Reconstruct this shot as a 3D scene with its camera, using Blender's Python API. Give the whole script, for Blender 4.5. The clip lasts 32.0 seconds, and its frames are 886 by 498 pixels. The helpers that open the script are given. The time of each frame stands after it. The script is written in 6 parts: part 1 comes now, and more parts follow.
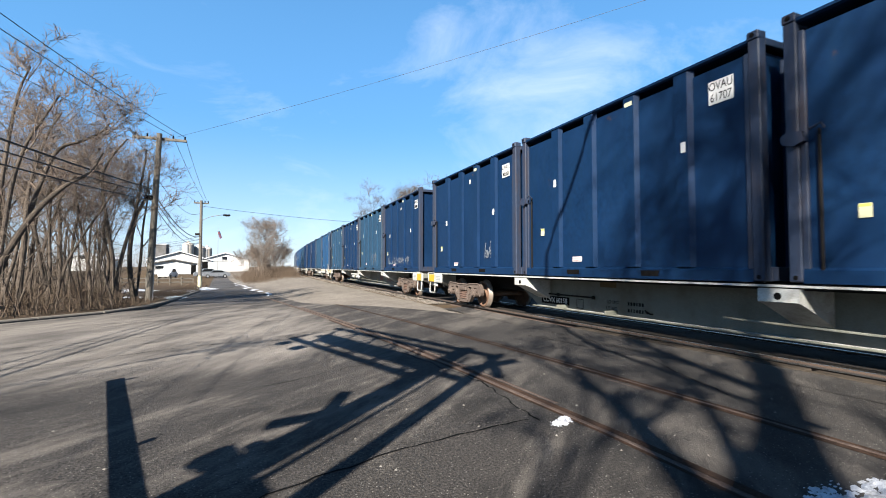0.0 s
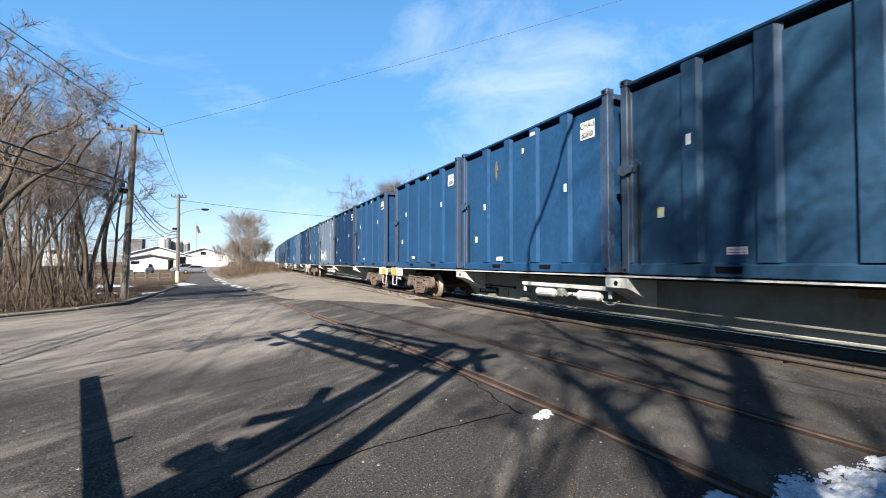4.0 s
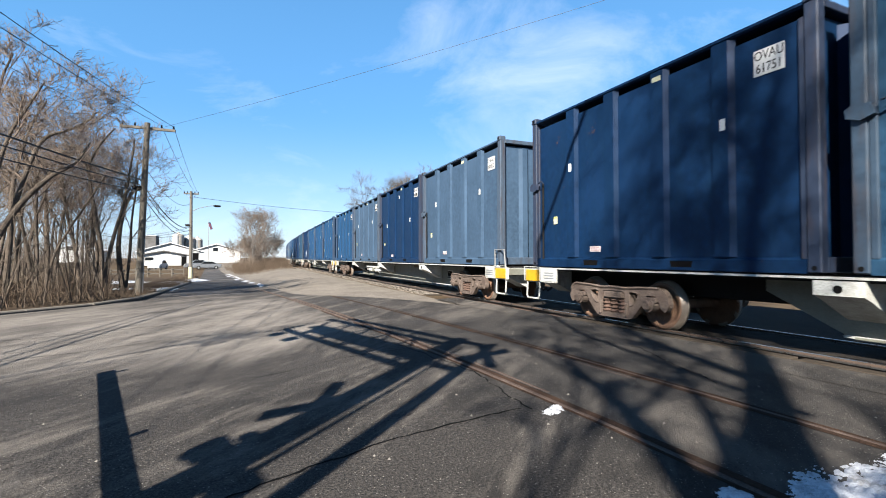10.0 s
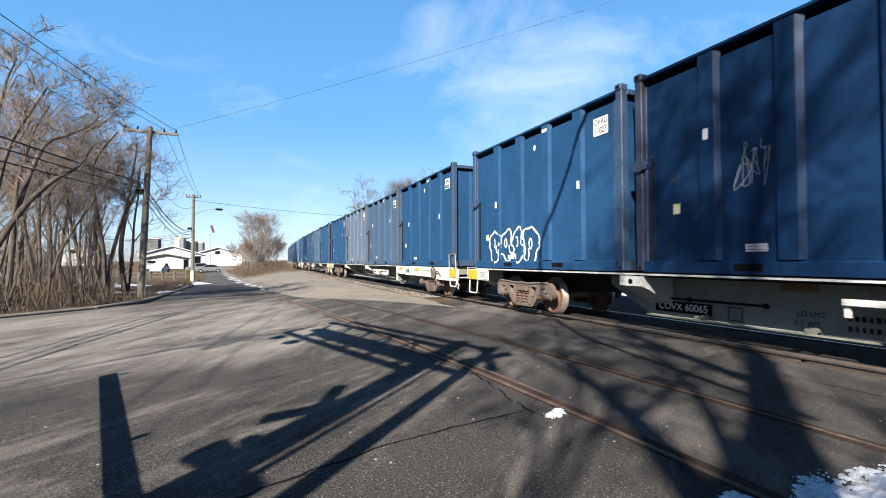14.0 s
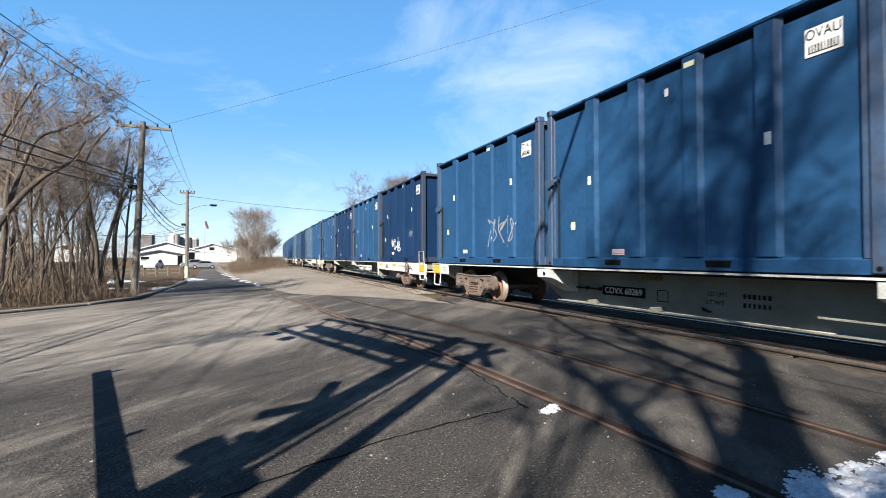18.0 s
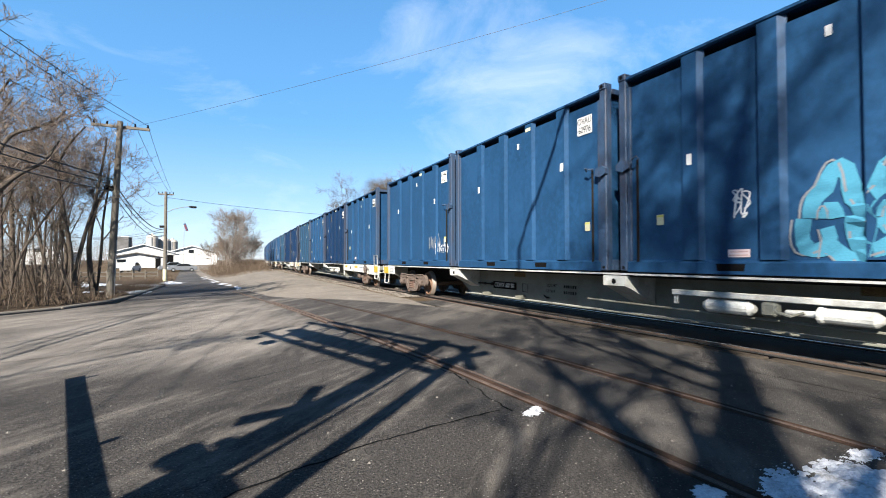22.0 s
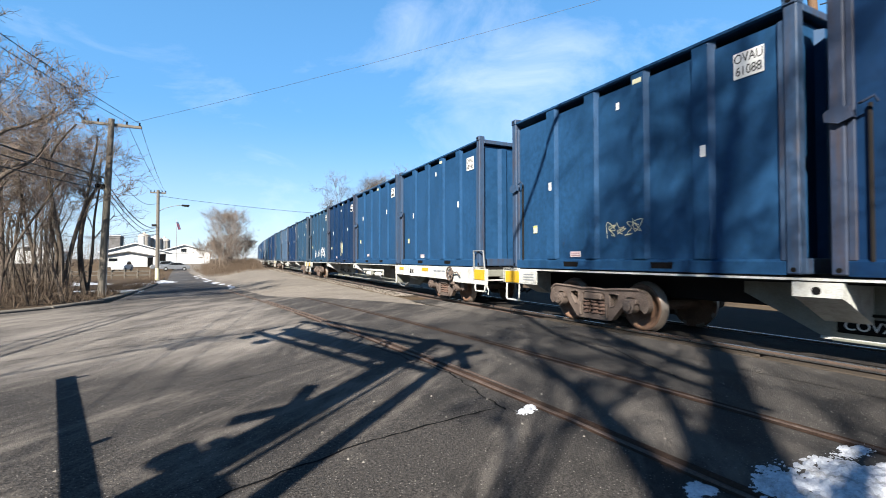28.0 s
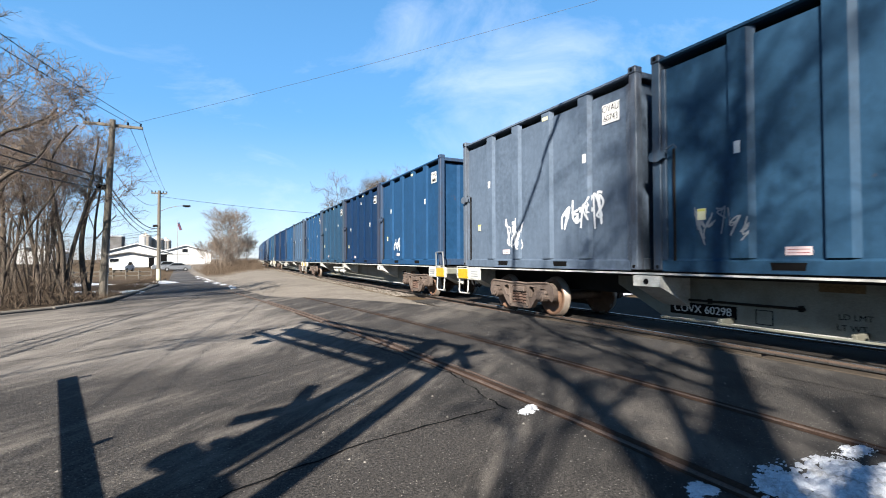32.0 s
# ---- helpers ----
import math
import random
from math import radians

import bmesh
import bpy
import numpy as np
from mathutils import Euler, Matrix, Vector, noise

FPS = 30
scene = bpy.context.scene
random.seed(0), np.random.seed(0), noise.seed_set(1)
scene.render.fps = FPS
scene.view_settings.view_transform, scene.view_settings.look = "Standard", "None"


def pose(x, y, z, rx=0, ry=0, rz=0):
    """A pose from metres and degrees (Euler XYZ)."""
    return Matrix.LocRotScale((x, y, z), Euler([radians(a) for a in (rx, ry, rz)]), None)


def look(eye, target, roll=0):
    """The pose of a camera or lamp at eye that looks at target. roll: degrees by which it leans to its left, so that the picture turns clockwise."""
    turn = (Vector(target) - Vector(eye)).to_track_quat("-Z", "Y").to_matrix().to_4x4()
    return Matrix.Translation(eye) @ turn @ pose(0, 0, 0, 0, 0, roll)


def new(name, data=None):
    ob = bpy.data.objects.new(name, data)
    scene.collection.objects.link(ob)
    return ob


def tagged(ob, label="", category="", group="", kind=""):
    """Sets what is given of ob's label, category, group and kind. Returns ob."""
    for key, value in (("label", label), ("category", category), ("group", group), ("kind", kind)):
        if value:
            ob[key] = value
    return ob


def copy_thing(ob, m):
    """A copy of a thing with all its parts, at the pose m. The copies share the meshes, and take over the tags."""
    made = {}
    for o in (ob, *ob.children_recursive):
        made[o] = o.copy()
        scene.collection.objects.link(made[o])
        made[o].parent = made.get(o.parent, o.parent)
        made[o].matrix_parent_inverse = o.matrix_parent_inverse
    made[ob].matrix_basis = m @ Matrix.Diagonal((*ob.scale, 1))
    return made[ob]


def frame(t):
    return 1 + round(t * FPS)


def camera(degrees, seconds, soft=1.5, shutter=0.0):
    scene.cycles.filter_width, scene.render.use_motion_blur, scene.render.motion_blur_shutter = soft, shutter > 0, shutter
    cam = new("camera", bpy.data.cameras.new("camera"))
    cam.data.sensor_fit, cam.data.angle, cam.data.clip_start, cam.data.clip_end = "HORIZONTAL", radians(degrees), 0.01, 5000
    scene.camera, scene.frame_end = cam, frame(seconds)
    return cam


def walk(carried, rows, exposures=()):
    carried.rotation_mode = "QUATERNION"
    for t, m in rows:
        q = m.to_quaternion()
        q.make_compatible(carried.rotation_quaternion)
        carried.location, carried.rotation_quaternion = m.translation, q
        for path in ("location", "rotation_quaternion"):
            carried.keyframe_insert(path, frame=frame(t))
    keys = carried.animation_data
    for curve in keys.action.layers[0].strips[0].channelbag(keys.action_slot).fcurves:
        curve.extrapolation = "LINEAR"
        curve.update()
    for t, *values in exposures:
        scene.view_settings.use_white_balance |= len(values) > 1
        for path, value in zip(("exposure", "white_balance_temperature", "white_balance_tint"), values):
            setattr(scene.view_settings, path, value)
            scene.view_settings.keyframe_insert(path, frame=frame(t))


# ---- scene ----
# Camera: a phone in a hand, on one spot, panning a little.
# World: x across the tracks, y along them away from the camera, z up.
EYE = (0.0, 0.0, 1.38)
cam = camera(87.8, 32.0, soft=1.0, shutter=0.04)
LOOK = [
    (0, 92.19, -0.01, -22.98), (0.5, 92.22, -0.02, -23.09), (1, 92.20, -0.08, -23.30), (1.5, 92.18, -0.07, -23.58),
    (2, 92.07, -0.04, -23.97), (2.5, 91.93, 0.01, -24.31), (3, 91.90, -0.02, -24.68), (3.5, 91.80, -0.10, -25.00),
    (5.5, 90.98, -0.01, -25.31), (6, 90.83, -0.05, -25.30), (6.5, 90.72, -0.05, -25.20), (7, 90.62, -0.06, -25.15),
    (7.5, 90.48, -0.03, -25.18), (8, 90.42, -0.08, -25.22), (8.5, 90.44, -0.07, -25.34), (9, 90.70, -0.00, -25.10),
    (9.5, 90.93, 0.06, -24.56), (10, 91.04, 0.12, -23.90), (10.5, 91.16, 0.11, -23.56), (11, 91.53, 0.16, -23.25),
    (11.5, 91.86, 0.20, -23.19), (12, 92.06, 0.15, -23.33), (12.5, 91.97, 0.13, -23.53), (13, 91.75, 0.17, -23.65),
    (13.5, 91.56, 0.18, -23.69), (14, 91.41, 0.17, -23.70), (14.5, 91.19, 0.11, -23.60), (16.5, 91.14, 0.11, -23.15),
    (17, 91.03, 0.10, -23.38), (17.5, 90.88, 0.12, -23.89), (18, 90.97, 0.10, -24.27), (18.5, 91.00, 0.14, -24.43),
    (19, 91.00, 0.14, -24.58), (19.5, 91.06, 0.17, -24.74), (20, 91.14, 0.09, -24.97), (20.5, 91.25, 0.10, -25.31),
    (21, 91.26, 0.06, -25.71), (21.5, 91.28, 0.05, -26.06), (22, 91.33, 0.06, -26.29), (22.5, 91.39, -0.01, -26.47),
    (23, 91.43, -0.06, -26.59), (23.5, 91.48, -0.07, -26.68), (24, 91.52, -0.08, -26.70), (24.5, 91.47, -0.09, -26.76),
    (25, 91.40, -0.03, -26.83), (25.5, 91.35, -0.03, -26.91), (27.5, 91.14, 0.08, -26.99), (28, 91.19, 0.07, -26.99),
    (28.5, 91.20, 0.10, -27.03), (29, 91.18, 0.08, -27.02), (29.5, 91.17, 0.10, -27.01), (30, 91.21, 0.12, -26.96),
    (30.5, 91.21, 0.11, -26.98), (31, 91.21, 0.12, -26.96), (31.5, 91.20, 0.14, -26.93), (32, 91.19, 0.16, -26.88),
]
walk(cam, [(t, pose(*EYE, rx, ry, rz)) for t, rx, ry, rz in LOOK])
scene.view_settings.exposure = 2.085

# ---- light ----
SUN_UP, SUN_TO = 35.0, 44.0          # elevation; azimuth towards which shadows fall, right of +y
CLOUD_BANKS = (((0.4914, 0.7433, 0.4540), 0.960, 0.085), ((0.5917, 0.7314, 0.3391), 0.980, 0.07))
world = bpy.data.worlds.new("sky")
scene.world = world
world.use_nodes = True
wn, wl = world.node_tree.nodes, world.node_tree.links
wn.clear()
sky = wn.new("ShaderNodeTexSky")
sky.sky_type, sky.sun_disc = "NISHITA", False
sky.sun_elevation, sky.sun_rotation = radians(SUN_UP), radians(SUN_TO + 180)
sky.air_density, sky.dust_density, sky.ozone_density = 1.0, 0.0, 3.0
geo = wn.new("ShaderNodeTexCoord")
stretch = wn.new("ShaderNodeMapping")
stretch.inputs["Rotation"].default_value = (0.0, 0.2, 0.5)
stretch.inputs["Scale"].default_value = (2.0, 2.6, 4.2)
wisps = wn.new("ShaderNodeTexNoise")
wisps.inputs["Scale"].default_value, wisps.inputs["Detail"].default_value = 1.7, 10.0
wisps.inputs["Roughness"].default_value, wisps.inputs["Distortion"].default_value = 0.62, 0.5
thin = wn.new("ShaderNodeMapRange")
thin.inputs[1].default_value, thin.inputs[2].default_value = 0.52, 0.90
thin.inputs[3].default_value, thin.inputs[4].default_value = 0.0, 0.40
cloud = wn.new("ShaderNodeMixRGB")
cloud.inputs[2].default_value = (6.2, 6.6, 7.6, 1)
back = wn.new("ShaderNodeBackground")
back.inputs["Strength"].default_value = 0.05
wout = wn.new("ShaderNodeOutputWorld")
wl.new(geo.outputs["Generated"], stretch.inputs["Vector"])
wl.new(stretch.outputs["Vector"], wisps.inputs["Vector"])
# two drifting banks of thin cloud over the train, and stray wisps elsewhere
gathered = wisps.outputs["Fac"]
for way, edge, gain in CLOUD_BANKS:
    toward, mass, heap = wn.new("ShaderNodeVectorMath"), wn.new("ShaderNodeMapRange"), wn.new("ShaderNodeMath")
    toward.operation, toward.inputs[1].default_value = "DOT_PRODUCT", way
    mass.interpolation_type = "SMOOTHSTEP"
    mass.inputs[1].default_value, mass.inputs[2].default_value, mass.inputs[4].default_value = edge, 1.0, gain
    wl.new(geo.outputs["Generated"], toward.inputs[0])
    wl.new(toward.outputs["Value"], mass.inputs[0])
    wl.new(mass.outputs[0], heap.inputs[0])
    wl.new(gathered, heap.inputs[1])
    gathered = heap.outputs[0]
wl.new(gathered, thin.inputs[0])
wl.new(thin.outputs[0], cloud.inputs[0])
deep = wn.new("ShaderNodeHueSaturation")
deep.inputs["Saturation"].default_value = 1.22
wl.new(sky.outputs[0], deep.inputs["Color"])
veil = wn.new("ShaderNodeMixRGB")
veil.inputs[0].default_value, veil.inputs[2].default_value = 0.62, (0.92, 2.6, 5.0, 1)
split = wn.new("ShaderNodeSeparateXYZ")
fade = wn.new("ShaderNodeMapRange")
fade.interpolation_type = "SMOOTHSTEP"
fade.inputs[1].default_value, fade.inputs[2].default_value = 0.30, 0.95
fade.inputs[3].default_value, fade.inputs[4].default_value = 0.62, 0.05
wl.new(geo.outputs["Generated"], split.inputs[0])
wl.new(split.outputs["Z"], fade.inputs[0])
wl.new(fade.outputs[0], veil.inputs[0])
wl.new(deep.outputs[0], veil.inputs[1])
haze, low_sky = wn.new("ShaderNodeMixRGB"), wn.new("ShaderNodeMapRange")
low_sky.interpolation_type = "SMOOTHSTEP"
low_sky.inputs[1].default_value, low_sky.inputs[2].default_value = 0.0, 0.30
low_sky.inputs[3].default_value, low_sky.inputs[4].default_value = 0.34, 0.0
haze.inputs[2].default_value = (4.6, 4.9, 5.5, 1)
wl.new(split.outputs["Z"], low_sky.inputs[0])
wl.new(low_sky.outputs[0], haze.inputs[0])
wl.new(veil.outputs[0], haze.inputs[1])
wl.new(haze.outputs[0], cloud.inputs[1])
wl.new(cloud.outputs[0], back.inputs["Color"])
wl.new(back.outputs[0], wout.inputs["Surface"])
sun = new("sun", bpy.data.lights.new("sun", "SUN"))
sun.data.energy, sun.data.angle, sun.data.color = 5.5, radians(0.53), (1.0, 0.93, 0.83)
_a, _e = radians(SUN_TO), radians(SUN_UP)
SUN_WAY = Vector((math.sin(_a) * math.cos(_e), math.cos(_a) * math.cos(_e), -math.sin(_e)))
sun.matrix_world = look((-20, -20, 30), Vector((-20, -20, 30)) + SUN_WAY)

# ---- materials ----
def shader(name, colour, rough=0.7, metal=0.0, spots=None, scale=6.0, fine=60.0, bump=0.1, streak=False,
           amount=0.5, vary=0.12, coat="Object", lo=0.45, hi=0.7, second=None, lo2=0.55, hi2=0.7, scale2=1.0, third=None, gloss=None):
    """A surface with grain, large stains in the colour spots and fine relief."""
    m = bpy.data.materials.new(name)
    m.use_nodes = True
    n, l = m.node_tree.nodes, m.node_tree.links
    bs = n["Principled BSDF"]
    tc, info = n.new("ShaderNodeTexCoord"), n.new("ShaderNodeObjectInfo")
    add = n.new("ShaderNodeVectorMath")
    l.new(tc.outputs[coat], add.inputs[0])
    mul = n.new("ShaderNodeMath")
    mul.operation = "MULTIPLY"
    mul.inputs[1].default_value = 37.0 if coat == "Object" else 0.0
    l.new(info.outputs["Random"], mul.inputs[0])
    l.new(mul.outputs[0], add.inputs[1])
    vec = add.outputs[0]

    def tex(sc, detail=6.0, squeeze=None, rough_=0.6):
        t = n.new("ShaderNodeTexNoise")
        t.inputs["Scale"].default_value, t.inputs["Detail"].default_value = sc, detail
        t.inputs["Roughness"].default_value = rough_
        if squeeze:
            mp = n.new("ShaderNodeMapping")
            mp.inputs["Scale"].default_value = squeeze
            l.new(vec, mp.inputs["Vector"])
            l.new(mp.outputs[0], t.inputs["Vector"])
        else:
            l.new(vec, t.inputs["Vector"])
        return t.outputs["Fac"]

    def mix(fac, a, b, lo_, hi_, top=1.0):
        r = n.new("ShaderNodeMapRange")
        r.inputs[1].default_value, r.inputs[2].default_value, r.inputs[4].default_value = lo_, hi_, top
        l.new(fac, r.inputs[0])
        x = n.new("ShaderNodeMixRGB")
        l.new(r.outputs[0], x.inputs[0])
        for i, c in ((1, a), (2, b)):
            if isinstance(c, tuple):
                x.inputs[i].default_value = (*c, 1)
            else:
                l.new(c, x.inputs[i])
        return x.outputs[0]

    def toned(v3):
        k = 0.32 + 0.22 * max(0.0, min(1.0, (sum(v3) / 3 - 0.3) / 0.4))
        return tuple(k * v for v in v3)

    c = toned(colour)
    dark = tuple(v * (1 - vary * 2) for v in c)
    light = tuple(min(1, v * (1 + vary * 2)) for v in c)
    col = mix(tex(fine, 4), dark, light, 0.35, 0.65)
    if vary:
        col = mix(tex(scale * 0.35, 5), col, tuple(v * (1 - vary) for v in c), 0.4, 0.7, 0.7)
    if spots:
        col = mix(tex(scale, 8, (6, 6, 0.7) if streak else None, 0.65), col, toned(spots), lo, hi, amount)
    if third:
        col = mix(tex(0.55, 7, None, 0.62), col, toned(third), 0.46, 0.66, 0.55)
    if second:
        col = mix(tex(scale2, 9, None, 0.7), col, toned(second), lo2, hi2, 0.9)
    l.new(col, bs.inputs["Base Color"])
    bs.inputs["Roughness"].default_value, bs.inputs["Metallic"].default_value = rough, metal
    rr = n.new("ShaderNodeMapRange")
    rr.inputs[3].default_value, rr.inputs[4].default_value = max(0.05, rough - 0.12), min(1, rough + 0.12)
    l.new(tex(scale * 2, 5), rr.inputs[0])
    l.new(rr.outputs[0], bs.inputs["Roughness"])
    bs.inputs["Specular IOR Level"].default_value = gloss if gloss else 0.5 if rough < 0.42 or metal else 0.28 if rough < 0.66 else 0.15 if rough < 0.88 else 0.04
    if bump:
        b = n.new("ShaderNodeBump")
        b.inputs["Strength"].default_value, b.inputs["Distance"].default_value = bump, 0.02
        l.new(tex(fine * 0.8, 5), b.inputs["Height"])
        l.new(b.outputs[0], bs.inputs["Normal"])
    return m


PAINTS = {
    "d": ("navy", (0.0070, 0.038, 0.116), "dark navy blue"),
    "b": ("blue", (0.0245, 0.100, 0.238), "mid blue"),
    "t": ("teal", (0.0325, 0.095, 0.180), "faded teal blue"),
    "g": ("grey_blue", (0.0900, 0.158, 0.258), "faded grey-blue"),
    "p": ("pale_blue", (0.175, 0.235, 0.325), "chalky pale blue"),
}
PAINT = {k: shader("paint_" + v[0], v[1], 0.50, spots=tuple(0.66 * a + g for a, g in zip(v[1], (0.005, 0.017, 0.030))), scale=1.1, fine=9, bump=0.05, streak=True, amount=0.7, vary=0.10, lo=0.42, hi=0.72,
                   second=(0.16, 0.085, 0.04), lo2=0.665, hi2=0.76, scale2=1.9, third=tuple(1.30 * a + 0.003 for a in v[1]), gloss=0.10) for k, v in PAINTS.items()}
POST = {k: shader("post_" + v[0], tuple(0.75 * a + 0.03 for a in v[1]), 0.6, spots=(0.085, 0.052, 0.038), scale=1.6, fine=14, bump=0.12,
                  streak=True, amount=0.6, vary=0.08, lo=0.48, hi=0.68) for k, v in PAINTS.items()}
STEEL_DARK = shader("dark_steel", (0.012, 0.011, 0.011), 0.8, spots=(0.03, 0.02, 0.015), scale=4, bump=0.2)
CAST = shader("bogie_steel", (0.25, 0.195, 0.165), 0.75, spots=(0.12, 0.085, 0.07), scale=4, bump=0.35, vary=0.25, amount=0.7)
RUST = shader("rusty_wheel", (0.36, 0.215, 0.145), 0.7, spots=(0.17, 0.095, 0.065), scale=4, bump=0.3, vary=0.2, amount=0.8)
SPRING = shader("spring_steel", (0.235, 0.15, 0.118), 0.7, spots=(0.12, 0.08, 0.065), scale=6, bump=0.2)
RIM = shader("worn_wheel_rim", (0.44, 0.37, 0.31), 0.45, 0.3, spots=(0.25, 0.17, 0.12), scale=5, bump=0.15)
SHINE = shader("polished_steel", (0.45, 0.43, 0.41), 0.3, 0.9, bump=0.03)
SILL = shader("grey_sill_paint", (0.33, 0.34, 0.29), 0.6, spots=(0.20, 0.175, 0.125), scale=1.3, bump=0.08, amount=0.75, vary=0.10)
WHITE = shader("dirty_white_paint", (0.64, 0.65, 0.62), 0.5, spots=(0.26, 0.215, 0.16), scale=3.2, bump=0.06, amount=0.6)
YELLOW = shader("yellow_plate", (0.84, 0.49, 0.015), 0.4, spots=(0.5, 0.3, 0.05), scale=6, bump=0.03)
STICKER = shader("white_sticker", (0.78, 0.78, 0.76), 0.5, bump=0.0, vary=0.05)
LEMON = shader("yellow_sticker", (0.70, 0.68, 0.46), 0.5, bump=0.0, vary=0.05)
LIME = shader("lime_print", (0.72, 0.72, 0.16), 0.5, bump=0.0, vary=0.05)
PINK = shader("red_striped_sticker", (0.74, 0.62, 0.62), 0.5, bump=0.0, vary=0.05)
# black print and paint, and painted shade inside pockets and holes
BLACK_AND_SHADE = shader("black_ink", (0.012, 0.012, 0.013), 0.9, bump=0.0, vary=0.05)
CHALK = shader("white_spray", (0.80, 0.82, 0.84), 0.7, bump=0.0, vary=0.05)
CYAN = shader("light_blue_spray", (0.10, 0.42, 0.62), 0.7, bump=0.0, vary=0.08)
HAZY = shader("grey_spray", (0.33, 0.36, 0.40), 0.7, bump=0.0, vary=0.05)
SPRAYBLUE = shader("blue_spray", (0.10, 0.24, 0.58), 0.7, bump=0.0, vary=0.08)
STAIN = shader("rust_stain", (0.30, 0.21, 0.105), 0.8, spots=(0.2, 0.12, 0.06), scale=5, bump=0.1, vary=0.25)
PATCH = shader("fresh_blue_patch", (0.018, 0.082, 0.25), 0.45, bump=0.02, vary=0.06)
def asphalt_surface():
    """Old asphalt: pale aggregate, tracks worn along the way, dark patches, dust, tree shade painted in near the rails.
    """
    m = bpy.data.materials.new("asphalt")
    m.use_nodes = True
    n, l = m.node_tree.nodes, m.node_tree.links
    bs, tc = n["Principled BSDF"], n.new("ShaderNodeTexCoord")

    def tex(scale, detail, squeeze=(1, 1, 1), turn=0.0, rough=0.6, kind="ShaderNodeTexNoise"):
        mp, t = n.new("ShaderNodeMapping"), n.new(kind)
        mp.vector_type = "TEXTURE"
        mp.inputs["Scale"].default_value, mp.inputs["Rotation"].default_value = [1 / v for v in squeeze], (0, 0, turn)
        l.new(tc.outputs["Object"], mp.inputs["Vector"])
        l.new(mp.outputs[0], t.inputs["Vector"])
        t.inputs["Scale"].default_value = scale
        if kind == "ShaderNodeTexNoise":
            t.inputs["Detail"].default_value, t.inputs["Roughness"].default_value = detail, rough
            return t.outputs["Fac"]
        return t.outputs["Distance"]

    def blend(fac, a, b, lo, hi, top=1.0):
        r, x = n.new("ShaderNodeMapRange"), n.new("ShaderNodeMixRGB")
        r.inputs[1].default_value, r.inputs[2].default_value, r.inputs[4].default_value = lo, hi, top
        l.new(fac, r.inputs[0])
        l.new(r.outputs[0], x.inputs[0])
        for i, c in ((1, a), (2, b)):
            if isinstance(c, tuple):
                x.inputs[i].default_value = (*c, 1)
            else:
                l.new(c, x.inputs[i])
        return x.outputs[0]

    def band(axis, lo, hi):
        """A soft step along one axis of the ground."""
        r = n.new("ShaderNodeMapRange")
        r.interpolation_type = "SMOOTHSTEP"
        r.inputs[1].default_value, r.inputs[2].default_value = lo, hi
        l.new(place.outputs[axis], r.inputs[0])
        return r.outputs[0]

    def times(a, b):
        x = n.new("ShaderNodeMath")
        x.operation = "MULTIPLY"
        l.new(a, x.inputs[0])
        l.new(b, x.inputs[1])
        return x.outputs[0]

    place = n.new("ShaderNodeSeparateXYZ")
    l.new(tc.outputs["Object"], place.inputs[0])
    grain = tex(52, 4, rough=0.75)
    col = blend(grain, (0.0055, 0.0051, 0.0049), (0.0662, 0.0598, 0.0543), 0.36, 0.68)
    col = blend(tex(0.30, 9, (0.6, 1.3, 1), 0.75, 0.66), col, (0.1086, 0.0966, 0.0846), 0.52, 0.60, 0.72)
    col = blend(tex(0.7, 9, (0.6, 1.4, 1), 0.75, 0.7), col, (0.0133, 0.0123, 0.0118), 0.51, 0.60, 0.75)
    col = blend(tex(0.9, 9, (0.35, 1.5, 1), 0.80, 0.70), col, (0.1251, 0.1113, 0.0966), 0.52, 0.63, 0.55)
    # pale dust swept over the crossing, with grazing sheen painted into it, thinning out towards the tracks and down
    # the road
    dust_and_sheen = times(times(band("Y", 4.2, 8.5), band("Y", 30.0, 15.0)), times(band("X", 4.6, 0.8), tex(1.1, 8, (0.30, 1.5, 1), 1.15, 0.68)))
    col = blend(dust_and_sheen, col, (0.1748, 0.1564, 0.1380), 0.30, 0.66, 0.85)
    # darker paving near the rails: twig shade of the trees put into the colour
    col = blend(times(band("X", 1.6, 4.2), band("Y", 14.0, 8.0)), col, (0.0221, 0.0208, 0.0200), 0.0, 1.0, 0.62)
    # darker, once wetted lane down the road
    col = blend(times(times(band("Y", 17.0, 26.0), band("X", 1.8, 0.2)), tex(0.8, 7, (0.7, 0.2, 1), 0.0, 0.66)), col, (0.0368, 0.0377, 0.0414), 0.40, 0.60, 0.8)
    col = blend(tex(30, 0, kind="ShaderNodeTexVoronoi"), (0.1564, 0.1472, 0.1343), col, 0.09, 0.18)
    col = blend(tex(47, 0, kind="ShaderNodeTexVoronoi"), (0.0055, 0.0051, 0.0046), col, 0.10, 0.22)
    l.new(col, bs.inputs["Base Color"])
    rr = n.new("ShaderNodeMapRange")
    rr.inputs[3].default_value, rr.inputs[4].default_value = 0.80, 1.0
    bs.inputs["Specular IOR Level"].default_value = 0.15
    l.new(grain, rr.inputs[0])
    l.new(rr.outputs[0], bs.inputs["Roughness"])
    b = n.new("ShaderNodeBump")
    b.inputs["Strength"].default_value, b.inputs["Distance"].default_value = 1.0, 0.02
    l.new(grain, b.inputs["Height"])
    l.new(b.outputs[0], bs.inputs["Normal"])
    return m


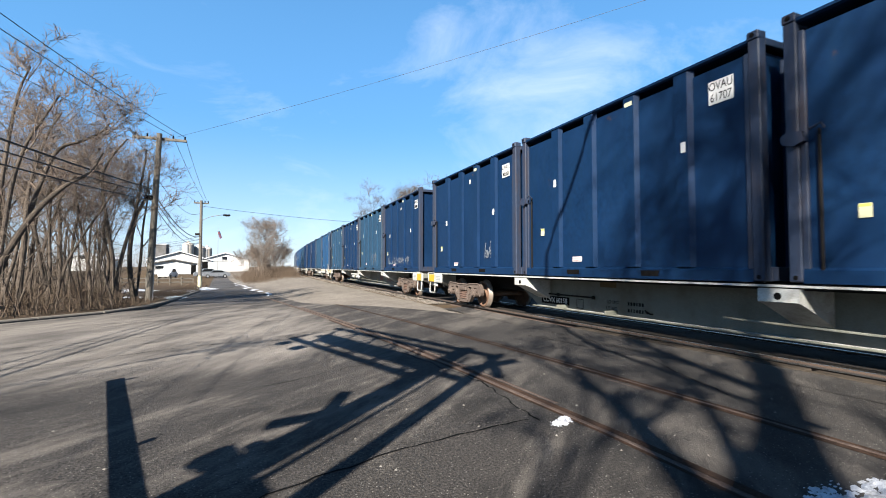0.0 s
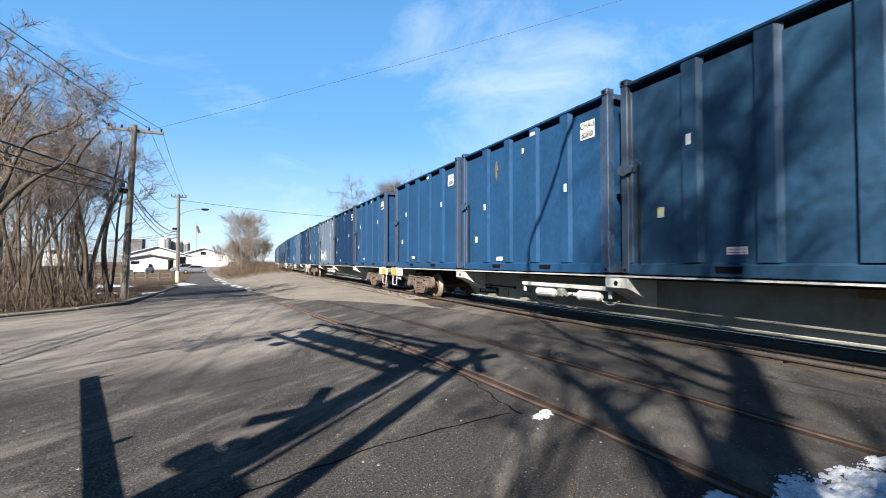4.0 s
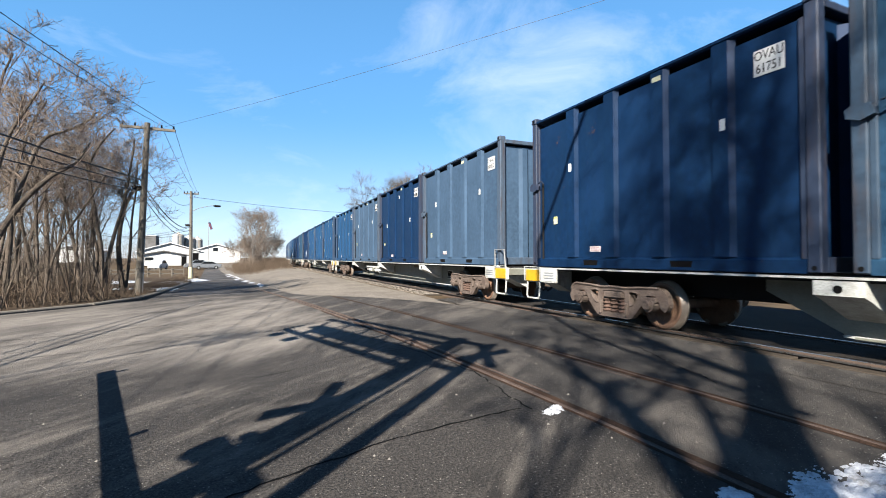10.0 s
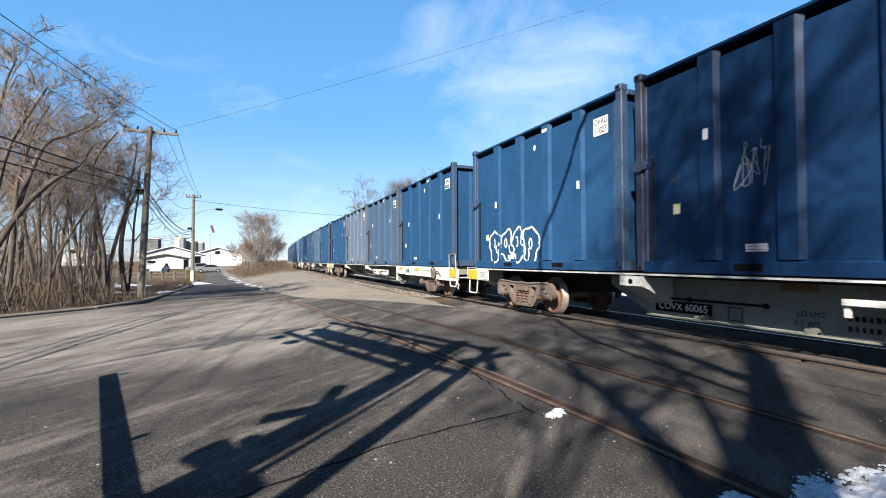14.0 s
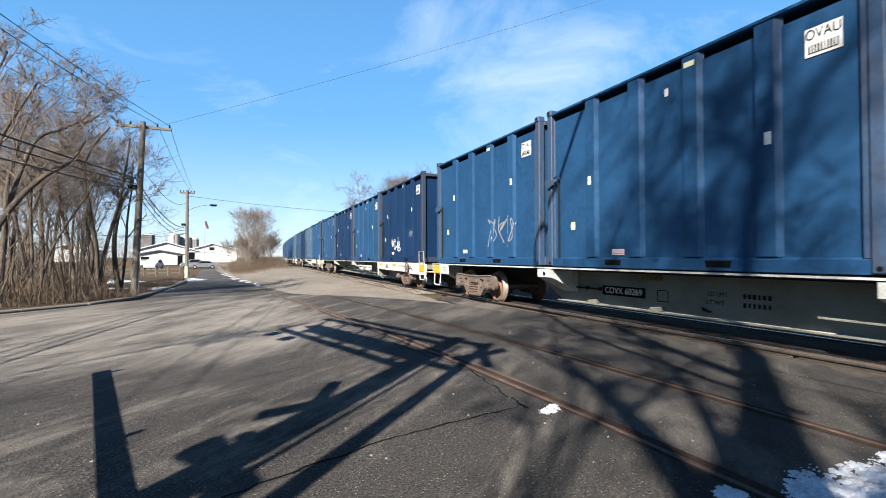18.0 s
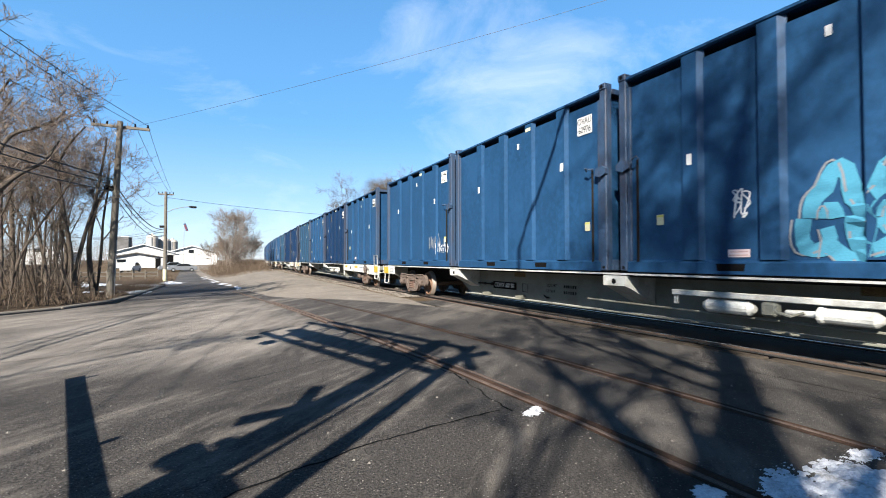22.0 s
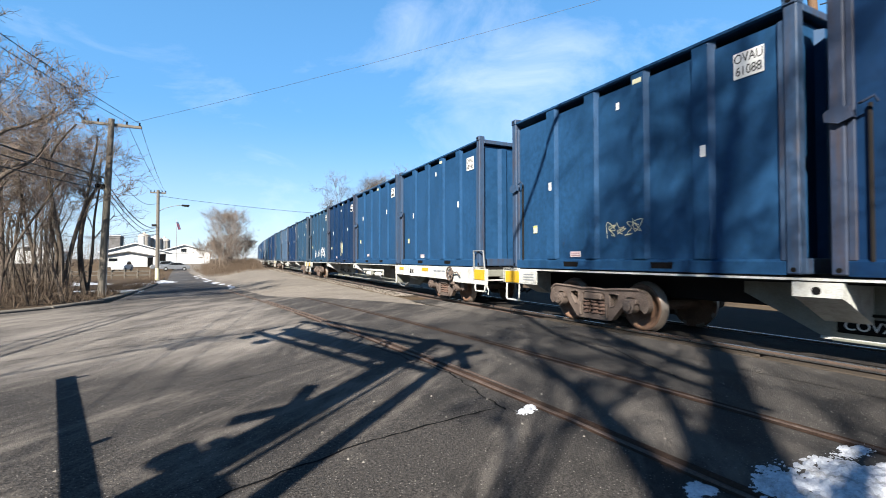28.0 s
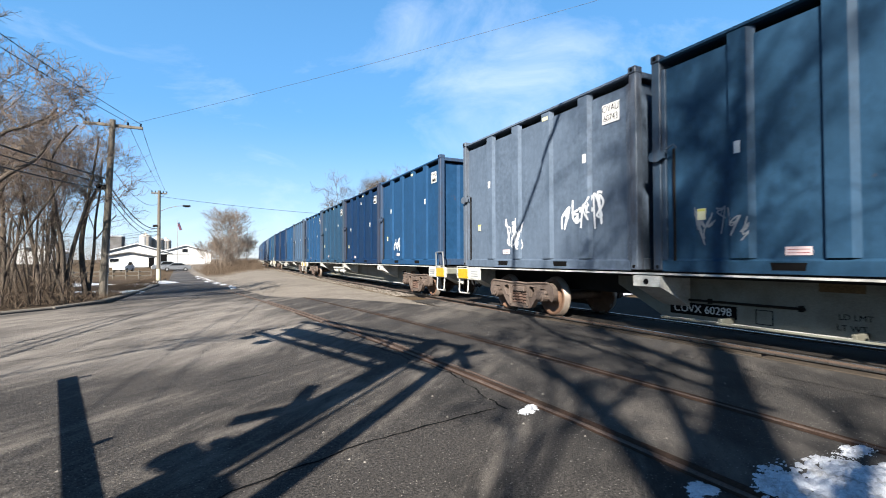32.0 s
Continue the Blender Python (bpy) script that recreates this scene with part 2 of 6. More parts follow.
ASPHALT = asphalt_surface()
GRAVEL = shader("track_gravel", (0.37, 0.33, 0.285), 0.95, spots=(0.17, 0.148, 0.125), scale=0.7, fine=30, bump=0.9, vary=0.3)
SOIL = shader("winter_soil", (0.16, 0.115, 0.075), 0.95, spots=(0.26, 0.20, 0.125), scale=0.8, fine=30, bump=0.7, vary=0.25)
LITTER = shader("leaf_litter", (0.165, 0.122, 0.085), 0.95, spots=(0.12, 0.085, 0.06), scale=1.2, fine=22, bump=0.9, vary=0.3)
SNOW = shader("old_snow", (0.68, 0.71, 0.76), 0.75, spots=(0.40, 0.39, 0.38), scale=9, fine=30, bump=0.9, vary=0.10, amount=0.7, lo=0.50, hi=0.64)
RAIL = shader("rusty_rail", (0.175, 0.12, 0.092), 0.65, spots=(0.12, 0.088, 0.07), scale=5, bump=0.2)
OLDRAIL = shader("worn_old_rail", (0.150, 0.108, 0.088), 0.75, spots=(0.28, 0.22, 0.185), scale=3, bump=0.3, vary=0.2, amount=0.7, lo=0.5, hi=0.66)
GROOVE = shader("dirt_filled_groove", (0.10, 0.062, 0.045), 0.95, spots=(0.035, 0.028, 0.025), scale=2.5, bump=0.5, vary=0.25, amount=0.9)
DARK_BED = shader("oily_trackbed", (0.055, 0.05, 0.048), 0.95, spots=(0.10, 0.085, 0.07), scale=3, fine=40, bump=0.6, vary=0.3, amount=0.6)
TIE = shader("weathered_sleeper", (0.10, 0.082, 0.066), 0.9, spots=(0.17, 0.14, 0.11), scale=4, bump=0.5)
BARK = shader("grey_bark", (0.222, 0.183, 0.150), 0.95, spots=(0.13, 0.105, 0.088), scale=3, fine=25, bump=0.8, vary=0.25)
TWIG = shader("brown_twigs", (0.36, 0.285, 0.23), 0.95, bump=0.0, vary=0.2)
SHRUB = shader("shrub_twigs", (0.31, 0.25, 0.205), 0.95, bump=0.0, vary=0.25)
BRUSH = shader("dry_brush", (0.24, 0.182, 0.135), 0.95, bump=0.0, vary=0.25)
EVERGREEN = shader("evergreen", (0.05, 0.075, 0.03), 0.9, bump=0.0, vary=0.25)
WOODPOLE = shader("grey_pole_wood", (0.30, 0.275, 0.235), 0.85, spots=(0.15, 0.12, 0.095), scale=2, streak=True, bump=0.4, vary=0.2)
NEWPOLE = shader("brown_pole_wood", (0.29, 0.175, 0.105), 0.85, spots=(0.2, 0.11, 0.06), scale=2, streak=True, bump=0.4)
WIRE = shader("black_wire", (0.02, 0.02, 0.022), 0.6, bump=0.0)
CONCRETE = shader("kerb_concrete", (0.30, 0.275, 0.24), 0.9, spots=(0.25, 0.23, 0.2), scale=2, bump=0.4)
SIDING = shader("white_siding", (0.66, 0.66, 0.65), 0.6, spots=(0.65, 0.65, 0.63), scale=1.5, bump=0.05, vary=0.04)
ROOFING = shader("grey_roofing", (0.22, 0.215, 0.21), 0.85, spots=(0.4, 0.4, 0.42), scale=0.7, bump=0.2)
ROOFSNOW = shader("snowy_roof", (0.75, 0.77, 0.80), 0.7, spots=(0.45, 0.45, 0.46), scale=0.6, bump=0.1, vary=0.05)
TAN = shader("tan_tank_steel", (0.62, 0.57, 0.50), 0.6, spots=(0.33, 0.28, 0.22), scale=1, bump=0.05)
GLASS = shader("dark_glass", (0.02, 0.025, 0.03), 0.08, bump=0.0, vary=0.02)
SILVER = shader("silver_car_paint", (0.42, 0.45, 0.49), 0.3, 0.5, bump=0.0, vary=0.03)
CARWHITE = shader("white_car_paint", (0.75, 0.76, 0.77), 0.3, bump=0.0, vary=0.03)
RED = shader("red_paint", (0.45, 0.03, 0.03), 0.5, bump=0.0, vary=0.05)
RUBBER = shader("black_rubber", (0.02, 0.02, 0.021), 0.85, bump=0.1)
GALV = shader("galvanised_steel", (0.50, 0.51, 0.52), 0.45, 0.6, spots=(0.4, 0.4, 0.41), scale=6, bump=0.03)
ALU = shader("brushed_aluminium", (0.62, 0.63, 0.64), 0.4, 0.7, bump=0.02)


# ---- building tools ----
def box(bm, c, s, bevel=0.0, turn=None):
    """A box of size s about the centre c."""
    m = Matrix.Translation(c) @ (turn or Matrix()) @ Matrix.Diagonal((*s, 1))
    vs = bmesh.ops.create_cube(bm, size=1.0, matrix=m)["verts"]
    if bevel:
        es = list({e for v in vs for e in v.link_edges})
        bmesh.ops.bevel(bm, geom=es, offset=bevel, segments=1, affect="EDGES")
    return bm


def rod(bm, a, b, r0, r1=None, sides=8, caps=True):
    """A tapered round bar from a to b."""
    a, b = Vector(a), Vector(b)
    d = b - a
    m = Matrix.Translation((a + b) / 2) @ d.to_track_quat("Z", "Y").to_matrix().to_4x4()
    bmesh.ops.create_cone(bm, cap_ends=caps, segments=sides, radius1=r0, radius2=r0 if r1 is None else r1, depth=d.length, matrix=m)
    return bm


def prism(bm, outline, a, b, axis="x"):
    """The outline (a list of pairs) pushed along an axis from a to b."""
    def at(p, w):
        return {"x": (w, p[0], p[1]), "y": (p[0], w, p[1]), "z": (p[0], p[1], w)}[axis]
    lo = [bm.verts.new(at(p, a)) for p in outline]
    hi = [bm.verts.new(at(p, b)) for p in outline]
    fs = [bm.faces.new(lo), bm.faces.new(hi)]
    n = len(outline)
    fs += [bm.faces.new((lo[i], lo[(i + 1) % n], hi[(i + 1) % n], hi[i])) for i in range(n)]
    bmesh.ops.recalc_face_normals(bm, faces=fs)
    return bm


def mesh_of(name, bm, mat):
    me = bpy.data.meshes.new(name)
    bm.to_mesh(me)
    bm.free()
    for x in (mat if isinstance(mat, (list, tuple)) else [mat]):
        me.materials.append(x)
    return me


def part(name, bm, mat, parent, label="", m=None, me=None):
    """One mesh object under a thing or part."""
    ob = new(name, me or mesh_of(name, bm, mat))
    ob.parent = parent
    if m is not None:
        ob.matrix_basis = m
    if label:
        ob["label"] = label
    return ob


def thing(name, label, category, m=None, group="", kind="", bm=None, mat=None):
    ob = new(name, mesh_of(name, bm, mat) if bm else None)
    if m is not None:
        ob.matrix_basis = m
    return tagged(ob, label, category, group, kind)


def B():
    return bmesh.new()


def loose(name, verts, faces, mat, smooth=False):
    me = bpy.data.meshes.new(name)
    me.from_pydata(verts, [], faces)
    me.materials.append(mat)
    if smooth:
        me.polygons.foreach_set("use_smooth", [True] * len(me.polygons))
    me.update()
    return me


def step(a, b, v):
    u = min(1.0, max(0.0, (v - a) / (b - a)))
    return u * u * (3 - 2 * u)


def plate(bm, outer, holes, a, b, axis="x"):
    """A flat plate with holes, pushed along an axis from a to b."""
    edges = []
    for loop in [outer] + list(holes):
        vs = [bm.verts.new({"x": (a, p[0], p[1]), "y": (p[0], a, p[1]), "z": (p[0], p[1], a)}[axis]) for p in loop]
        edges += [bm.edges.new((vs[i], vs[(i + 1) % len(vs)])) for i in range(len(vs))]
    fs = [g for g in bmesh.ops.triangle_fill(bm, use_beauty=True, edges=edges)["geom"] if isinstance(g, bmesh.types.BMFace)]
    ex = bmesh.ops.extrude_face_region(bm, geom=fs)["geom"]
    way = {"x": Vector((b - a, 0, 0)), "y": Vector((0, b - a, 0)), "z": Vector((0, 0, b - a))}[axis]
    bmesh.ops.translate(bm, verts=[g for g in ex if isinstance(g, bmesh.types.BMVert)], vec=way)
    bmesh.ops.recalc_face_normals(bm, faces=bm.faces[:])
    return bm


def lathe(bm, profile, sides=24, axis="x", at=(0, 0, 0)):
    """Turns (along, radius) pairs about an axis through at."""
    rings = []
    for w, r in profile:
        ring = []
        for i in range(sides):
            c, s = math.cos(math.tau * i / sides) * r, math.sin(math.tau * i / sides) * r
            q = {"x": (w, c, s), "y": (c, w, s), "z": (c, s, w)}[axis]
            ring.append(bm.verts.new(Vector(q) + Vector(at)))
        rings.append(ring)
    fs = []
    for p, q in zip(rings, rings[1:]):
        fs += [bm.faces.new((p[i], p[(i + 1) % sides], q[(i + 1) % sides], q[i])) for i in range(sides)]
    fs += [bm.faces.new(rings[0]), bm.faces.new(rings[-1])]
    bmesh.ops.recalc_face_normals(bm, faces=fs)
    return bm


def pipe(bm, points, r, sides=6):
    """A bent round tube through the points, in one piece."""
    pts = [Vector(p) for p in points]
    rings = []
    for i, p in enumerate(pts):
        d = (pts[min(i + 1, len(pts) - 1)] - pts[max(i - 1, 0)]).normalized()
        q = d.to_track_quat("Z", "Y")
        rings.append([bm.verts.new(p + q @ Vector((math.cos(math.tau * k / sides) * r, math.sin(math.tau * k / sides) * r, 0))) for k in range(sides)])
    for a, b in zip(rings, rings[1:]):
        for k in range(sides):
            bm.faces.new((a[k], a[(k + 1) % sides], b[(k + 1) % sides], b[k]))
    bm.faces.new(rings[0])
    bm.faces.new(rings[-1])
    bmesh.ops.recalc_face_normals(bm, faces=bm.faces[:])
    return bm


def lettering(text, height, mat, parent, m, name="lettering", label=""):
    """Words in the built-in font as a flat mesh."""
    cu = bpy.data.curves.new(name, "FONT")
    cu.body, cu.size, cu.align_x, cu.align_y, cu.extrude = text, height / 0.7, "CENTER", "CENTER", 0.002
    tmp = bpy.data.objects.new(name, cu)
    me = bpy.data.meshes.new_from_object(tmp)
    bpy.data.objects.remove(tmp)
    bpy.data.curves.remove(cu)
    me.materials.clear()
    me.materials.append(mat)
    return part(name, None, None, parent, label, m, me)


# ---- the plan ----
RAIL_TOP = 0.085
TRACK_X, BEND_FROM, BEND_R = 7.75, 0.0, 1650.0


def track_x(y):
    """Centre line of the main track."""
    return TRACK_X + (max(0.0, y - BEND_FROM) ** 2) / (2 * BEND_R)


def track_dx(y):
    return max(0.0, y - BEND_FROM) / BEND_R


def siding_x(y):
    """Centre line of the paved-in siding."""
    return 3.60 - 0.085 * (math.sqrt((y - 5) ** 2 + 9) + (y - 5)) * 0.5


def ground_z(x, y):
    fall = -0.0145 * max(0.0, y - 3.0) if y < 48 else -0.65 + 0.85 * step(95, 125, y)
    return fall * (1 - step(0.5, 4.8 + max(0.0, y - 3) * 0.01, x))


# ---- ground ----
def spaced(a, b, stepsize, growth, limit):
    out, s = [a], stepsize
    while out[-1] < b:
        out.append(out[-1] + s)
        s = min(limit, s * growth)
    return out


def sheet(name, xs, ys, mat, lift=0.0, label="", kind="structure", shape=None, category=""):
    """A sheet that follows the ground, with lift above it."""
    verts, faces = [], []
    for y in ys:
        for u in xs:
            x = shape(u, y) if shape else u
            verts.append((x, y, ground_z(x, y) + (lift(x, y) if callable(lift) else lift)))
    w = len(xs)
    for j in range(len(ys) - 1):
        for i in range(w - 1):
            a = j * w + i
            faces.append((a, a + 1, a + w + 1, a + w))
    ob = new(name, loose(name, verts, faces, mat, True))
    return tagged(ob, label, category or name.replace("_", " "), "", kind)


_right = spaced(0.0, 1500.0, 0.5, 1.12, 200.0)
XS = sorted(set([-v for v in _right] + _right))
YS = sorted(set([-v for v in _right] + spaced(0.0, 2500.0, 0.6, 1.06, 200.0)))
sheet("ground", XS, YS, SOIL, -0.06, "brown winter soil with dead grass")


def road_left(y):
    if y < 21.0:
        return -3.3 - 0.78 * (21.0 - y) if y > 10 else -40.0
    return -3.3 - 0.05 * max(0.0, y - 47)


def road_right(y):
    if y < 10.0:
        return 6.15
    if y < 22.0:
        return 6.15 - 4.1 * step(10, 22, y)
    return 2.05 - 0.085 * (y - 22) if y < 75 else -2.4 - 0.05 * (y - 75)


ROAD_Y = [-40, -30, -20, -12, -8] + [-6 + 0.5 * i for i in range(80)] + [35 + 2.5 * i for i in range(50)]
sheet("road", [i / 30 for i in range(31)], ROAD_Y, ASPHALT, 0.0, "worn grey asphalt road with cracks and patches",
      shape=lambda u, y: max(-40.0, road_left(y)) + (road_right(y) - max(-40.0, road_left(y))) * u)
# gravel shoulder between road and track, and the ballast bed
sheet("gravel_shoulder", [i / 12 for i in range(13)], [9.5 + 1.2 * i for i in range(130)], GRAVEL,
      lambda x, y: -0.025 + 0.02 * math.sin(x * 3 + y) * math.sin(y * 1.7), "tan gravel shoulder with ruts",
      shape=lambda u, y: (road_right(y) - 0.3) + (track_x(y) - 1.7 - road_right(y) + 0.3) * u)
sheet("ballast", [-1.7, -1.45, -0.9, 0, 0.9, 1.5, 2.2, 3.2], [-660 + 5 * i for i in range(310)], GRAVEL,
      lambda x, y: -0.075 if abs(x - track_x(y)) < 1.6 else (-0.03 if x > track_x(y) else -0.04), "dark gravel track ballast", shape=lambda u, y: track_x(y) + u)
sheet("far_road", [7.75 + 1.7 + 2.0 * i for i in range(40)], [-9 + i for i in range(13)], ASPHALT, -0.01, "asphalt road beyond the tracks", shape=lambda x, y: x, category="road")


def rail(name, fx, ys, mat, w, h, top, label):
    """One rail with head, web and foot along a line."""
    sec = [(-0.068, 0), (0.068, 0), (0.068, 0.012), (0.012, 0.03), (0.012, h - 0.045), (w, h - 0.035), (w, h - 0.005), (w - 0.01, h), (-w + 0.01, h), (-w, h - 0.005), (-w, h - 0.035),
           (-0.012, h - 0.045), (-0.012, 0.03), (-0.068, 0.012)]
    verts, faces, n = [], [], len(sec)
    for y in ys:
        x = fx(y)
        z = top(y) - h
        verts += [(x + a, y, z + b) for a, b in sec]
    for j in range(len(ys) - 1):
        for i in range(n):
            a, b = j * n + i, j * n + (i + 1) % n
            faces.append((a, b, b + n, a + n))
    faces += [tuple(range(n)), tuple(range((len(ys) - 1) * n, len(ys) * n))]
    ob = new(name, loose(name, verts, faces, mat))
    return tagged(ob, label, "rail", "rails", "structure")


MAIN_Y = [-660 + 7 * i for i in range(222)]
for s in (-1, 1):
    rail("main_rail", lambda y: track_x(y) + s * 0.755, MAIN_Y, RAIL, 0.037, 0.15, lambda y: RAIL_TOP, "rusty steel rail of the main track")
    ob = rail("rail_head", lambda y: track_x(y) + s * 0.755, MAIN_Y, SHINE, 0.03, 0.05, lambda y: RAIL_TOP + 0.002, "bright worn running surface of the rail")
SIDE_Y = [-14 + 1.0 * i for i in range(45)]
for s in (-1, 1):
    rail("siding_rail", lambda y: siding_x(y) + s * 0.755, SIDE_Y, OLDRAIL, 0.027, 0.12, lambda y: ground_z(siding_x(y), y) + 0.006 - 0.0015 * max(0.0, y - 9), "rusty rail set in asphalt")
    sheet("flangeway", [-s * 0.105, -s * 0.07, -s * 0.027][::s], [-14 + i for i in range(33)], GROOVE, 0.005, "dirt-filled flangeway groove beside the rail", shape=lambda u, y: siding_x(y) + s * 0.755 + u, category="groove")
    sheet("rust_stained_edge", [s * 0.027, s * 0.05, s * 0.068][::s], [-14 + i for i in range(28)], GROOVE, 0.004, "rust-stained asphalt edge along the rail", shape=lambda u, y: siding_x(y) + s * 0.755 + u + 0.012 * math.sin(9 * y + s), category="groove")
    rail("guard_rail", lambda y: siding_x(y) + s * 0.60, [3.9 + i for i in range(15)], OLDRAIL, 0.018, 0.10, lambda y: ground_z(siding_x(y), y) + 0.005 - 0.001 * max(0.0, y - 9), "rusty flangeway guard rail in asphalt")
# timber edging along the near main rail at the crossing
for i in range(3):
    y0 = -5.5 + 4.6 * i
    tagged(new("crossing_timber", mesh_of("crossing_timber", box(B(), (track_x(y0 + 2.3) - 1.02, y0 + 2.28, -0.022), (0.2, 4.52, 0.13), 0.012), TIE)),
           "weathered crossing timber beside the rail", "timber", "crossing timbers")
sleeper = None
for i in range(40):
    y = 16 + 0.62 * i
    m = Matrix.Translation((track_x(y), y, -0.075)) @ Matrix.Rotation(-math.atan(track_dx(y)) + random.uniform(-.02, .02), 4, "Z")
    if sleeper is None:
        sleeper = tagged(new("sleeper", mesh_of("sleeper", box(B(), (0, 0, 0), (2.6, 0.23, 0.12), 0.012), TIE)), "weathered wooden railway sleeper", "sleeper", "sleepers")
        sleeper.matrix_basis = m
    else:
        copy_thing(sleeper, m)


def ribbon(name, pts, width, mat, lift, label, jag=0.05, seed=1):
    """A thin uneven strip that lies on the road along the points."""
    rnd = random.Random(seed)
    verts, faces = [], []
    fine = []
    for (a, b), (c, d) in zip(pts, pts[1:]):
        k = max(2, int(math.hypot(c - a, d - b) / 0.08))
        fine += [(a + (c - a) * i / k, b + (d - b) * i / k) for i in range(k)]
    off = 0.0
    for i, (x, y) in enumerate(fine):
        a, b = fine[max(0, i - 1)], fine[min(len(fine) - 1, i + 1)]
        t = Vector((b[0] - a[0], b[1] - a[1])).normalized()
        n = Vector((-t.y, t.x))
        off = 0.85 * off + rnd.uniform(-jag, jag) * 0.5
        w = width * rnd.uniform(0.4, 1.2) / 2
        p = Vector((x, y)) + n * off
        for q in (p + n * w, p - n * w):
            verts.append((q.x, q.y, ground_z(q.x, q.y) + lift))
    faces = [(2 * i, 2 * i + 1, 2 * i + 3, 2 * i + 2) for i in range(len(fine) - 1)]
    ob = new(name, loose(name, verts, faces, mat))
    return tagged(ob, label, "road crack", "road cracks", "structure")


for i, (pts, w) in enumerate((([(-1.4, 2.2), (0.5, 3.2), (1.3, 3.42), (2.45, 3.52)], 0.022), ([(-9, 9.5), (-3.5, 11.0), (-1.0, 12.2)], 0.03), ([(-6, 6.6), (-1.2, 9.6), (0.6, 10.3), (3.0, 11.6)], 0.02),
                                ([(4.75, 3.4), (5.6, 5.2), (5.2, 8.0)], 0.018), ([(-12, 12), (-2, 15.6), (1.0, 16.2)], 0.03), ([(2.45, 3.52), (2.62, 5.0), (2.3, 7.5)], 0.02),
                                ([(0.2, 5.9), (1.4, 6.6), (3.0, 6.9)], 0.012), ([(-7, 8.2), (-3.0, 9.3), (-0.4, 11.9)], 0.015))):
    ribbon("road_crack", pts, w, BLACK_AND_SHADE, 0.004, "dark crack in the asphalt", 0.05, i)


def mound(name, x, y, sx, sy, h, label, seed, turn=0.0):
    """A low melting patch: a height field of which only what stands above the ground is kept."""
    n = 90 if 0.2 < sx * sy < 1 else 48
    f = 1.6 / max(0.09, min(sx, sy))
    zs, verts, faces, keep = [], [], [], {}
    for j in range(n + 1):
        for i in range(n + 1):
            a, b = (i / n * 2 - 1) * 1.35, (j / n * 2 - 1) * 1.35
            px, py = a * sx * 1.15, b * sy * 1.15
            wx, wy = x + px * math.cos(turn) - py * math.sin(turn), y + px * math.sin(turn) + py * math.cos(turn)
            q = Vector((wx * f, wy * f, seed * 3.7))
            u = 0.62 - (a * a + b * b) + 0.75 * noise.noise(q) + 0.45 * noise.noise(q * 2.7) + 0.40 * noise.noise(q * 7) + 0.40 * noise.noise(q * 17)
            zs.append(min(1.0, u) * h + 0.003)
            verts.append((wx, wy, ground_z(wx, wy) + max(-0.004, zs[-1])))
    for j in range(n):
        for i in range(n):
            k = (j * (n + 1) + i, j * (n + 1) + i + 1, (j + 1) * (n + 1) + i + 1, (j + 1) * (n + 1) + i)
            if max(zs[c] for c in k) > 0.0:
                faces.append(k)
    used = sorted({c for k in faces for c in k})
    back_ = {c: i for i, c in enumerate(used)}
    ob = new(name, loose(name, [verts[c] for c in used], [tuple(back_[c] for c in k) for k in faces], SNOW, True))
    return tagged(ob, label, name.replace("_", " "), "snow patches")


for i, (x, y, sx, sy, h, tn) in enumerate((
        (2.60, 3.42, 0.145, 0.07, 0.03, 0.5), (2.62, 1.78, 0.11, 0.07, 0.012, 0.2), (3.50, 1.27, 0.74, 0.44, 0.05, -0.1), (3.1, 1.62, 0.22, 0.10, 0.02, 0.3), (4.1, 1.62, 0.2, 0.08, 0.02, 0.0),
        (9.4, 1.2, 0.7, 0.25, 0.05, 0.0), 
        (-3.6, 45.5, 1.1, 2.2, 0.18, 0.1), (-4.6, 40, 1.0, 2.6, 0.15, 0.1), (-5.2, 31, 1.2, 1.8, 0.1, 0.3), (-3.9, 29.5, 0.7, 1.6, 0.12, 0.0), (-9, 44, 2.2, 5, 0.12, 0.2),  (18, 14, 4, 2, 0.12, 0.1), (-14, 50, 4, 6, 0.1, 0.3))):
    mound("snow_patch", x, y, sx, sy, h, "melting patch of old white snow on the ground", i + 1, turn=tn)
strip = random.Random(77)
for i in range(16):
    y = 30 + 2.1 * i + strip.uniform(-0.8, 0.8)
    mound("snow_patch", road_right(y) + strip.uniform(-0.25, 0.35), y, strip.uniform(0.08, 0.22), strip.uniform(0.3, 1.0), 0.035, "thin ragged strip of old snow along the road edge", 40 + i, turn=strip.uniform(-0.2, 0.3))
# paving between and beside the rails of the crossing
for name_, xs_, z_ in (("crossing_panel", (-0.66, -0.3, 0.3, 0.66), 0.055), ("crossing_apron", (0.84, 1.4, 2.2, 3.4, 5.2), 0.03)):
    sheet(name_, xs_, [-12 + i for i in range(32)], DARK_BED, z_, "dark asphalt paving at the railway crossing", shape=lambda u, y: track_x(y) + u, category="paving")
sheet("near_apron", (0.0, 0.35, 0.65, 1.0), [-12 + i for i in range(27)], ASPHALT, lambda x, y: 0.006 + 0.03 * step(6.0, 6.9, x), "dark asphalt paving beside the rail",
      shape=lambda u, y: 5.9 + (track_x(y) - 1.13 - 5.9) * u, category="paving")
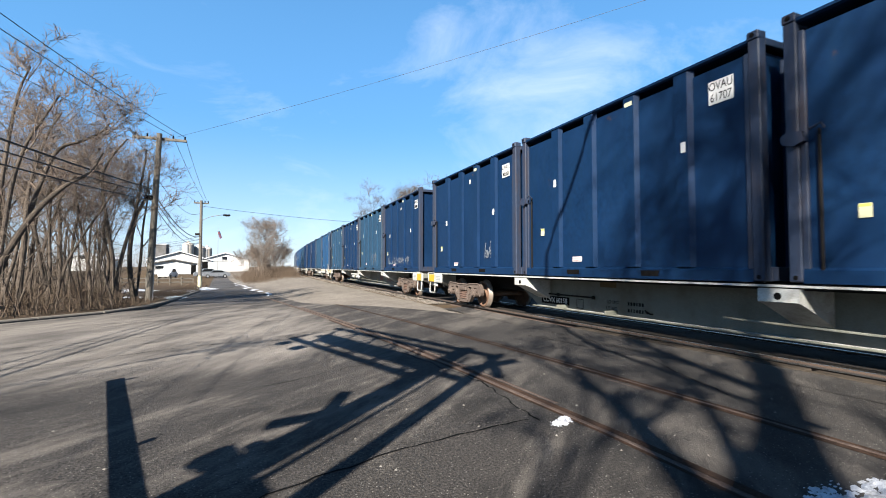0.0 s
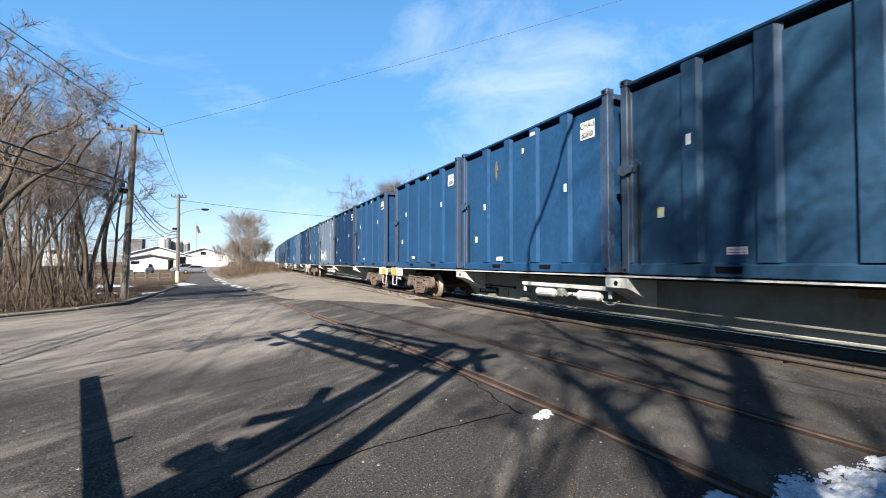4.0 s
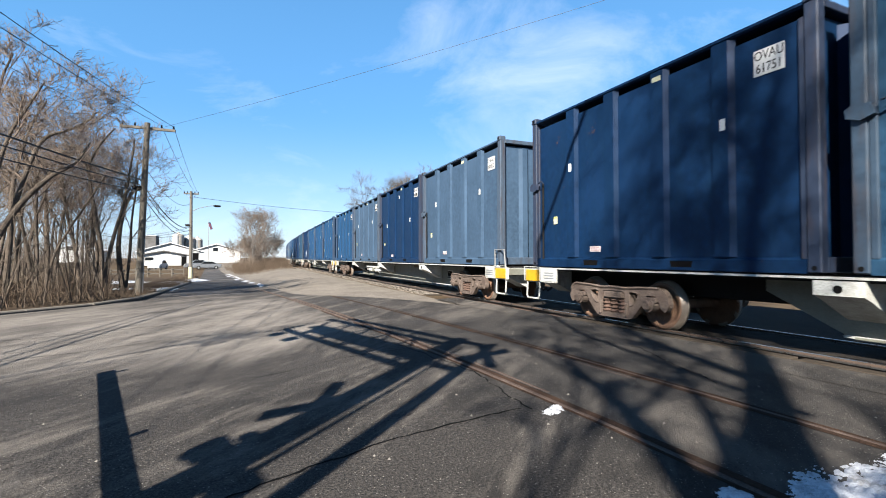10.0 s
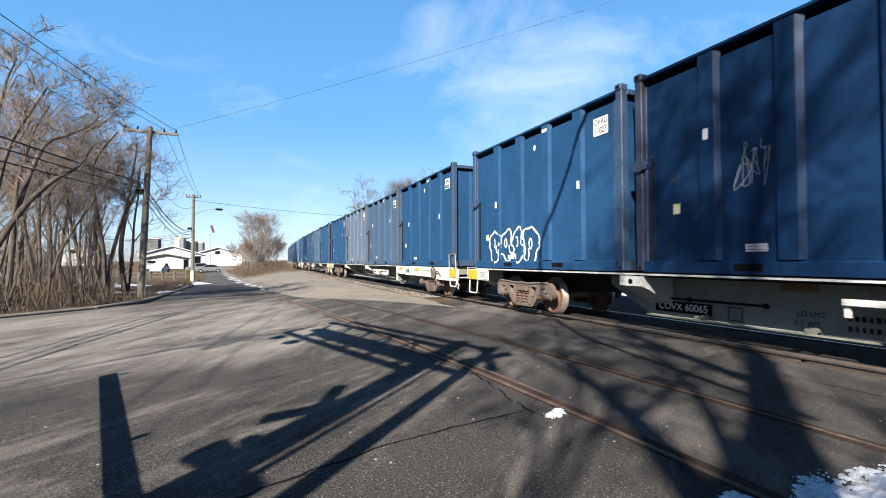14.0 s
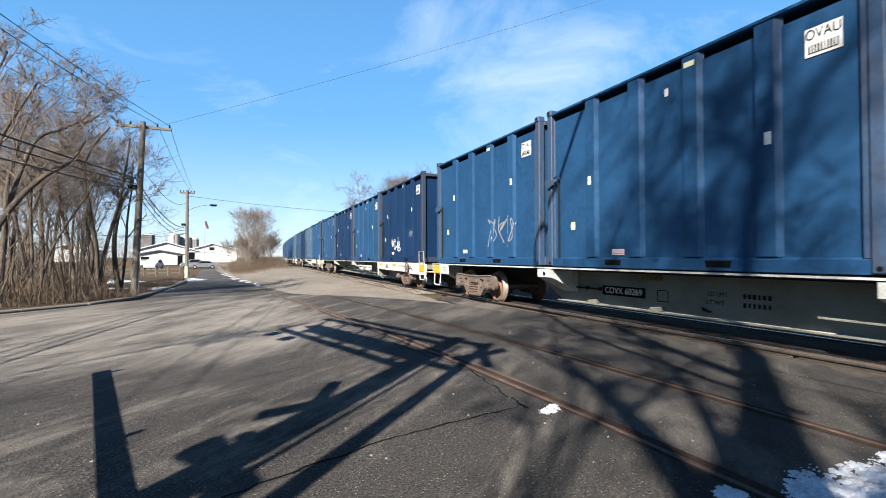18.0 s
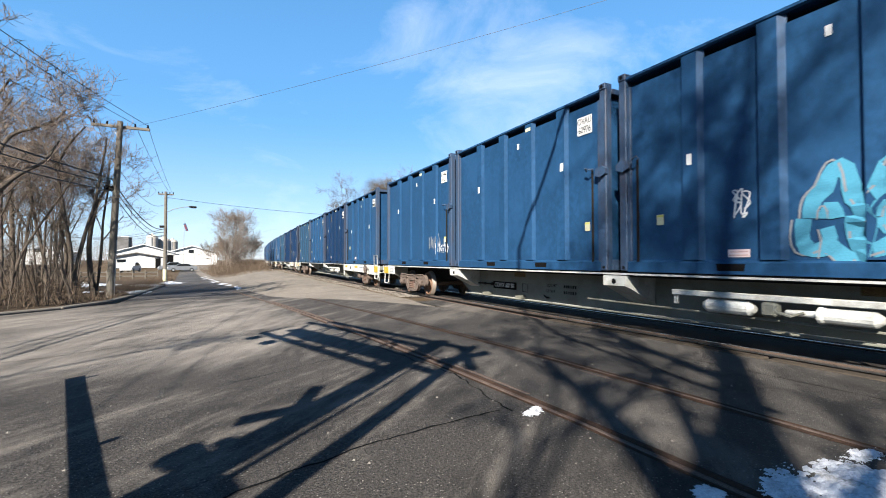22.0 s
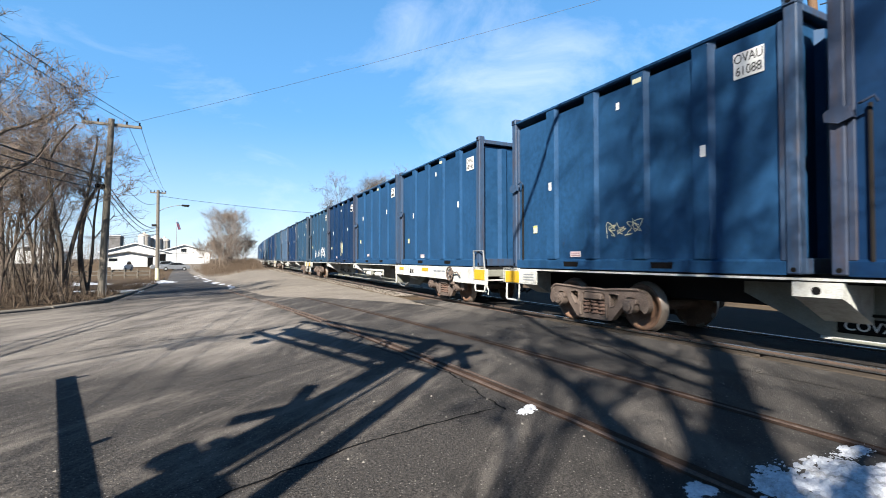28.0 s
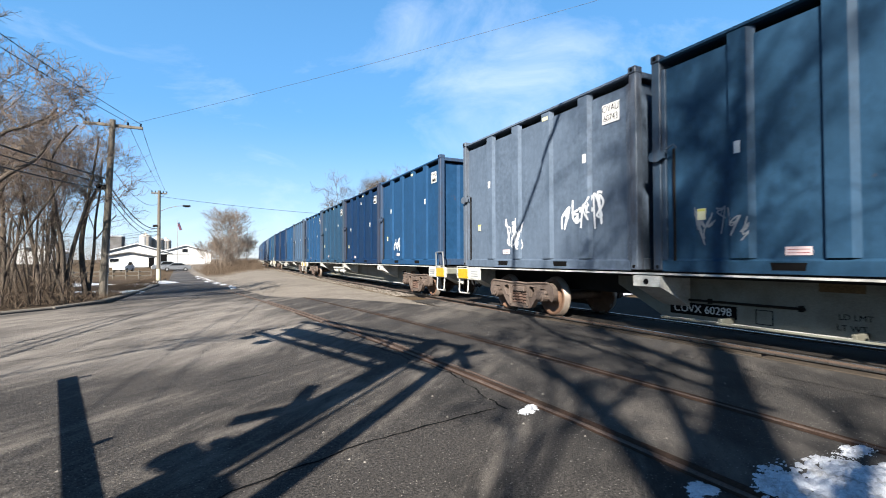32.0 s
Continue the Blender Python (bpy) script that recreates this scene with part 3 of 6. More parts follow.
# kerb along the wood
kerb_pts = [(-24.0, 4.0), (-12.0, 9.9), (-7.0, 15.6), (-4.6, 19.0), (-3.75, 22.0), (-3.55, 26.0), (-3.5, 32.0), (-3.5, 40.0)]
for i, ((a, b), (c, d)) in enumerate(zip(kerb_pts, kerb_pts[1:])):
    n = max(1, round(math.hypot(c - a, d - b) / 2.4))
    for k in range(n):
        x0, y0, x1, y1 = a + (c - a) * k / n, b + (d - b) * k / n, a + (c - a) * (k + 1) / n, b + (d - b) * (k + 1) / n
        ln = math.hypot(x1 - x0, y1 - y0)
        xm, ym = (x0 + x1) / 2, (y0 + y1) / 2
        m = Matrix.Translation((xm, ym, ground_z(xm, ym) - 0.03)) @ Matrix.Rotation(math.atan2(y1 - y0, x1 - x0), 4, "Z") @ Matrix.Rotation(-math.atan2(ground_z(x1, y1) - ground_z(x0, y0), ln), 4, "Y")
        ob = new("kerb_stone", mesh_of("kerb_stone", box(B(), (0, 0, 0), (ln + 0.01, 0.34, 0.22), 0.03), CONCRETE))
        ob.matrix_basis = m
        tagged(ob, "weathered grey concrete kerb stone beside the road", "kerb", "kerb stones")


def scatter(name, n, area, size, mat, label, seed, category):
    """Many small stones on the ground, as one object."""
    rnd = random.Random(seed)
    verts, faces = [], []
    for _ in range(n):
        x, y = area(rnd)
        s = size * rnd.uniform(0.4, 1.3)
        z = ground_z(x, y)
        b = len(verts)
        for dx, dy, dz in ((1, 0.2, 0), (-0.3, 1, 0), (-1, -0.1, 0), (0.2, -1, 0), (0.1, 0.1, 0.8)):
            verts.append((x + dx * s * rnd.uniform(.7, 1.2), y + dy * s * rnd.uniform(.7, 1.2), z + dz * s - 0.002))
        faces += [(b, b + 1, b + 4), (b + 1, b + 2, b + 4), (b + 2, b + 3, b + 4), (b + 3, b, b + 4)]
    ob = new(name, loose(name, verts, faces, mat))
    return tagged(ob, label, category, "", "stuff")


PEBBLE = shader("pale_pebbles", (0.34, 0.32, 0.29), 0.9, spots=(0.25, 0.22, 0.2), scale=20, bump=0.0, vary=0.3)
scatter("road_grit", 2600, lambda r: (r.uniform(-6, 6.2), 1.2 + 14 * r.random() ** 1.6), 0.007, PEBBLE, "pale grit scattered over the asphalt", 3, "grit")
scatter("pebbles", 130, lambda r: (r.uniform(-2, 6.2), 1.2 + 7 * r.random()), 0.016, PEBBLE, "small pale stones lying on the asphalt", 4, "stones")
scatter("gravel_spill", 1800, lambda r: (lambda u: (-2.2 + 1.5 * u, 10.6 + 0.6 * u + r.gauss(0, 0.6)))(r.gauss(0, 1)), 0.011, PEBBLE, "loose pale gravel spilled on the road", 5, "gravel")
scatter("ballast_stones", 9000, lambda r: (lambda y: (track_x(y) + r.choice((-1, 1)) * r.uniform(0.85, 1.7) if r.random() < .6 else track_x(y) + r.uniform(-.7, .7), y))(16 + 50 * r.random() ** 1.5), 0.03,
        GRAVEL, "angular brown ballast stones along the track", 6, "ballast")
scatter("shoulder_stones", 900, lambda r: (lambda y: (road_right(y) + (track_x(y) - 1.6 - road_right(y)) * r.random(), y))(10 + 55 * r.random() ** 1.4), 0.02, GRAVEL, "loose stones on the gravel shoulder", 7, "stones")


# ---- the train ----
SPEED, CAR_PITCH, CARS = 19.36, 26.63, 30
BOX_L, BOX_W, BOX_H, BOX_GAP = 6.06, 2.44, 3.46, 0.31
DECK = 1.08
RIBS = [-BOX_L / 2 + 1.29 + 1.13 * i for i in range(4)]
HALF = (4 * BOX_L + 3 * BOX_GAP) / 2
# far end of the first car, as the train slows for a moment twice
RUN = [(0.0, 16.53), (10.3, 16.53), (10.6, 17.31), (19.35, 17.31), (19.6, 18.61), (32.0, 18.61)]
COLOURS = ("dddd dtdt btdd dtbb bdpt dgbd tgtd pbtd gdgb bbbd tddb bgpb bgtd bpbb dbdb bgdt "
           "gbbb bdbt ddtb bbdb bbdb bbdt tdgt ddtp bdtb gbdd tbpd bdgb dbtb bgbd").split()
FRAMED = {2, 6, 7, 11, 13, 14, 15, 16, 17, 18, 21, 26, 29}
LADDERED = {8, 23, 24}
NEAR_DOORS = {(16, 2), (16, 3), (15, 0)}
BOX_MARKS = {(0, 2): "61707", (5, 0): "61768", (7, 1): "60614", (7, 2): "61352", (7, 3): "61751", (8, 0): "60452", (10, 3): "61027", (14, 1): "60531",
             (14, 2): "61267", (20, 3): "61088", (21, 0): "60106", (22, 1): "61634", (22, 3): "61404", (23, 3): "60743", (16, 1): "61498", (16, 2): "60976", (16, 3): "61527", (23, 1): "62111", (10, 2): "62137", (12, 3): "61638"}
CAR_MARKS = {0: "60158", 5: "60170", 10: "60065", 18: "60047", 16: "60181", 12: "60045", 8: "60344", 2: "60314", 6: "60325", 13: "60269", 14: "60283", 15: "60360", 17: "60073", 20: "60377", 21: "60078", 22: "60001", 23: "60298"}
FAR_CARS = 25          # cars from here on stay far down the line
CARRIED, SPINNING = [], []


def run(t):
    for (a, p), (b, q) in zip(RUN, RUN[1:]):
        if t <= b:
            return p + (q - p) * step(a, b, t) - SPEED * t
    return RUN[-1][1] - SPEED * t


def sticker(bm, y, z, w, h, hx=BOX_W / 2 - 0.058):
    return box(bm, (-hx - 0.003, y, z), (0.006, w, h))


def container(code, kind, far=False):
    """One waste container, its base at the origin, y along the track; the road side faces -x."""
    rnd = random.Random(ord(code) * 10 + kind)
    ob = thing("waste_container", PAINTS[code][2] + " ribbed steel waste container on a rail car", "container", group="containers on the train")
    pm, qm = PAINT[code], POST[code]
    hx, hy, h = BOX_W / 2, BOX_L / 2, BOX_H
    wall = hx - 0.075
    for sx in (-1, 1):
        top = h - (0.185 if sx < 0 else 0.11)
        part("side_wall", box(B(), (sx * (wall - 0.005), 0, (0.12 + top) / 2), (0.03, BOX_L - 0.3, top - 0.12)), pm, ob)
        bm = B()
        prism(bm, [(sx * hx, h), (sx * (hx - 0.16), h + 0.015), (sx * (hx - 0.16), h - 0.065), (sx * (hx - 0.03), h - 0.065), (sx * hx, h - 0.04)],
              -hy + 0.16, hy - 0.16, "y")
        part("top_rail", bm, pm, ob)
        if sx > 0:
            continue
        bm = B()
        prism(bm, [(sx * (hx - 0.015), 0.0), (sx * (hx - 0.015), 0.17), (sx * (hx - 0.085), 0.215), (sx * (hx - 0.12), 0.215), (sx * (hx - 0.12), 0.0)],
              -hy + 0.165, hy - 0.165, "y")
        part("bottom_rail", bm, pm, ob)
    # black blocks stand in for the shade inside the open pockets
    for y0 in () if far else (-1.05, 1.05):
        bm = B()
        prism(bm, [(y0 - 0.19, 0.05), (y0 + 0.19, 0.05), (y0 + 0.21, 0.15), (y0 - 0.21, 0.15)], -hx + 0.012, -hx + 0.06, "x")
        part("fork_pocket", bm, BLACK_AND_SHADE, ob, "forklift pocket opening, its inner shade a black block")
    ribs = RIBS
    for y in ribs:
        bm = B()
        o = [(-wall, y - 0.215), (-hx + 0.012, y - 0.125), (-hx + 0.012, y + 0.125), (-wall, y + 0.14)]
        prism(bm, o, 0.21, h - 0.06, "z")
        part("rib", bm, pm, ob)
    for sy in (-1, 1):
        part("end_wall", box(B(), (0, sy * (hy - 0.12), h / 2), (BOX_W - 0.3, 0.03, h - 0.3)), pm, ob)
        part("end_rail", box(B(), (0, sy * (hy - 0.07), h - 0.05), (BOX_W - 0.32, 0.13, 0.11), 0.01), qm, ob)
        part("end_sill", box(B(), (0, sy * (hy - 0.06), 0.11), (BOX_W - 0.32, 0.11, 0.2), 0.01), qm, ob)
        for x in (-0.42, 0.42):
            bm = B()
            prism(bm, [(x - 0.16, sy * (hy - 0.11)), (x - 0.08, sy * (hy - 0.015)), (x + 0.08, sy * (hy - 0.015)), (x + 0.16, sy * (hy - 0.11))], 0.21, h - 0.2, "z")
            part("end_rib", bm, pm, ob)
        for sx in (-1, 1):
            bm = box(B(), (sx * (hx - 0.08), sy * (hy - 0.08), h / 2), (0.16, 0.16, h - 0.02), 0.015)
            if sx < 0:
                box(bm, (-hx + 0.05, sy * (hy - 0.20), h / 2), (0.05, 0.08, h - 0.36), 0.01)
            if sx < 0 and not far:
                # a black disc painted as the shaded inside of the hole
                known = set(bm.faces)
                lathe(bm, [(-hx - 0.004, 0.032), (-hx + 0.02, 0.032)], 8, "x", (0, sy * (hy - 0.08), 0.07))
                for f in set(bm.faces) - known:
                    f.material_index = 1
            part("corner_post", bm, [qm, BLACK_AND_SHADE], ob)
            bm = box(B(), (sx * (hx - 0.075), sy * (hy - 0.08), h + 0.025), (0.19, 0.17, 0.13), 0.018)
            if sx < 0:
                # casting hole: its inner shade is only a black disc
                known = set(bm.faces)
                lathe(bm, [(-hx - 0.024, 0.036), (-hx - 0.017, 0.036)], 8, "x", (0, sy * (hy - 0.08), h + 0.025))
                for f in set(bm.faces) - known:
                    f.material_index = 1
            if sx < 0 or sy < 0:
                part("corner_casting", bm, [qm, BLACK_AND_SHADE], ob)
            else:
                bm.free()
    part("roof", box(B(), (0, 0, h - 0.045), (BOX_W - 0.3, BOX_L - 0.3, 0.03)), pm, ob)
    # door gear on one corner
    e = -1 if kind == 2 else 1
    bm = B()
    prism(bm, [(e * a, b) for a, b in ((hy - 0.25, 1.82), (hy - 0.12, 1.77), (hy + 0.02, 1.82), (hy + 0.03, 1.92), (hy - 0.06, 1.98), (hy - 0.22, 1.95))], -hx - 0.055, -hx + 0.03, "x")
    pipe(bm, [(-hx - 0.02, e * (hy - 0.30), 1.96), (-hx - 0.09, e * (hy - 0.36), 1.95), (-hx - 0.09, e * (hy - 0.46), 1.99), (-hx - 0.03, e * (hy - 0.47), 1.93)], 0.015)
    part("door_latch", bm, qm, ob, "rusty steel door latch with a bent handle")
    part("lock_rod", rod(B(), (-hx + 0.03, e * (hy - 0.38), 0.17), (-hx + 0.03, e * (hy - 0.38), 1.95), 0.022, sides=6), STEEL_DARK, ob)
    # stickers, on the ribs and between them
    low = kind == 1
    on_rib = hx - 0.012
    spots = [(RIBS[3] + 0.01, 1.76 if low else 2.15, 0.085, 0.17, STICKER, on_rib), (2.22, 0.87 if low else 1.05, 0.13, 0.17, LEMON, hx - 0.058), (0.95, 0.30 if low else 0.38, 0.30, 0.11, PINK, hx - 0.058),
             (RIBS[1], 3.27, 0.18, 0.08, LEMON, on_rib), (RIBS[0] - 0.04, 1.81 if low else 2.17, 0.085, 0.17, STICKER, on_rib), (-0.15, 2.97, 0.07, 0.13, STICKER, hx - 0.058), (-2.48, 0.87, 0.13, 0.17, LEMON, hx - 0.058)]
    for y, z, w, hh, mat, out in ([spots[0], spots[4]] if far else spots[:5] if kind == 0 else spots[:6] if low else [spots[i] for i in (0, 3, 4, 5, 6)]):
        s = part("sticker", sticker(B(), y, z, w, hh, out), mat, ob)
        if mat is PINK and not far:
            bm = B()
            for dz in (-0.025, 0.02):
                box(bm, (-out - 0.0075, y, z + dz), (0.003, w * 0.84, 0.008))
            part("red_stripe", bm, RED, s)
        if mat is LEMON and w < 0.15 and not far:
            part("yellow_header", box(B(), (-out - 0.0075, y, z + hh * 0.36), (0.003, w * 0.9, hh * 0.2)), LIME, s)
    if not far:
        part("sticker", box(B(), (0.1, -hy + 0.102, 1.95), (0.22, 0.006, 0.13)), STICKER, ob)
    return ob


def comb(y, z, w, h, rnd):
    """Outline of two rows of upright bars on one thin line, for print too small to read."""
    up = []
    for sign, n in ((1, 8), (-1, 10)):
        row = []
        for q in range(n):
            c = y - w + 2 * w * (q + 0.5) / n
            r = w / n * rnd.uniform(0.25, 0.5)
            tall = h * rnd.uniform(0.8, 1.0)
            row += [(c - r, z + sign * 0.012), (c - r, z + sign * tall), (c + r, z + sign * tall), (c + r, z + sign * 0.012)]
        up += row if sign > 0 else row[::-1]
    return up


shared = {}


def box_label(ob, number, rnd):
    """The white registration label near the top of the side and of the end."""
    hx, hy = BOX_W / 2 - 0.058, BOX_L / 2
    y, z = -hy + 0.61, 2.90
    lab = part("registration_label", sticker(B(), y, z, 0.40, 0.36), STICKER, ob, "white registration label")
    turn = Matrix.Rotation(radians(90), 4, "Y") @ Matrix.Rotation(radians(90), 4, "Z")
    face = Matrix(((0, 0, -1, 0), (-1, 0, 0, 0), (0, 1, 0, 0), (0, 0, 0, 1)))
    if number:
        for text, dz in (("OVAU", 0.088), (number, -0.088)):
            lettering(text, 0.128, BLACK_AND_SHADE, lab, Matrix.Translation((-hx - 0.008, y, z + dz)) @ face @ Matrix.Diagonal((0.76, 1, 1, 1)))
    else:
        at_ = Matrix.Translation((-hx - 0.008, y, z + 0.088)) @ face @ Matrix.Diagonal((0.76, 1, 1, 1))
        if "word" in shared:
            part("lettering", None, None, lab, "", at_, shared["word"])
        else:
            shared["word"] = lettering("OVAU", 0.128, BLACK_AND_SHADE, lab, at_).data
        bm = B()
        n = 10
        row = [(y - 0.17, z - 0.145)]
        for q in range(n):
            c, r = y - 0.17 + 0.34 * (q + 0.5) / n, 0.17 / n * rnd.uniform(0.3, 0.6)
            row += [(c - r, z - 0.135), (c - r, z - 0.035), (c + r, z - 0.035), (c + r, z - 0.135)]
        row += [(y + 0.17, z - 0.145)]
        prism(bm, row, -hx - 0.011, -hx - 0.004, "x")
        part("printed_code", bm, BLACK_AND_SHADE, lab)
    lab = part("registration_label", box(B(), (0.80, -hy + 0.102, 2.86), (0.36, 0.006, 0.34)), STICKER, ob, "white registration label")
    bm = B()
    prism(bm, comb(0.80, 2.86, 0.15, 0.125, rnd), -hy + 0.092, -hy + 0.1, "y")
    part("printed_code", bm, BLACK_AND_SHADE, lab)


def skin(y):
    """How far out the ribbed side lies at y along a container."""
    for rib in RIBS:
        if abs(y - rib) < 0.135:
            return -BOX_W / 2 + 0.012
    return -(BOX_W / 2 - 0.058)


def scrawl(ob, y, z, w, h, mat, seed, thick=0.035, loops=9, face=None):
    """Spray paint: one looping line of flat strokes on the side wall."""
    rnd = random.Random(seed)
    x0 = (face or 0.0) - 0.005
    verts, faces = [], []
    letters = max(2, loops - 1)
    cell = w / letters
    for c in range(letters):
        cy = y + w / 2 - cell * (c + 0.5)
        tall = h * rnd.uniform(0.7, 1.05) * (1.15 if c in (0, letters - 1) else 0.9)
        knots = [(cy + cell * rnd.uniform(0.3, 0.62), z + tall * rnd.choice((-0.5, 0.5)))]
        for i in range(rnd.choice((6, 7, 8))):
            side = -1 if i % 2 else 1
            knots.append((cy + side * cell * rnd.uniform(0.05, 0.6), z + tall * rnd.uniform(-0.52, 0.52) * (1 if i % 3 else 0.9)))
        curve = []
        for i in range(len(knots) - 1):
            p0, p1, p2, p3 = (Vector(knots[max(0, min(len(knots) - 1, i + q))]) for q in (-1, 0, 1, 2))
            for k in range(6):
                t = k / 6
                curve.append(0.5 * (2 * p1 + (p2 - p0) * t + (2 * p0 - 5 * p1 + 4 * p2 - p3) * t * t + (3 * p1 - p0 - 3 * p2 + p3) * t ** 3))
        x = x0 - 0.0006 * c
        first = len(verts)
        for i, p in enumerate(curve):
            d = curve[min(i + 1, len(curve) - 1)] - curve[max(i - 1, 0)]
            n = Vector((-d.y, d.x)).normalized() * thick * rnd.uniform(0.38, 0.52) if d.length > 1e-6 else Vector((0, thick / 2))
            verts += [(x - 0.0001 * (i % 5) + (0.0 if face else skin(q.x)), q.x, q.y) for q in (p + n, p - n)]
        faces += [(first + 2 * i, first + 2 * i + 1, first + 2 * i + 3, first + 2 * i + 2) for i in range(len(curve) - 1)]
    part("graffiti", None, None, ob, "looping spray-painted graffiti", me=loose("graffiti", verts, faces, mat))["kind"] = "stuff"


def strokes(store, curve, x, thick, rnd):
    verts, faces = store
    first = len(verts)
    for i, p in enumerate(curve):
        d = curve[min(i + 1, len(curve) - 1)] - curve[max(i - 1, 0)]
        n = Vector((-d.y, d.x)).normalized() * thick * rnd.uniform(0.4, 0.52) if d.length > 1e-6 else Vector((0, thick / 2))
        verts += [(x - 0.0001 * (i % 5) + skin(q.x), q.x, q.y) for q in (p + n, p - n)]
    faces += [(first + 2 * i, first + 2 * i + 1, first + 2 * i + 3, first + 2 * i + 2) for i in range(len(curve) - 1)]


def bubbles(ob, y, z, w, h, mat, seed, thick, letters):
    """Sprayed outlines of fat rounded letters, one beside the other, each with a small eye."""
    rnd = random.Random(seed)
    store = ([], [])
    x0 = -0.005
    for c in range(letters):
        cy = y + w / 2 - w * (c + 0.5) / letters
        a, b = w / letters * rnd.uniform(0.5, 0.62), h / 2 * rnd.uniform(0.8, 1.0)
        off = rnd.uniform(0, 9)
        ring = []
        for i in range(37):
            t = math.tau * i / 36
            r = 1 + 0.16 * math.sin(3 * t + off) + 0.10 * math.sin(5 * t + 2 * off)
            ring.append(Vector((cy + a * r * math.cos(t) * (1.15 if math.sin(t) < 0 else 0.9), z + b * r * math.sin(t))))
        strokes(store, ring, x0 - 0.0008 * c, thick, rnd)
        ey, ez = cy + a * rnd.uniform(-0.2, 0.2), z + b * rnd.uniform(-0.1, 0.35)
        eye = [Vector((ey + 0.18 * a * math.cos(math.tau * i / 10), ez + 0.3 * b * math.sin(math.tau * i / 10))) for i in range(rnd.choice((6, 11)))]
        strokes(store, eye, x0 - 0.0008 * c - 0.0004, thick * 0.8, rnd)
        if rnd.random() < 0.7:
            strokes(store, [Vector((cy + a * 0.3, z - b * 0.9)), Vector((cy + a * 0.2, z - b * 0.5)), Vector((cy + a * 0.3, z - b * 0.25))], x0 - 0.0008 * c - 0.0006, thick * 0.8, rnd)
    part("graffiti", None, None, ob, "fat outlined spray-painted letters", me=loose("graffiti", *store, mat))["kind"] = "stuff"


def zigzag(ob, y, z, w, h, mat, seed, thick, turns):
    """Sprayed tall narrow loops written in one go, with a star at each end."""
    rnd = random.Random(seed)
    store = ([], [])
    x0 = -0.005
    curve = []
    for i in range(turns * 12 + 1):
        u = i / (turns * 12)
        swell = 0.55 + 0.45 * math.sin(math.pi * min(1, u * 1.2))
        curve.append(Vector((y + w / 2 - w * u + 0.25 * w / turns * math.cos(math.tau * turns * u * 2), z + h / 2 * swell * math.sin(math.tau * turns * u) * rnd.uniform(0.97, 1.03))))
    strokes(store, curve, x0, thick, rnd)
    for q in (-1, 1):
        for k in range(3):
            a = math.pi * k / 3 + 0.3
            d = Vector((math.cos(a), math.sin(a))) * 0.14
            c = Vector((y + q * (w / 2 + 0.1), z - h * 0.3))
            strokes(store, [c - d, c, c + d], x0 - 0.0006 * (k + 1), thick * 0.7, rnd)
    part("graffiti", None, None, ob, "tall looping spray-painted letters", me=loose("graffiti", *store, mat))["kind"] = "stuff"


def stain(ob, y, z, w, h, seed):
    """A ragged patch of rust that runs down the wall."""
    rnd = random.Random(seed)
    pts = []
    for i in range(40):
        a = math.tau * i / 40
        r = 1 + 0.55 * noise.noise((math.cos(a) * 1.7, math.sin(a) * 1.7, seed)) + rnd.uniform(-0.18, 0.18)
        pts.append((y + w / 2 * r * math.cos(a), z + h / 2 * r * math.sin(a)))
    x = -(BOX_W / 2 - 0.058)
    part("rust_stain", prism(B(), pts, x - 0.002, x + 0.01, "x"), STAIN, ob, "orange rust stain")


def blotch(ob, y, z, w, h, mat, label):
    part("paint_patch", sticker(B(), y, z, w, h), mat, ob, label)


def arc(cx, cz, r, a0, a1, n):
    return [(cx + r * math.cos(radians(a0 + (a1 - a0) * i / n)), cz + r * math.sin(radians(a0 + (a1 - a0) * i / n))) for i in range(n + 1)]


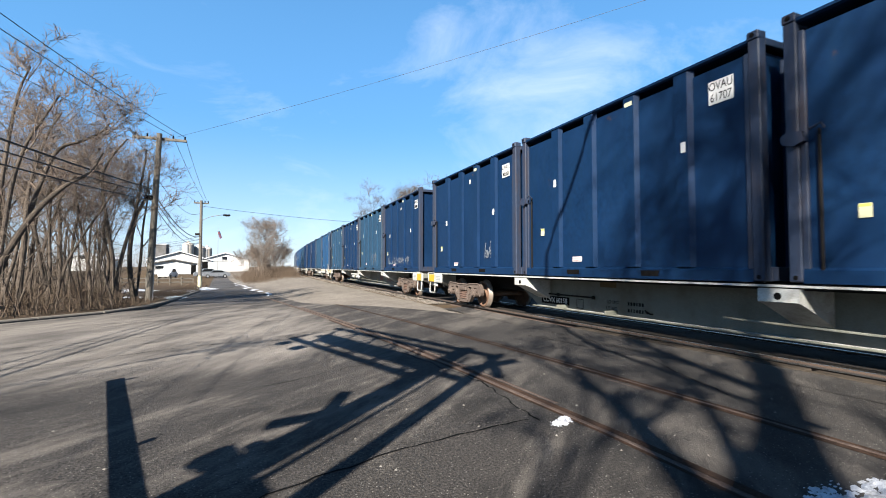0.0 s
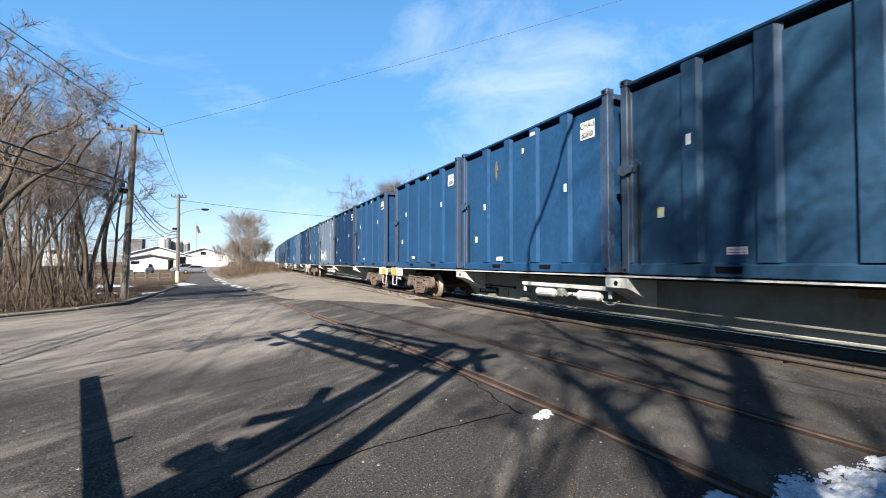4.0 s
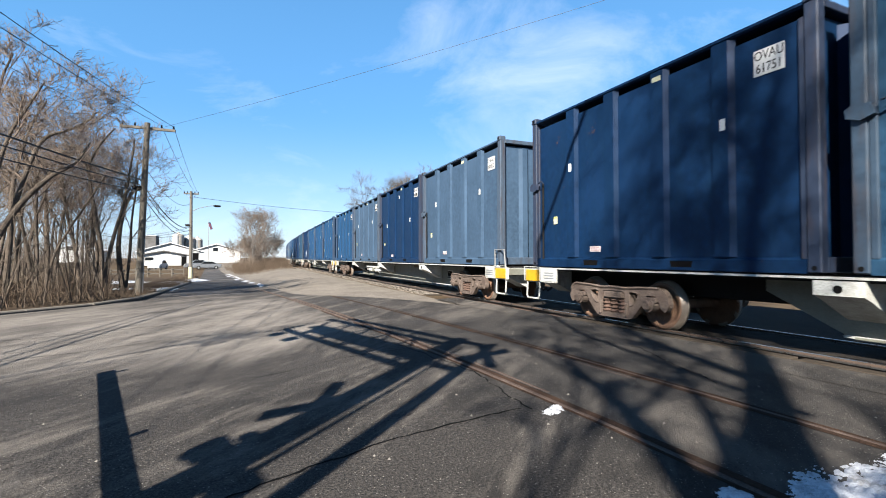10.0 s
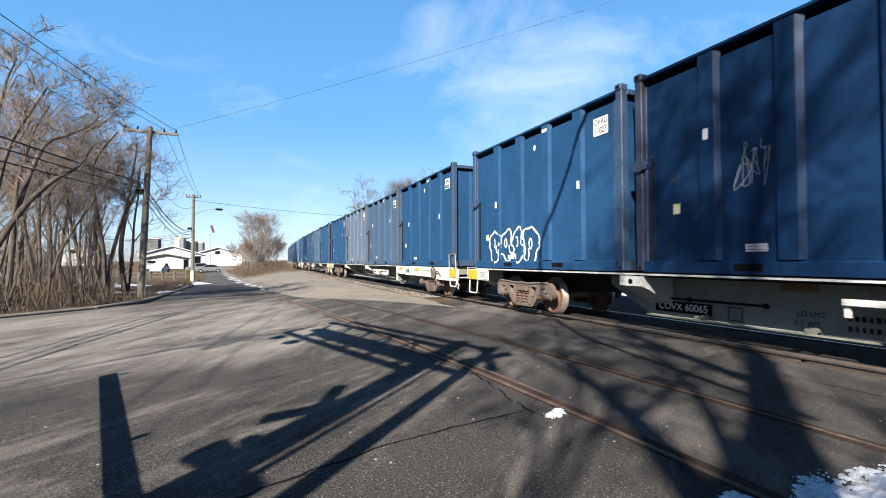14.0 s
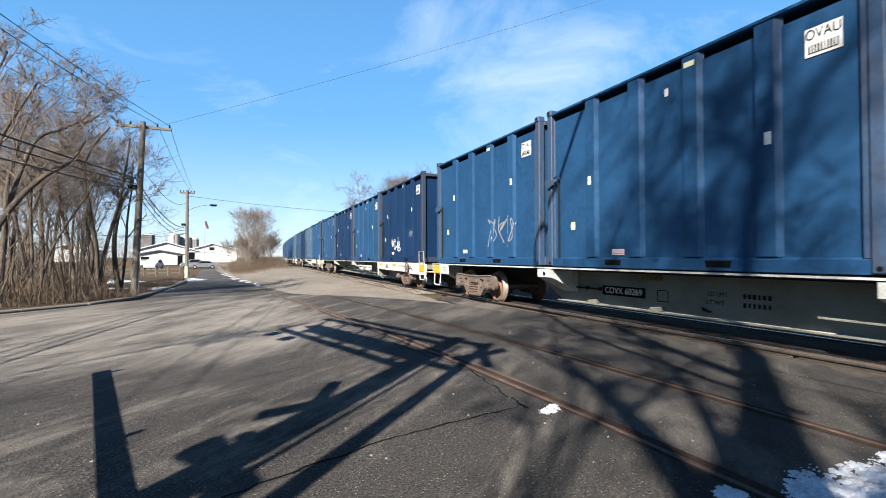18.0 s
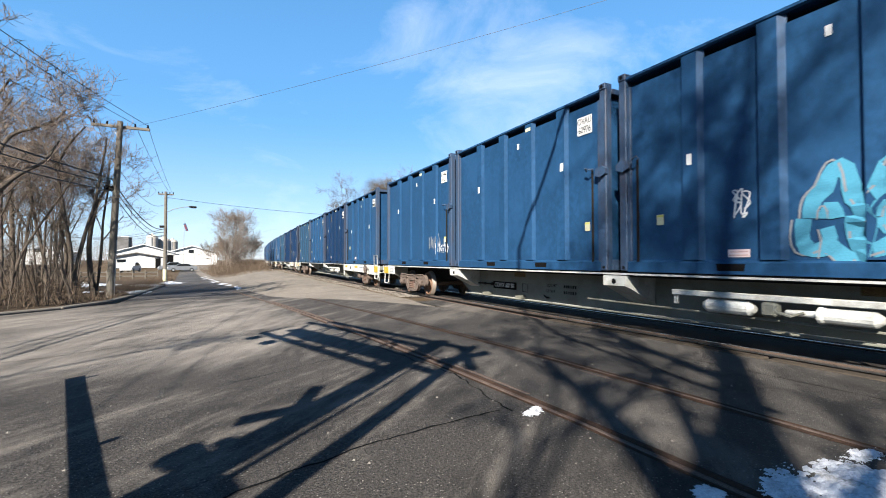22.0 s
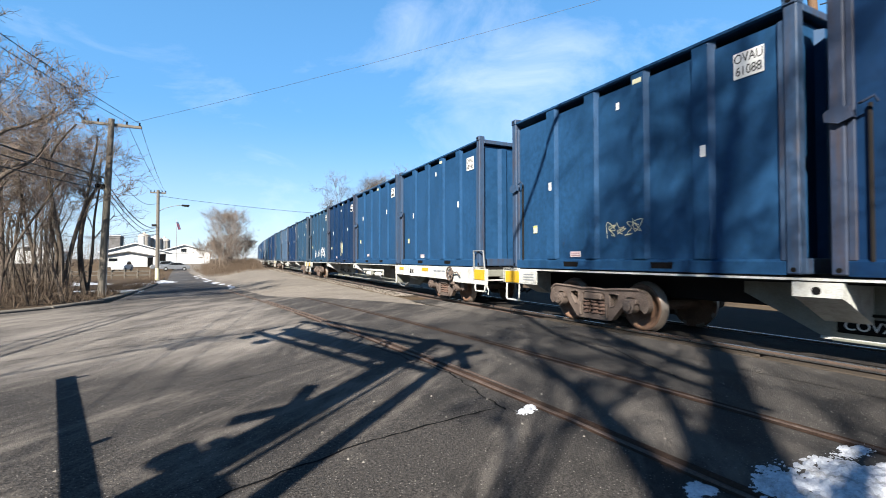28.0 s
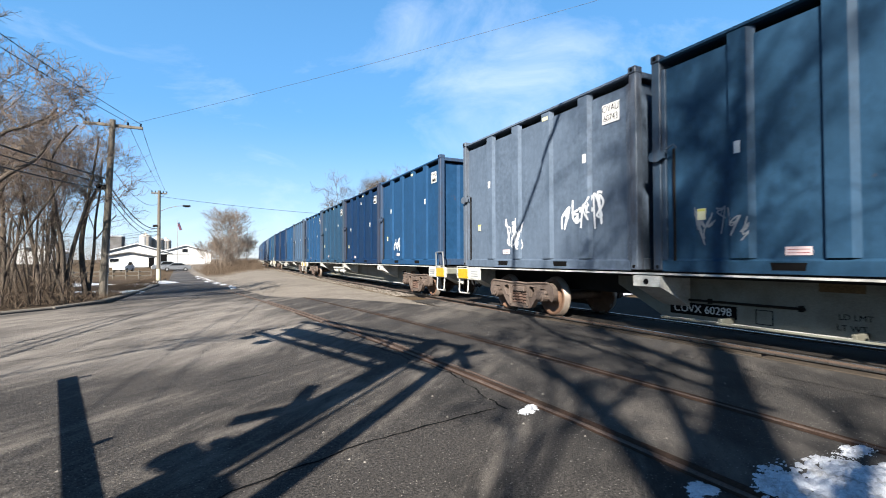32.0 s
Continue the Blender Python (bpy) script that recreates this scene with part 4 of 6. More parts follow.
def bogie(car, y, far=False):
    bm = box(B(), (0, 0, 0.52), (1.9, 0.42, 0.26), 0.03)
    bg = part("bogie", bm, CAST, car, "rusty brown cast steel bogie", pose(0, y, 0))
    half = arc(1.02, 0.50, 0.245, 30, 78, 4)[::-1] + arc(1.10, 0.48, 0.17, 0, -60, 3) + [(1.09, 0.40), (1.06, 0.54), (0.97, 0.60), (0.82, 0.60), (0.75, 0.54), (0.70, 0.42), (0.56, 0.26), (0.46, 0.15), (0.36, 0.12)]
    outer = [(0.0, 0.715), (0.30, 0.70), (0.62, 0.725)] + half + [(-a, b) for a, b in reversed(half)] + [(-0.62, 0.725), (-0.30, 0.70)]
    hole = [(-0.29, 0.22), (0.29, 0.22), (0.29, 0.61), (0.22, 0.64), (-0.22, 0.64), (-0.29, 0.61)]
    right = [(0.39, 0.62), (0.47, 0.645), (0.62, 0.62), (0.60, 0.53), (0.50, 0.40), (0.42, 0.38)]
    left = [(-a, b) for a, b in reversed(right)]
    for sx in (-1, 1):
        bm = plate(B(), outer, [hole, left, right], sx * 0.94, sx * 1.06)
        if sx < 0 and not far:
            pipe(bm, [(-1.06, a, b) for a, b in outer[-3:] + outer[:8]], 0.028, 5)
            pipe(bm, [(-1.06, a, b) for a, b in right + right[:1]], 0.02, 4)
            pipe(bm, [(-1.06, a, b) for a, b in left + left[:1]], 0.02, 4)
            for q in (-1, 1):
                box(bm, (-1.075, q * 0.34, 0.30), (0.05, 0.05, 0.26), 0.012)
        part("side_frame", bm, CAST, bg)
        if far and sx > 0:
            continue
        bm = B()
        for q in (-0.20, 0.0, 0.20):
            lathe(bm, [(0.22 + 0.018 * i, 0.095 if i % 4 in (1, 2) else 0.06) for i in range(15)], 8, "z", (sx * 1.0, q, 0))
        part("spring_pack", bm, SPRING, bg, "rusty coil springs")
        if sx > 0 or far:
            continue
        part("bolster_end", box(B(), (-1.0, 0, 0.56), (0.20, 0.46, 0.13), 0.02), CAST, bg)
        for q in (-0.9, 0.9):
            bm = lathe(B(), [(-1.20, 0.05), (-1.19, 0.085), (-1.15, 0.09), (-1.145, 0.125), (-1.0, 0.13)], 16, "x", (0, q, 0.44))
            box(bm, (-1.05, q, 0.53), (0.16, 0.30, 0.09), 0.015)
            for k in range(3):
                c, d = math.cos(math.tau * k / 3 + 0.5) * 0.058, math.sin(math.tau * k / 3 + 0.5) * 0.058
                lathe(bm, [(-1.215, 0.018), (-1.19, 0.018)], 6, "x", (0, q + c, 0.44 + d))
            part("bearing_cap", bm, CAST, bg)
    for q in (-0.9, 0.9):
        bm = B()
        side = [(0.64, 0.12), (0.66, 0.40), (0.655, 0.46), (0.685, 0.46), (0.70, 0.425), (0.80, 0.415), (0.80, 0.345), (0.765, 0.335), (0.725, 0.28), (0.735, 0.18), (0.80, 0.13), (0.80, 0.075), (0.98, 0.07)]
        prof = [(-a, r) for a, r in reversed(side)] + [(-0.60, 0.085), (0.60, 0.085)] + side
        lathe(bm, prof, 28, "x")
        for f in bm.faces:
            f.smooth = len(f.verts) == 4
            f.material_index = int(min(v.co.yz.length for v in f.verts) > 0.40)
        part("wheelset", bm, [RUST, RIM], bg, "rusty steel wheelset with bright treads", pose(0, q, 0.42))
    return bg


def flat_car(framed, ladder, gear=True, far=False):
    ob = thing("container_flat_car", "pale grey railway flat car carrying four containers", "rail car", group="rail cars of the train")
    end = HALF + 0.35
    low = -6.65 if framed else -7.65
    belly = [(low - 1.0, 1.0), (7.65, 1.0), (7.65, 0.78), (6.65, 0.26), (low, 0.26), (low - 1.0, 0.78)]
    for sx in (-1, 1):
        lo, hi = sorted((sx * 0.40, sx * 0.44))
        part("side_girder", plate(B(), belly, [], lo, hi), SILL, ob)
        part("girder_flange", box(B(), (sx * 0.46, (6.65 + low) / 2, 0.25), (0.07, 6.65 - low, 0.03)), WHITE, ob)
        part("edge_strip", box(B(), (sx * 1.12, 0, 1.035), (0.16, 2 * HALF - 0.3, 0.03)), WHITE, ob)
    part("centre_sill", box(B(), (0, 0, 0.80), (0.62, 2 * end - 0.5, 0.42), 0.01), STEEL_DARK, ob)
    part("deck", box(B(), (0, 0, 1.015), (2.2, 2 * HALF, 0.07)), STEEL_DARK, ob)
    step_y = BOX_L + BOX_GAP
    for y in (-step_y, 0.0, step_y, -HALF + 0.2, HALF - 0.2):
        for sx in (-1,) if abs(y) > 7 else (-1, 1):
            if abs(y) > 7 and framed and y < 0:
                continue
            bm = B()
            lo, hi = sorted((sx * 0.88, sx * 1.20))
            prism(bm, [(sx * 0.43, 1.0), (sx * 1.21, 1.0), (sx * 1.21, 0.82), (sx * 1.05, 0.76), (sx * 0.43, 0.46)], y - 0.26, y + 0.26, "y")
            if sx < 0:
                # bracket hole drawn as a black disc, its shade in the colour
                known = set(bm.faces)
                lathe(bm, [(-1.216, 0.05), (-1.2, 0.05)], 12, "x", (0, y, 0.90))
                for f in set(bm.faces) - known:
                    f.material_index = 1
            part("support_bracket", bm, [WHITE, BLACK_AND_SHADE], ob)
    # brake gear under the middle
    if gear:
        g = -1 if framed else 1
        o = 0.0 if g > 0 else -4.3
        part("brake_cylinder", lathe(B(), [(0.55, 0.04), (0.62, 0.095), (1.10, 0.095), (1.13, 0.11), (1.17, 0.11), (1.2, 0.045), (1.55, 0.035)], 14, "y", (-1.02, o, 0.60)), WHITE, ob, "grimy white brake cylinder")
        part("air_tank", lathe(B(), [(1.95, 0.05), (2.02, 0.105), (2.62, 0.105), (2.7, 0.05)], 14, "y", (-1.0, o, 0.60)), WHITE, ob)
        part("gear_frame", box(B(), (-1.04, o + 1.75, 0.77), (0.09, 2.9, 0.085), 0.01), WHITE, ob)
        for q in (0.33, 3.16):
            part("hanger", box(B(), (-1.02, o + q, 0.68), (0.05, 0.07, 0.20), 0.008), WHITE, ob)
        bm = box(B(), (-1.05, o + 1.72, 0.62), (0.16, 0.20, 0.19), 0.03)
        pipe(bm, [(-1.10, o + 1.72, 0.62), (-1.12, o + 1.45, 0.56), (-1.12, o + 1.3, 0.62)], 0.02, 5)
        part("brake_valve", bm, SILL, ob)
        part("slack_chain", pipe(B(), [(-1.1, o + 0.5 - 0.04 * q, 0.56 - 0.10 * math.sin(math.pi * q / 12) + 0.012 * (q % 2)) for q in range(13)], 0.016, 4), GALV, ob)
    part("brake_rod", rod(B(), (-0.9, -6.0, 0.42), (-0.9, 1.0, 0.50), 0.018, sides=6), SILL, ob)
    part("air_pipe", rod(B(), (-0.78, -6.4, 0.28), (-0.78, 6.4, 0.28), 0.018, sides=6), SILL, ob)
    if not far:
        start = 5.3 if framed else 4.4
        bm = rod(B(), (-0.48, start, 0.585), (-0.48, 6.5, 0.585), 0.02, sides=6)
        for q in (start + 0.05, 5.75, 6.3):
            box(bm, (-0.465, q, 0.585), (0.05, 0.05, 0.08))
        part("conduit", bm, STEEL_DARK, ob, "dark conduit clamped to the girder")
        for q in (3.75, 5.4):
            part("pipe_bracket", box(B(), (-0.60, q, 0.31), (0.34, 0.06, 0.09), 0.008), SILL, ob)
        for q, w in ((4.0, 0.5), (-3.6, 0.6)):
            part("rust_patch", box(B(), (-0.441, q, 0.90), (0.004, w, 0.13), 0.0), STAIN, ob, "orange rust patch")
    for y in (2.8,):
        part("tie_ring", pipe(B(), [(-0.44, y, 0.36), (-0.50, y, 0.36), (-0.50, y + 0.12, 0.42), (-0.44, y + 0.12, 0.36)], 0.016), STEEL_DARK, ob)
    if not framed:
        p = part("data_panel", box(B(), (-0.446, -7.45, 0.64), (0.012, 0.46, 0.30)), STICKER, ob, "black data panel with a white border")
        part("data_field", plate(B(), [(-7.66, 0.505), (-7.24, 0.505), (-7.24, 0.775), (-7.66, 0.775)], [[(-7.56, 0.58), (-7.545, 0.58), (-7.545, 0.75), (-7.56, 0.75)], [(-7.64, 0.545), (-7.27, 0.545), (-7.27, 0.558), (-7.64, 0.558)], [(-7.48, 0.70), (-7.30, 0.70), (-7.30, 0.71), (-7.48, 0.71)]], -0.457, -0.45), BLACK_AND_SHADE, p)
    # ends
    for s in (-1, 1):
        fr = framed and s < 0
        part("end_beam", box(B(), (0, s * (end - 0.1), 0.90), (2.3, 0.16, 0.19), 0.02), SILL, ob)
        part("buffer_box", box(B(), (0, s * (end + 0.12), 0.80), (0.5, 0.24, 0.34), 0.03), SILL, ob)
        bm = box(B(), (0, s * (end + 0.28), 0.80), (0.24, 0.26, 0.26), 0.04)
        box(bm, (0.05, s * (end + 0.40), 0.80), (0.30, 0.12, 0.28), 0.03)
        part("coupler", bm, RUST, ob, "rusty knuckle coupler")
        part("air_hose", pipe(B(), [(-0.3, s * end, 0.72), (-0.32, s * (end + 0.12), 0.5), (-0.3, s * (end + 0.3), 0.42), (-0.3, s * (end + 0.44), 0.5)], 0.028), RUBBER, ob, "black rubber brake hose")
        y0 = s * (end - 0.35)
        part("reflector_plate", box(B(), (-1.235, y0, 0.86), (0.02, 0.54, 0.27), 0.004), YELLOW, ob, "yellow reflective plate")
        part("plate_frame", pipe(B(), [(-1.25, y0 - 0.32, 0.72), (-1.25, y0 - 0.32, 1.06), (-1.25, y0 + 0.32, 1.06), (-1.25, y0 + 0.32, 0.72)], 0.012), WHITE, ob)
        part("side_sill_end", box(B(), (-1.19, s * (end - 0.62), 0.86), (0.06, 1.2, 0.32), 0.01), WHITE, ob)
        tread = 0.42 if fr else 0.31
        bm = pipe(B(), [(-1.2, y0 - 0.25, 0.74), (-1.22, y0 - 0.25, tread + 0.06), (-1.22, y0 - 0.21, tread), (-1.22, y0 + 0.21, tread), (-1.22, y0 + 0.25, tread + 0.06), (-1.2, y0 + 0.25, 0.74)], 0.021, 6)
        box(bm, (-1.19, y0, tread), (0.09, 0.42, 0.024))
        part("step", bm, WHITE, ob, "grimy white step stirrup")
        if fr:
            part("uncoupling_lever", pipe(B(), [(-0.5, s * (end + 0.06), 0.72), (-1.2, s * (end - 0.01), 0.72), (-1.22, s * (end + 0.01), 0.56), (-1.22, s * (end + 0.10), 0.46), (-1.22, s * (end + 0.07), 0.36)], 0.02, 5), WHITE, ob, "white bent uncoupling lever")
            bm = box(B(), (-0.62, s * (end + 0.17), 0.87), (0.30, 0.54, 0.22), 0.012)
            box(bm, (-0.775, s * (end + 0.17), 0.87), (0.012, 0.40, 0.05))
            part("draft_beam", bm, SILL, ob)
        if not fr:
            bm = box(B(), (-1.224, s * (end - 0.98), 0.87), (0.012, 0.50, 0.27), 0.004)
            known = set(bm.faces)
            for q in (-0.06, 0.0, 0.06):
                box(bm, (-1.234, s * (end - 0.98), 0.87 + q), (0.012, 0.36, 0.018))
            for f in set(bm.faces) - known:
                f.material_index = 1
            part("maker_plate", bm, [WHITE, HAZY], ob, "white plate with grey louvres")
        if fr or (ladder and s < 0):
            bm = pipe(B(), [(-1.24, y0 - 0.28, 1.0), (-1.26, y0 - 0.25, 1.50), (-1.26, y0 + 0.25, 1.50), (-1.24, y0 + 0.28, 1.0)], 0.024)
            part("grab_rail", bm, GALV, ob, "grey tubular grab rail")
        bogie(ob, s * (HALF - 2.45), far)
    if framed:
        a, b = -end + 0.02, -step_y + 0.3
        outline = [(a, 0.60), (a, 1.02), (b, 1.02), (b, 0.70), (a + 2.4, 0.66), (a + 1.7, 0.60)]
        part("side_sill_frame", plate(B(), outline, [], -1.225, -1.165), WHITE, ob, "off-white side sill over the bogie")
        for y, w in ((b - 0.7, 0.42), (b - 2.9, 0.5)):
            part("reflector_plate", box(B(), (-1.232, y, 0.93), (0.014, w, 0.10)), YELLOW, ob, "yellow reflective strip")
        p = part("data_panel", box(B(), (-1.232, b - 1.75, 0.82), (0.014, 0.4, 0.28)), STICKER, ob, "black and white data panel")
        part("data_field", box(B(), (-1.24, b - 1.65, 0.85), (0.008, 0.16, 0.17)), BLACK_AND_SHADE, p)
        part("data_field", box(B(), (-1.24, b - 1.85, 0.85), (0.008, 0.12, 0.17)), BLACK_AND_SHADE, p)
        for q in range(5):
            part("printed_bar", box(B(), (-1.23, b - 3.7 - 0.3 * q, 0.90), (0.008, 0.22, 0.05)), HAZY, ob)
        hub = Vector((-1.29, a + 2.0, 0.84))
        bm = pipe(B(), [hub + Vector((0, 0.2 * math.cos(math.tau * q / 14), 0.2 * math.sin(math.tau * q / 14))) for q in range(15)], 0.026, 5)
        for q in range(4):
            c, d = 0.2 * math.cos(math.tau * q / 4 + 0.4), 0.2 * math.sin(math.tau * q / 4 + 0.4)
            rod(bm, hub, hub + Vector((0.0, c, d)), 0.02, sides=5)
        box(bm, hub + Vector((0.03, 0, 0)), (0.09, 0.15, 0.17), 0.03)
        part("brake_wheel", bm, CAST, ob, "brown hand-brake wheel with spokes")
        part("brake_housing", box(B(), (-1.19, a + 1.98, 0.70), (0.10, 0.26, 0.42), 0.04), CAST, ob)
        part("brake_lever", pipe(B(), [(-1.28, a + 1.95, 0.84), (-1.30, a + 1.5, 0.90), (-1.30, a + 1.35, 0.8)], 0.02), CAST, ob)
        part("outrigger", box(B(), (-0.92, b - 0.02, 0.66), (0.6, 0.05, 0.6), 0.01), SILL, ob)
        part("end_post", box(B(), (-1.19, b - 0.02, 0.55), (0.05, 0.10, 0.34), 0.01), WHITE, ob)
        part("brake_chain", pipe(B(), [(-1.1, b, 0.40), (-1.1, b - 0.35, 0.26), (-1.1, b - 0.7, 0.24), (-1.1, b - 1.0, 0.38)], 0.022, 5), GALV, ob)
    return ob


def car_number(ob, number, framed):
    y, z = (4.73, 0.57) if framed else (5.91, 0.43)
    p = part("number_board", box(B(), (-0.446, y, z), (0.01, 1.15, 0.2)), BLACK_AND_SHADE, ob, "black number board with white characters")
    face = Matrix(((0, 0, -1, 0), (-1, 0, 0, 0), (0, 1, 0, 0), (0, 0, 0, 1)))
    if number:
        lettering("COVX " + number, 0.125, STICKER, p, Matrix.Translation((-0.453, y, z)) @ face)
    else:
        bm = B()
        prism(bm, comb(y, z, 0.48, 0.06, random.Random(int(ob.name[-3:]) if ob.name[-3:].isdigit() else 0)), -0.457, -0.451, "x")
        part("printed_code", bm, HAZY, p)
    d = y - 0.97
    part("class_box", plate(B(), [(d - 0.12, z - 0.13), (d + 0.12, z - 0.13), (d + 0.12, z + 0.09), (d - 0.12, z + 0.09)],
                            [[(d - 0.108, z - 0.118), (d + 0.108, z - 0.118), (d + 0.108, z + 0.078), (d - 0.108, z + 0.078)]], -0.446, -0.44), BLACK_AND_SHADE, ob, "black outlined box")
    for text, dz, shift in (("LD LMT", 0.09, 0.0), ("LT WT", -0.05, 0.04)):
        key = (text, framed)
        m = Matrix.Translation((-0.443, y - 2.05 + shift, z + dz)) @ face
        if key in shared:
            part("lettering", None, None, ob, "", m, shared[key])
        else:
            shared[key] = lettering(text, 0.075, STEEL_DARK, ob, m).data
    bm = B()
    rows_ = random.Random(17)
    for dz in (0.09, -0.05):
        for q in range(6):
            box(bm, (-0.443, y - 2.5 - 0.075 * q, z + dz), (0.004, rows_.uniform(0.03, 0.055), 0.07))
    part("printed_code", bm, STEEL_DARK, ob)


def along(y, z=RAIL_TOP):
    """A pose on the track at y."""
    return Matrix.Translation((track_x(y), y, z)) @ Matrix.Rotation(-math.atan(track_dx(y)), 4, "Z")


masters, car_masters = {}, {}
marks = random.Random(5)
BOXES = {}
for k in range(CARS):
    mid = CAR_PITCH * k - HALF
    key = (k in FRAMED, k in LADDERED, k > 0, k >= FAR_CARS)
    if key in car_masters:
        c = copy_thing(car_masters[key], Matrix())
    else:
        c = car_masters[key] = flat_car(*key)
    CARRIED.append((c, mid, 0.0, 0.0))
    SPINNING.append((c, mid))
    for j in range(4):
        key = (COLOURS[k][j], 2 if (k, j) in NEAR_DOORS else (k + j) % 2, k >= FAR_CARS)
        if key in masters:
            o = copy_thing(masters[key], Matrix())
        else:
            o = masters[key] = container(*key)
        CARRIED.append((o, mid, HALF - BOX_L / 2 - (3 - j) * (BOX_L + BOX_GAP), DECK))
        BOXES[k, j] = o
# what sets single cars and containers apart, added once all copies stand
for k in range(CARS):
    if k < FAR_CARS:
        car_number(CARRIED[5 * k][0], CAR_MARKS.get(k), k in FRAMED)
    for j in range(4):
        if k < FAR_CARS:
            box_label(BOXES[k, j], BOX_MARKS.get((k, j)), marks)
for (k, j), y, z, w, h, mat, thick, loops in (
        ((1, 0), 0.3, 0.5, 3.6, 0.45, HAZY, 0.03, 12), ((1, 1), -1.3, 0.7, 1.2, 0.7, HAZY, 0.035, 5), ((4, 2), 1.2, 0.75, 2.6, 0.95, CHALK, 0.07, 9),
        ((4, 3), 2.2, 0.62, 0.75, 0.6, CHALK, 0.05, 5), ((4, 3), 0.9, 0.75, 0.6, 0.3, HAZY, 0.03, 5), ((4, 3), -0.6, 0.7, 0.9, 0.5, HAZY, 0.03, 6),
        ((5, 1), -1.6, 0.45, 0.9, 0.35, HAZY, 0.03, 5), ((5, 2), -1.9, 0.7, 1.0, 0.7, CHALK, 0.05, 6), ((5, 3), 0.5, 0.75, 1.1, 0.65, CHALK, 0.06, 7),
        ((5, 3), -2.0, 0.7, 1.2, 0.4, HAZY, 0.035, 5), ((6, 0), 2.1, 0.75, 1.0, 0.6, CHALK, 0.045, 6), ((6, 2), -1.6, 0.75, 0.7, 0.5, HAZY, 0.03, 5),
        ((6, 3), -1.7, 0.65, 0.8, 0.5, HAZY, 0.03, 5), ((7, 1), -0.3, 0.6, 1.6, 0.35, HAZY, 0.03, 8), ((7, 1), -2.0, 0.7, 0.6, 0.5, HAZY, 0.03, 5),
        ((9, 2), -1.0, 0.75, 0.9, 0.7, HAZY, 0.04, 6), ((9, 3), -1.3, 0.7, 1.2, 0.7, CHALK, 0.05, 6), ((10, 0), -1.1, 0.75, 0.8, 0.7, HAZY, 0.03, 5),
        ((12, 3), 2.4, 0.55, 0.4, 0.5, HAZY, 0.02, 4), ((13, 3), -1.3, 0.9, 1.5, 0.9, HAZY, 0.06, 4), ((14, 0), 0.5, 0.75, 1.3, 0.6, CHALK, 0.05, 5),
        ((14, 0), -1.6, 1.2, 0.6, 0.3, HAZY, 0.03, 4), ((15, 1), -0.2, 0.35, 1.1, 0.25, CHALK, 0.03, 8), ((16, 1), 0.9, 1.0, 0.25, 0.35, CHALK, 0.03, 3), ((16, 3), -2.3, 0.62, 0.9, 0.4, CHALK, 0.02, 7), ((10, 2), 1.0, 1.56, 0.5, 0.6, HAZY, 0.02, 5), ((16, 3), -1.7, 0.8, 0.9, 0.5, HAZY, 0.03, 7), ((18, 0), 0.0, 0.85, 1.5, 0.9, HAZY, 0.04, 8),
        ((18, 0), -1.2, 0.8, 0.6, 0.5, HAZY, 0.04, 4), ((18, 3), 2.5, 1.5, 0.6, 1.7, CHALK, 0.04, 9), ((18, 3), 0.3, 0.7, 1.0, 0.7, CHALK, 0.05, 6),
        ((18, 3), -1.1, 0.75, 0.5, 0.5, CHALK, 0.04, 4), ((21, 2), -0.4, 0.8, 0.7, 0.8, LEMON, 0.04, 6), ((21, 3), 0.9, 0.55, 0.6, 0.5, CHALK, 0.05, 4),
        ((21, 3), -0.2, 0.6, 0.8, 0.5, CHALK, 0.05, 5), ((21, 3), -1.5, 0.65, 1.3, 0.7, CHALK, 0.05, 7), ((22, 0), -0.6, 0.7, 0.7, 0.8, HAZY, 0.04, 6),
        ((23, 3), 0.6, 0.8, 0.7, 0.7, CHALK, 0.06, 4), ((23, 3), -1.7, 1.15, 1.2, 0.8, CHALK, 0.07, 5), ((23, 2), 1.9, 0.7, 0.9, 0.6, HAZY, 0.03, 6),
        ((20, 3), -0.3, 0.75, 0.8, 0.3, LEMON, 0.02, 5), ((24, 0), 1.0, 0.8, 0.8, 0.6, CHALK, 0.05, 5), ((0, 3), -1.4, 0.7, 0.5, 0.5, HAZY, 0.03, 5)):
    scrawl(BOXES[k, j], y, z, w, h, mat, k * 7 + j + int(10 * w), 0.75 * thick, loops)
notice = part("warning_label", box(B(), (-0.443, -2.25, 0.41), (0.006, 0.21, 0.21)), YELLOW, CARRIED[5][0], "yellow warning label")
part("printed_bar", box(B(), (-0.448, -2.25, 0.41), (0.004, 0.12, 0.05)), BLACK_AND_SHADE, notice)
for y, w in ((-3.2, 0.7), (-5.0, 0.9)):
    scrawl(CARRIED[5][0], y, 0.6, w, 0.36, RED, 300 + int(y), 0.03, 5, -0.44)
for y, w, h, th in ((2.3, 0.5, 0.35, 0.14), (0.3, 1.5, 0.4, 0.13)):
    scrawl(CARRIED[5 * 21][0], y, 0.62, w, h, SPRAYBLUE, 400 + int(y), th * 0.6, 5, -0.44)
bubbles(BOXES[10, 3], 0.9, 0.62, 2.3, 0.95, CHALK, 71, 0.055, 4)
bubbles(BOXES[16, 1], -0.75, 0.72, 1.7, 1.05, CYAN, 72, 0.2, 3)
bubbles(BOXES[16, 1], -0.75, 0.72, 1.95, 1.2, HAZY, 72, 0.03, 3)
zigzag(BOXES[12, 3], -0.1, 0.72, 1.5, 1.0, CYAN, 73, 0.075, 6)
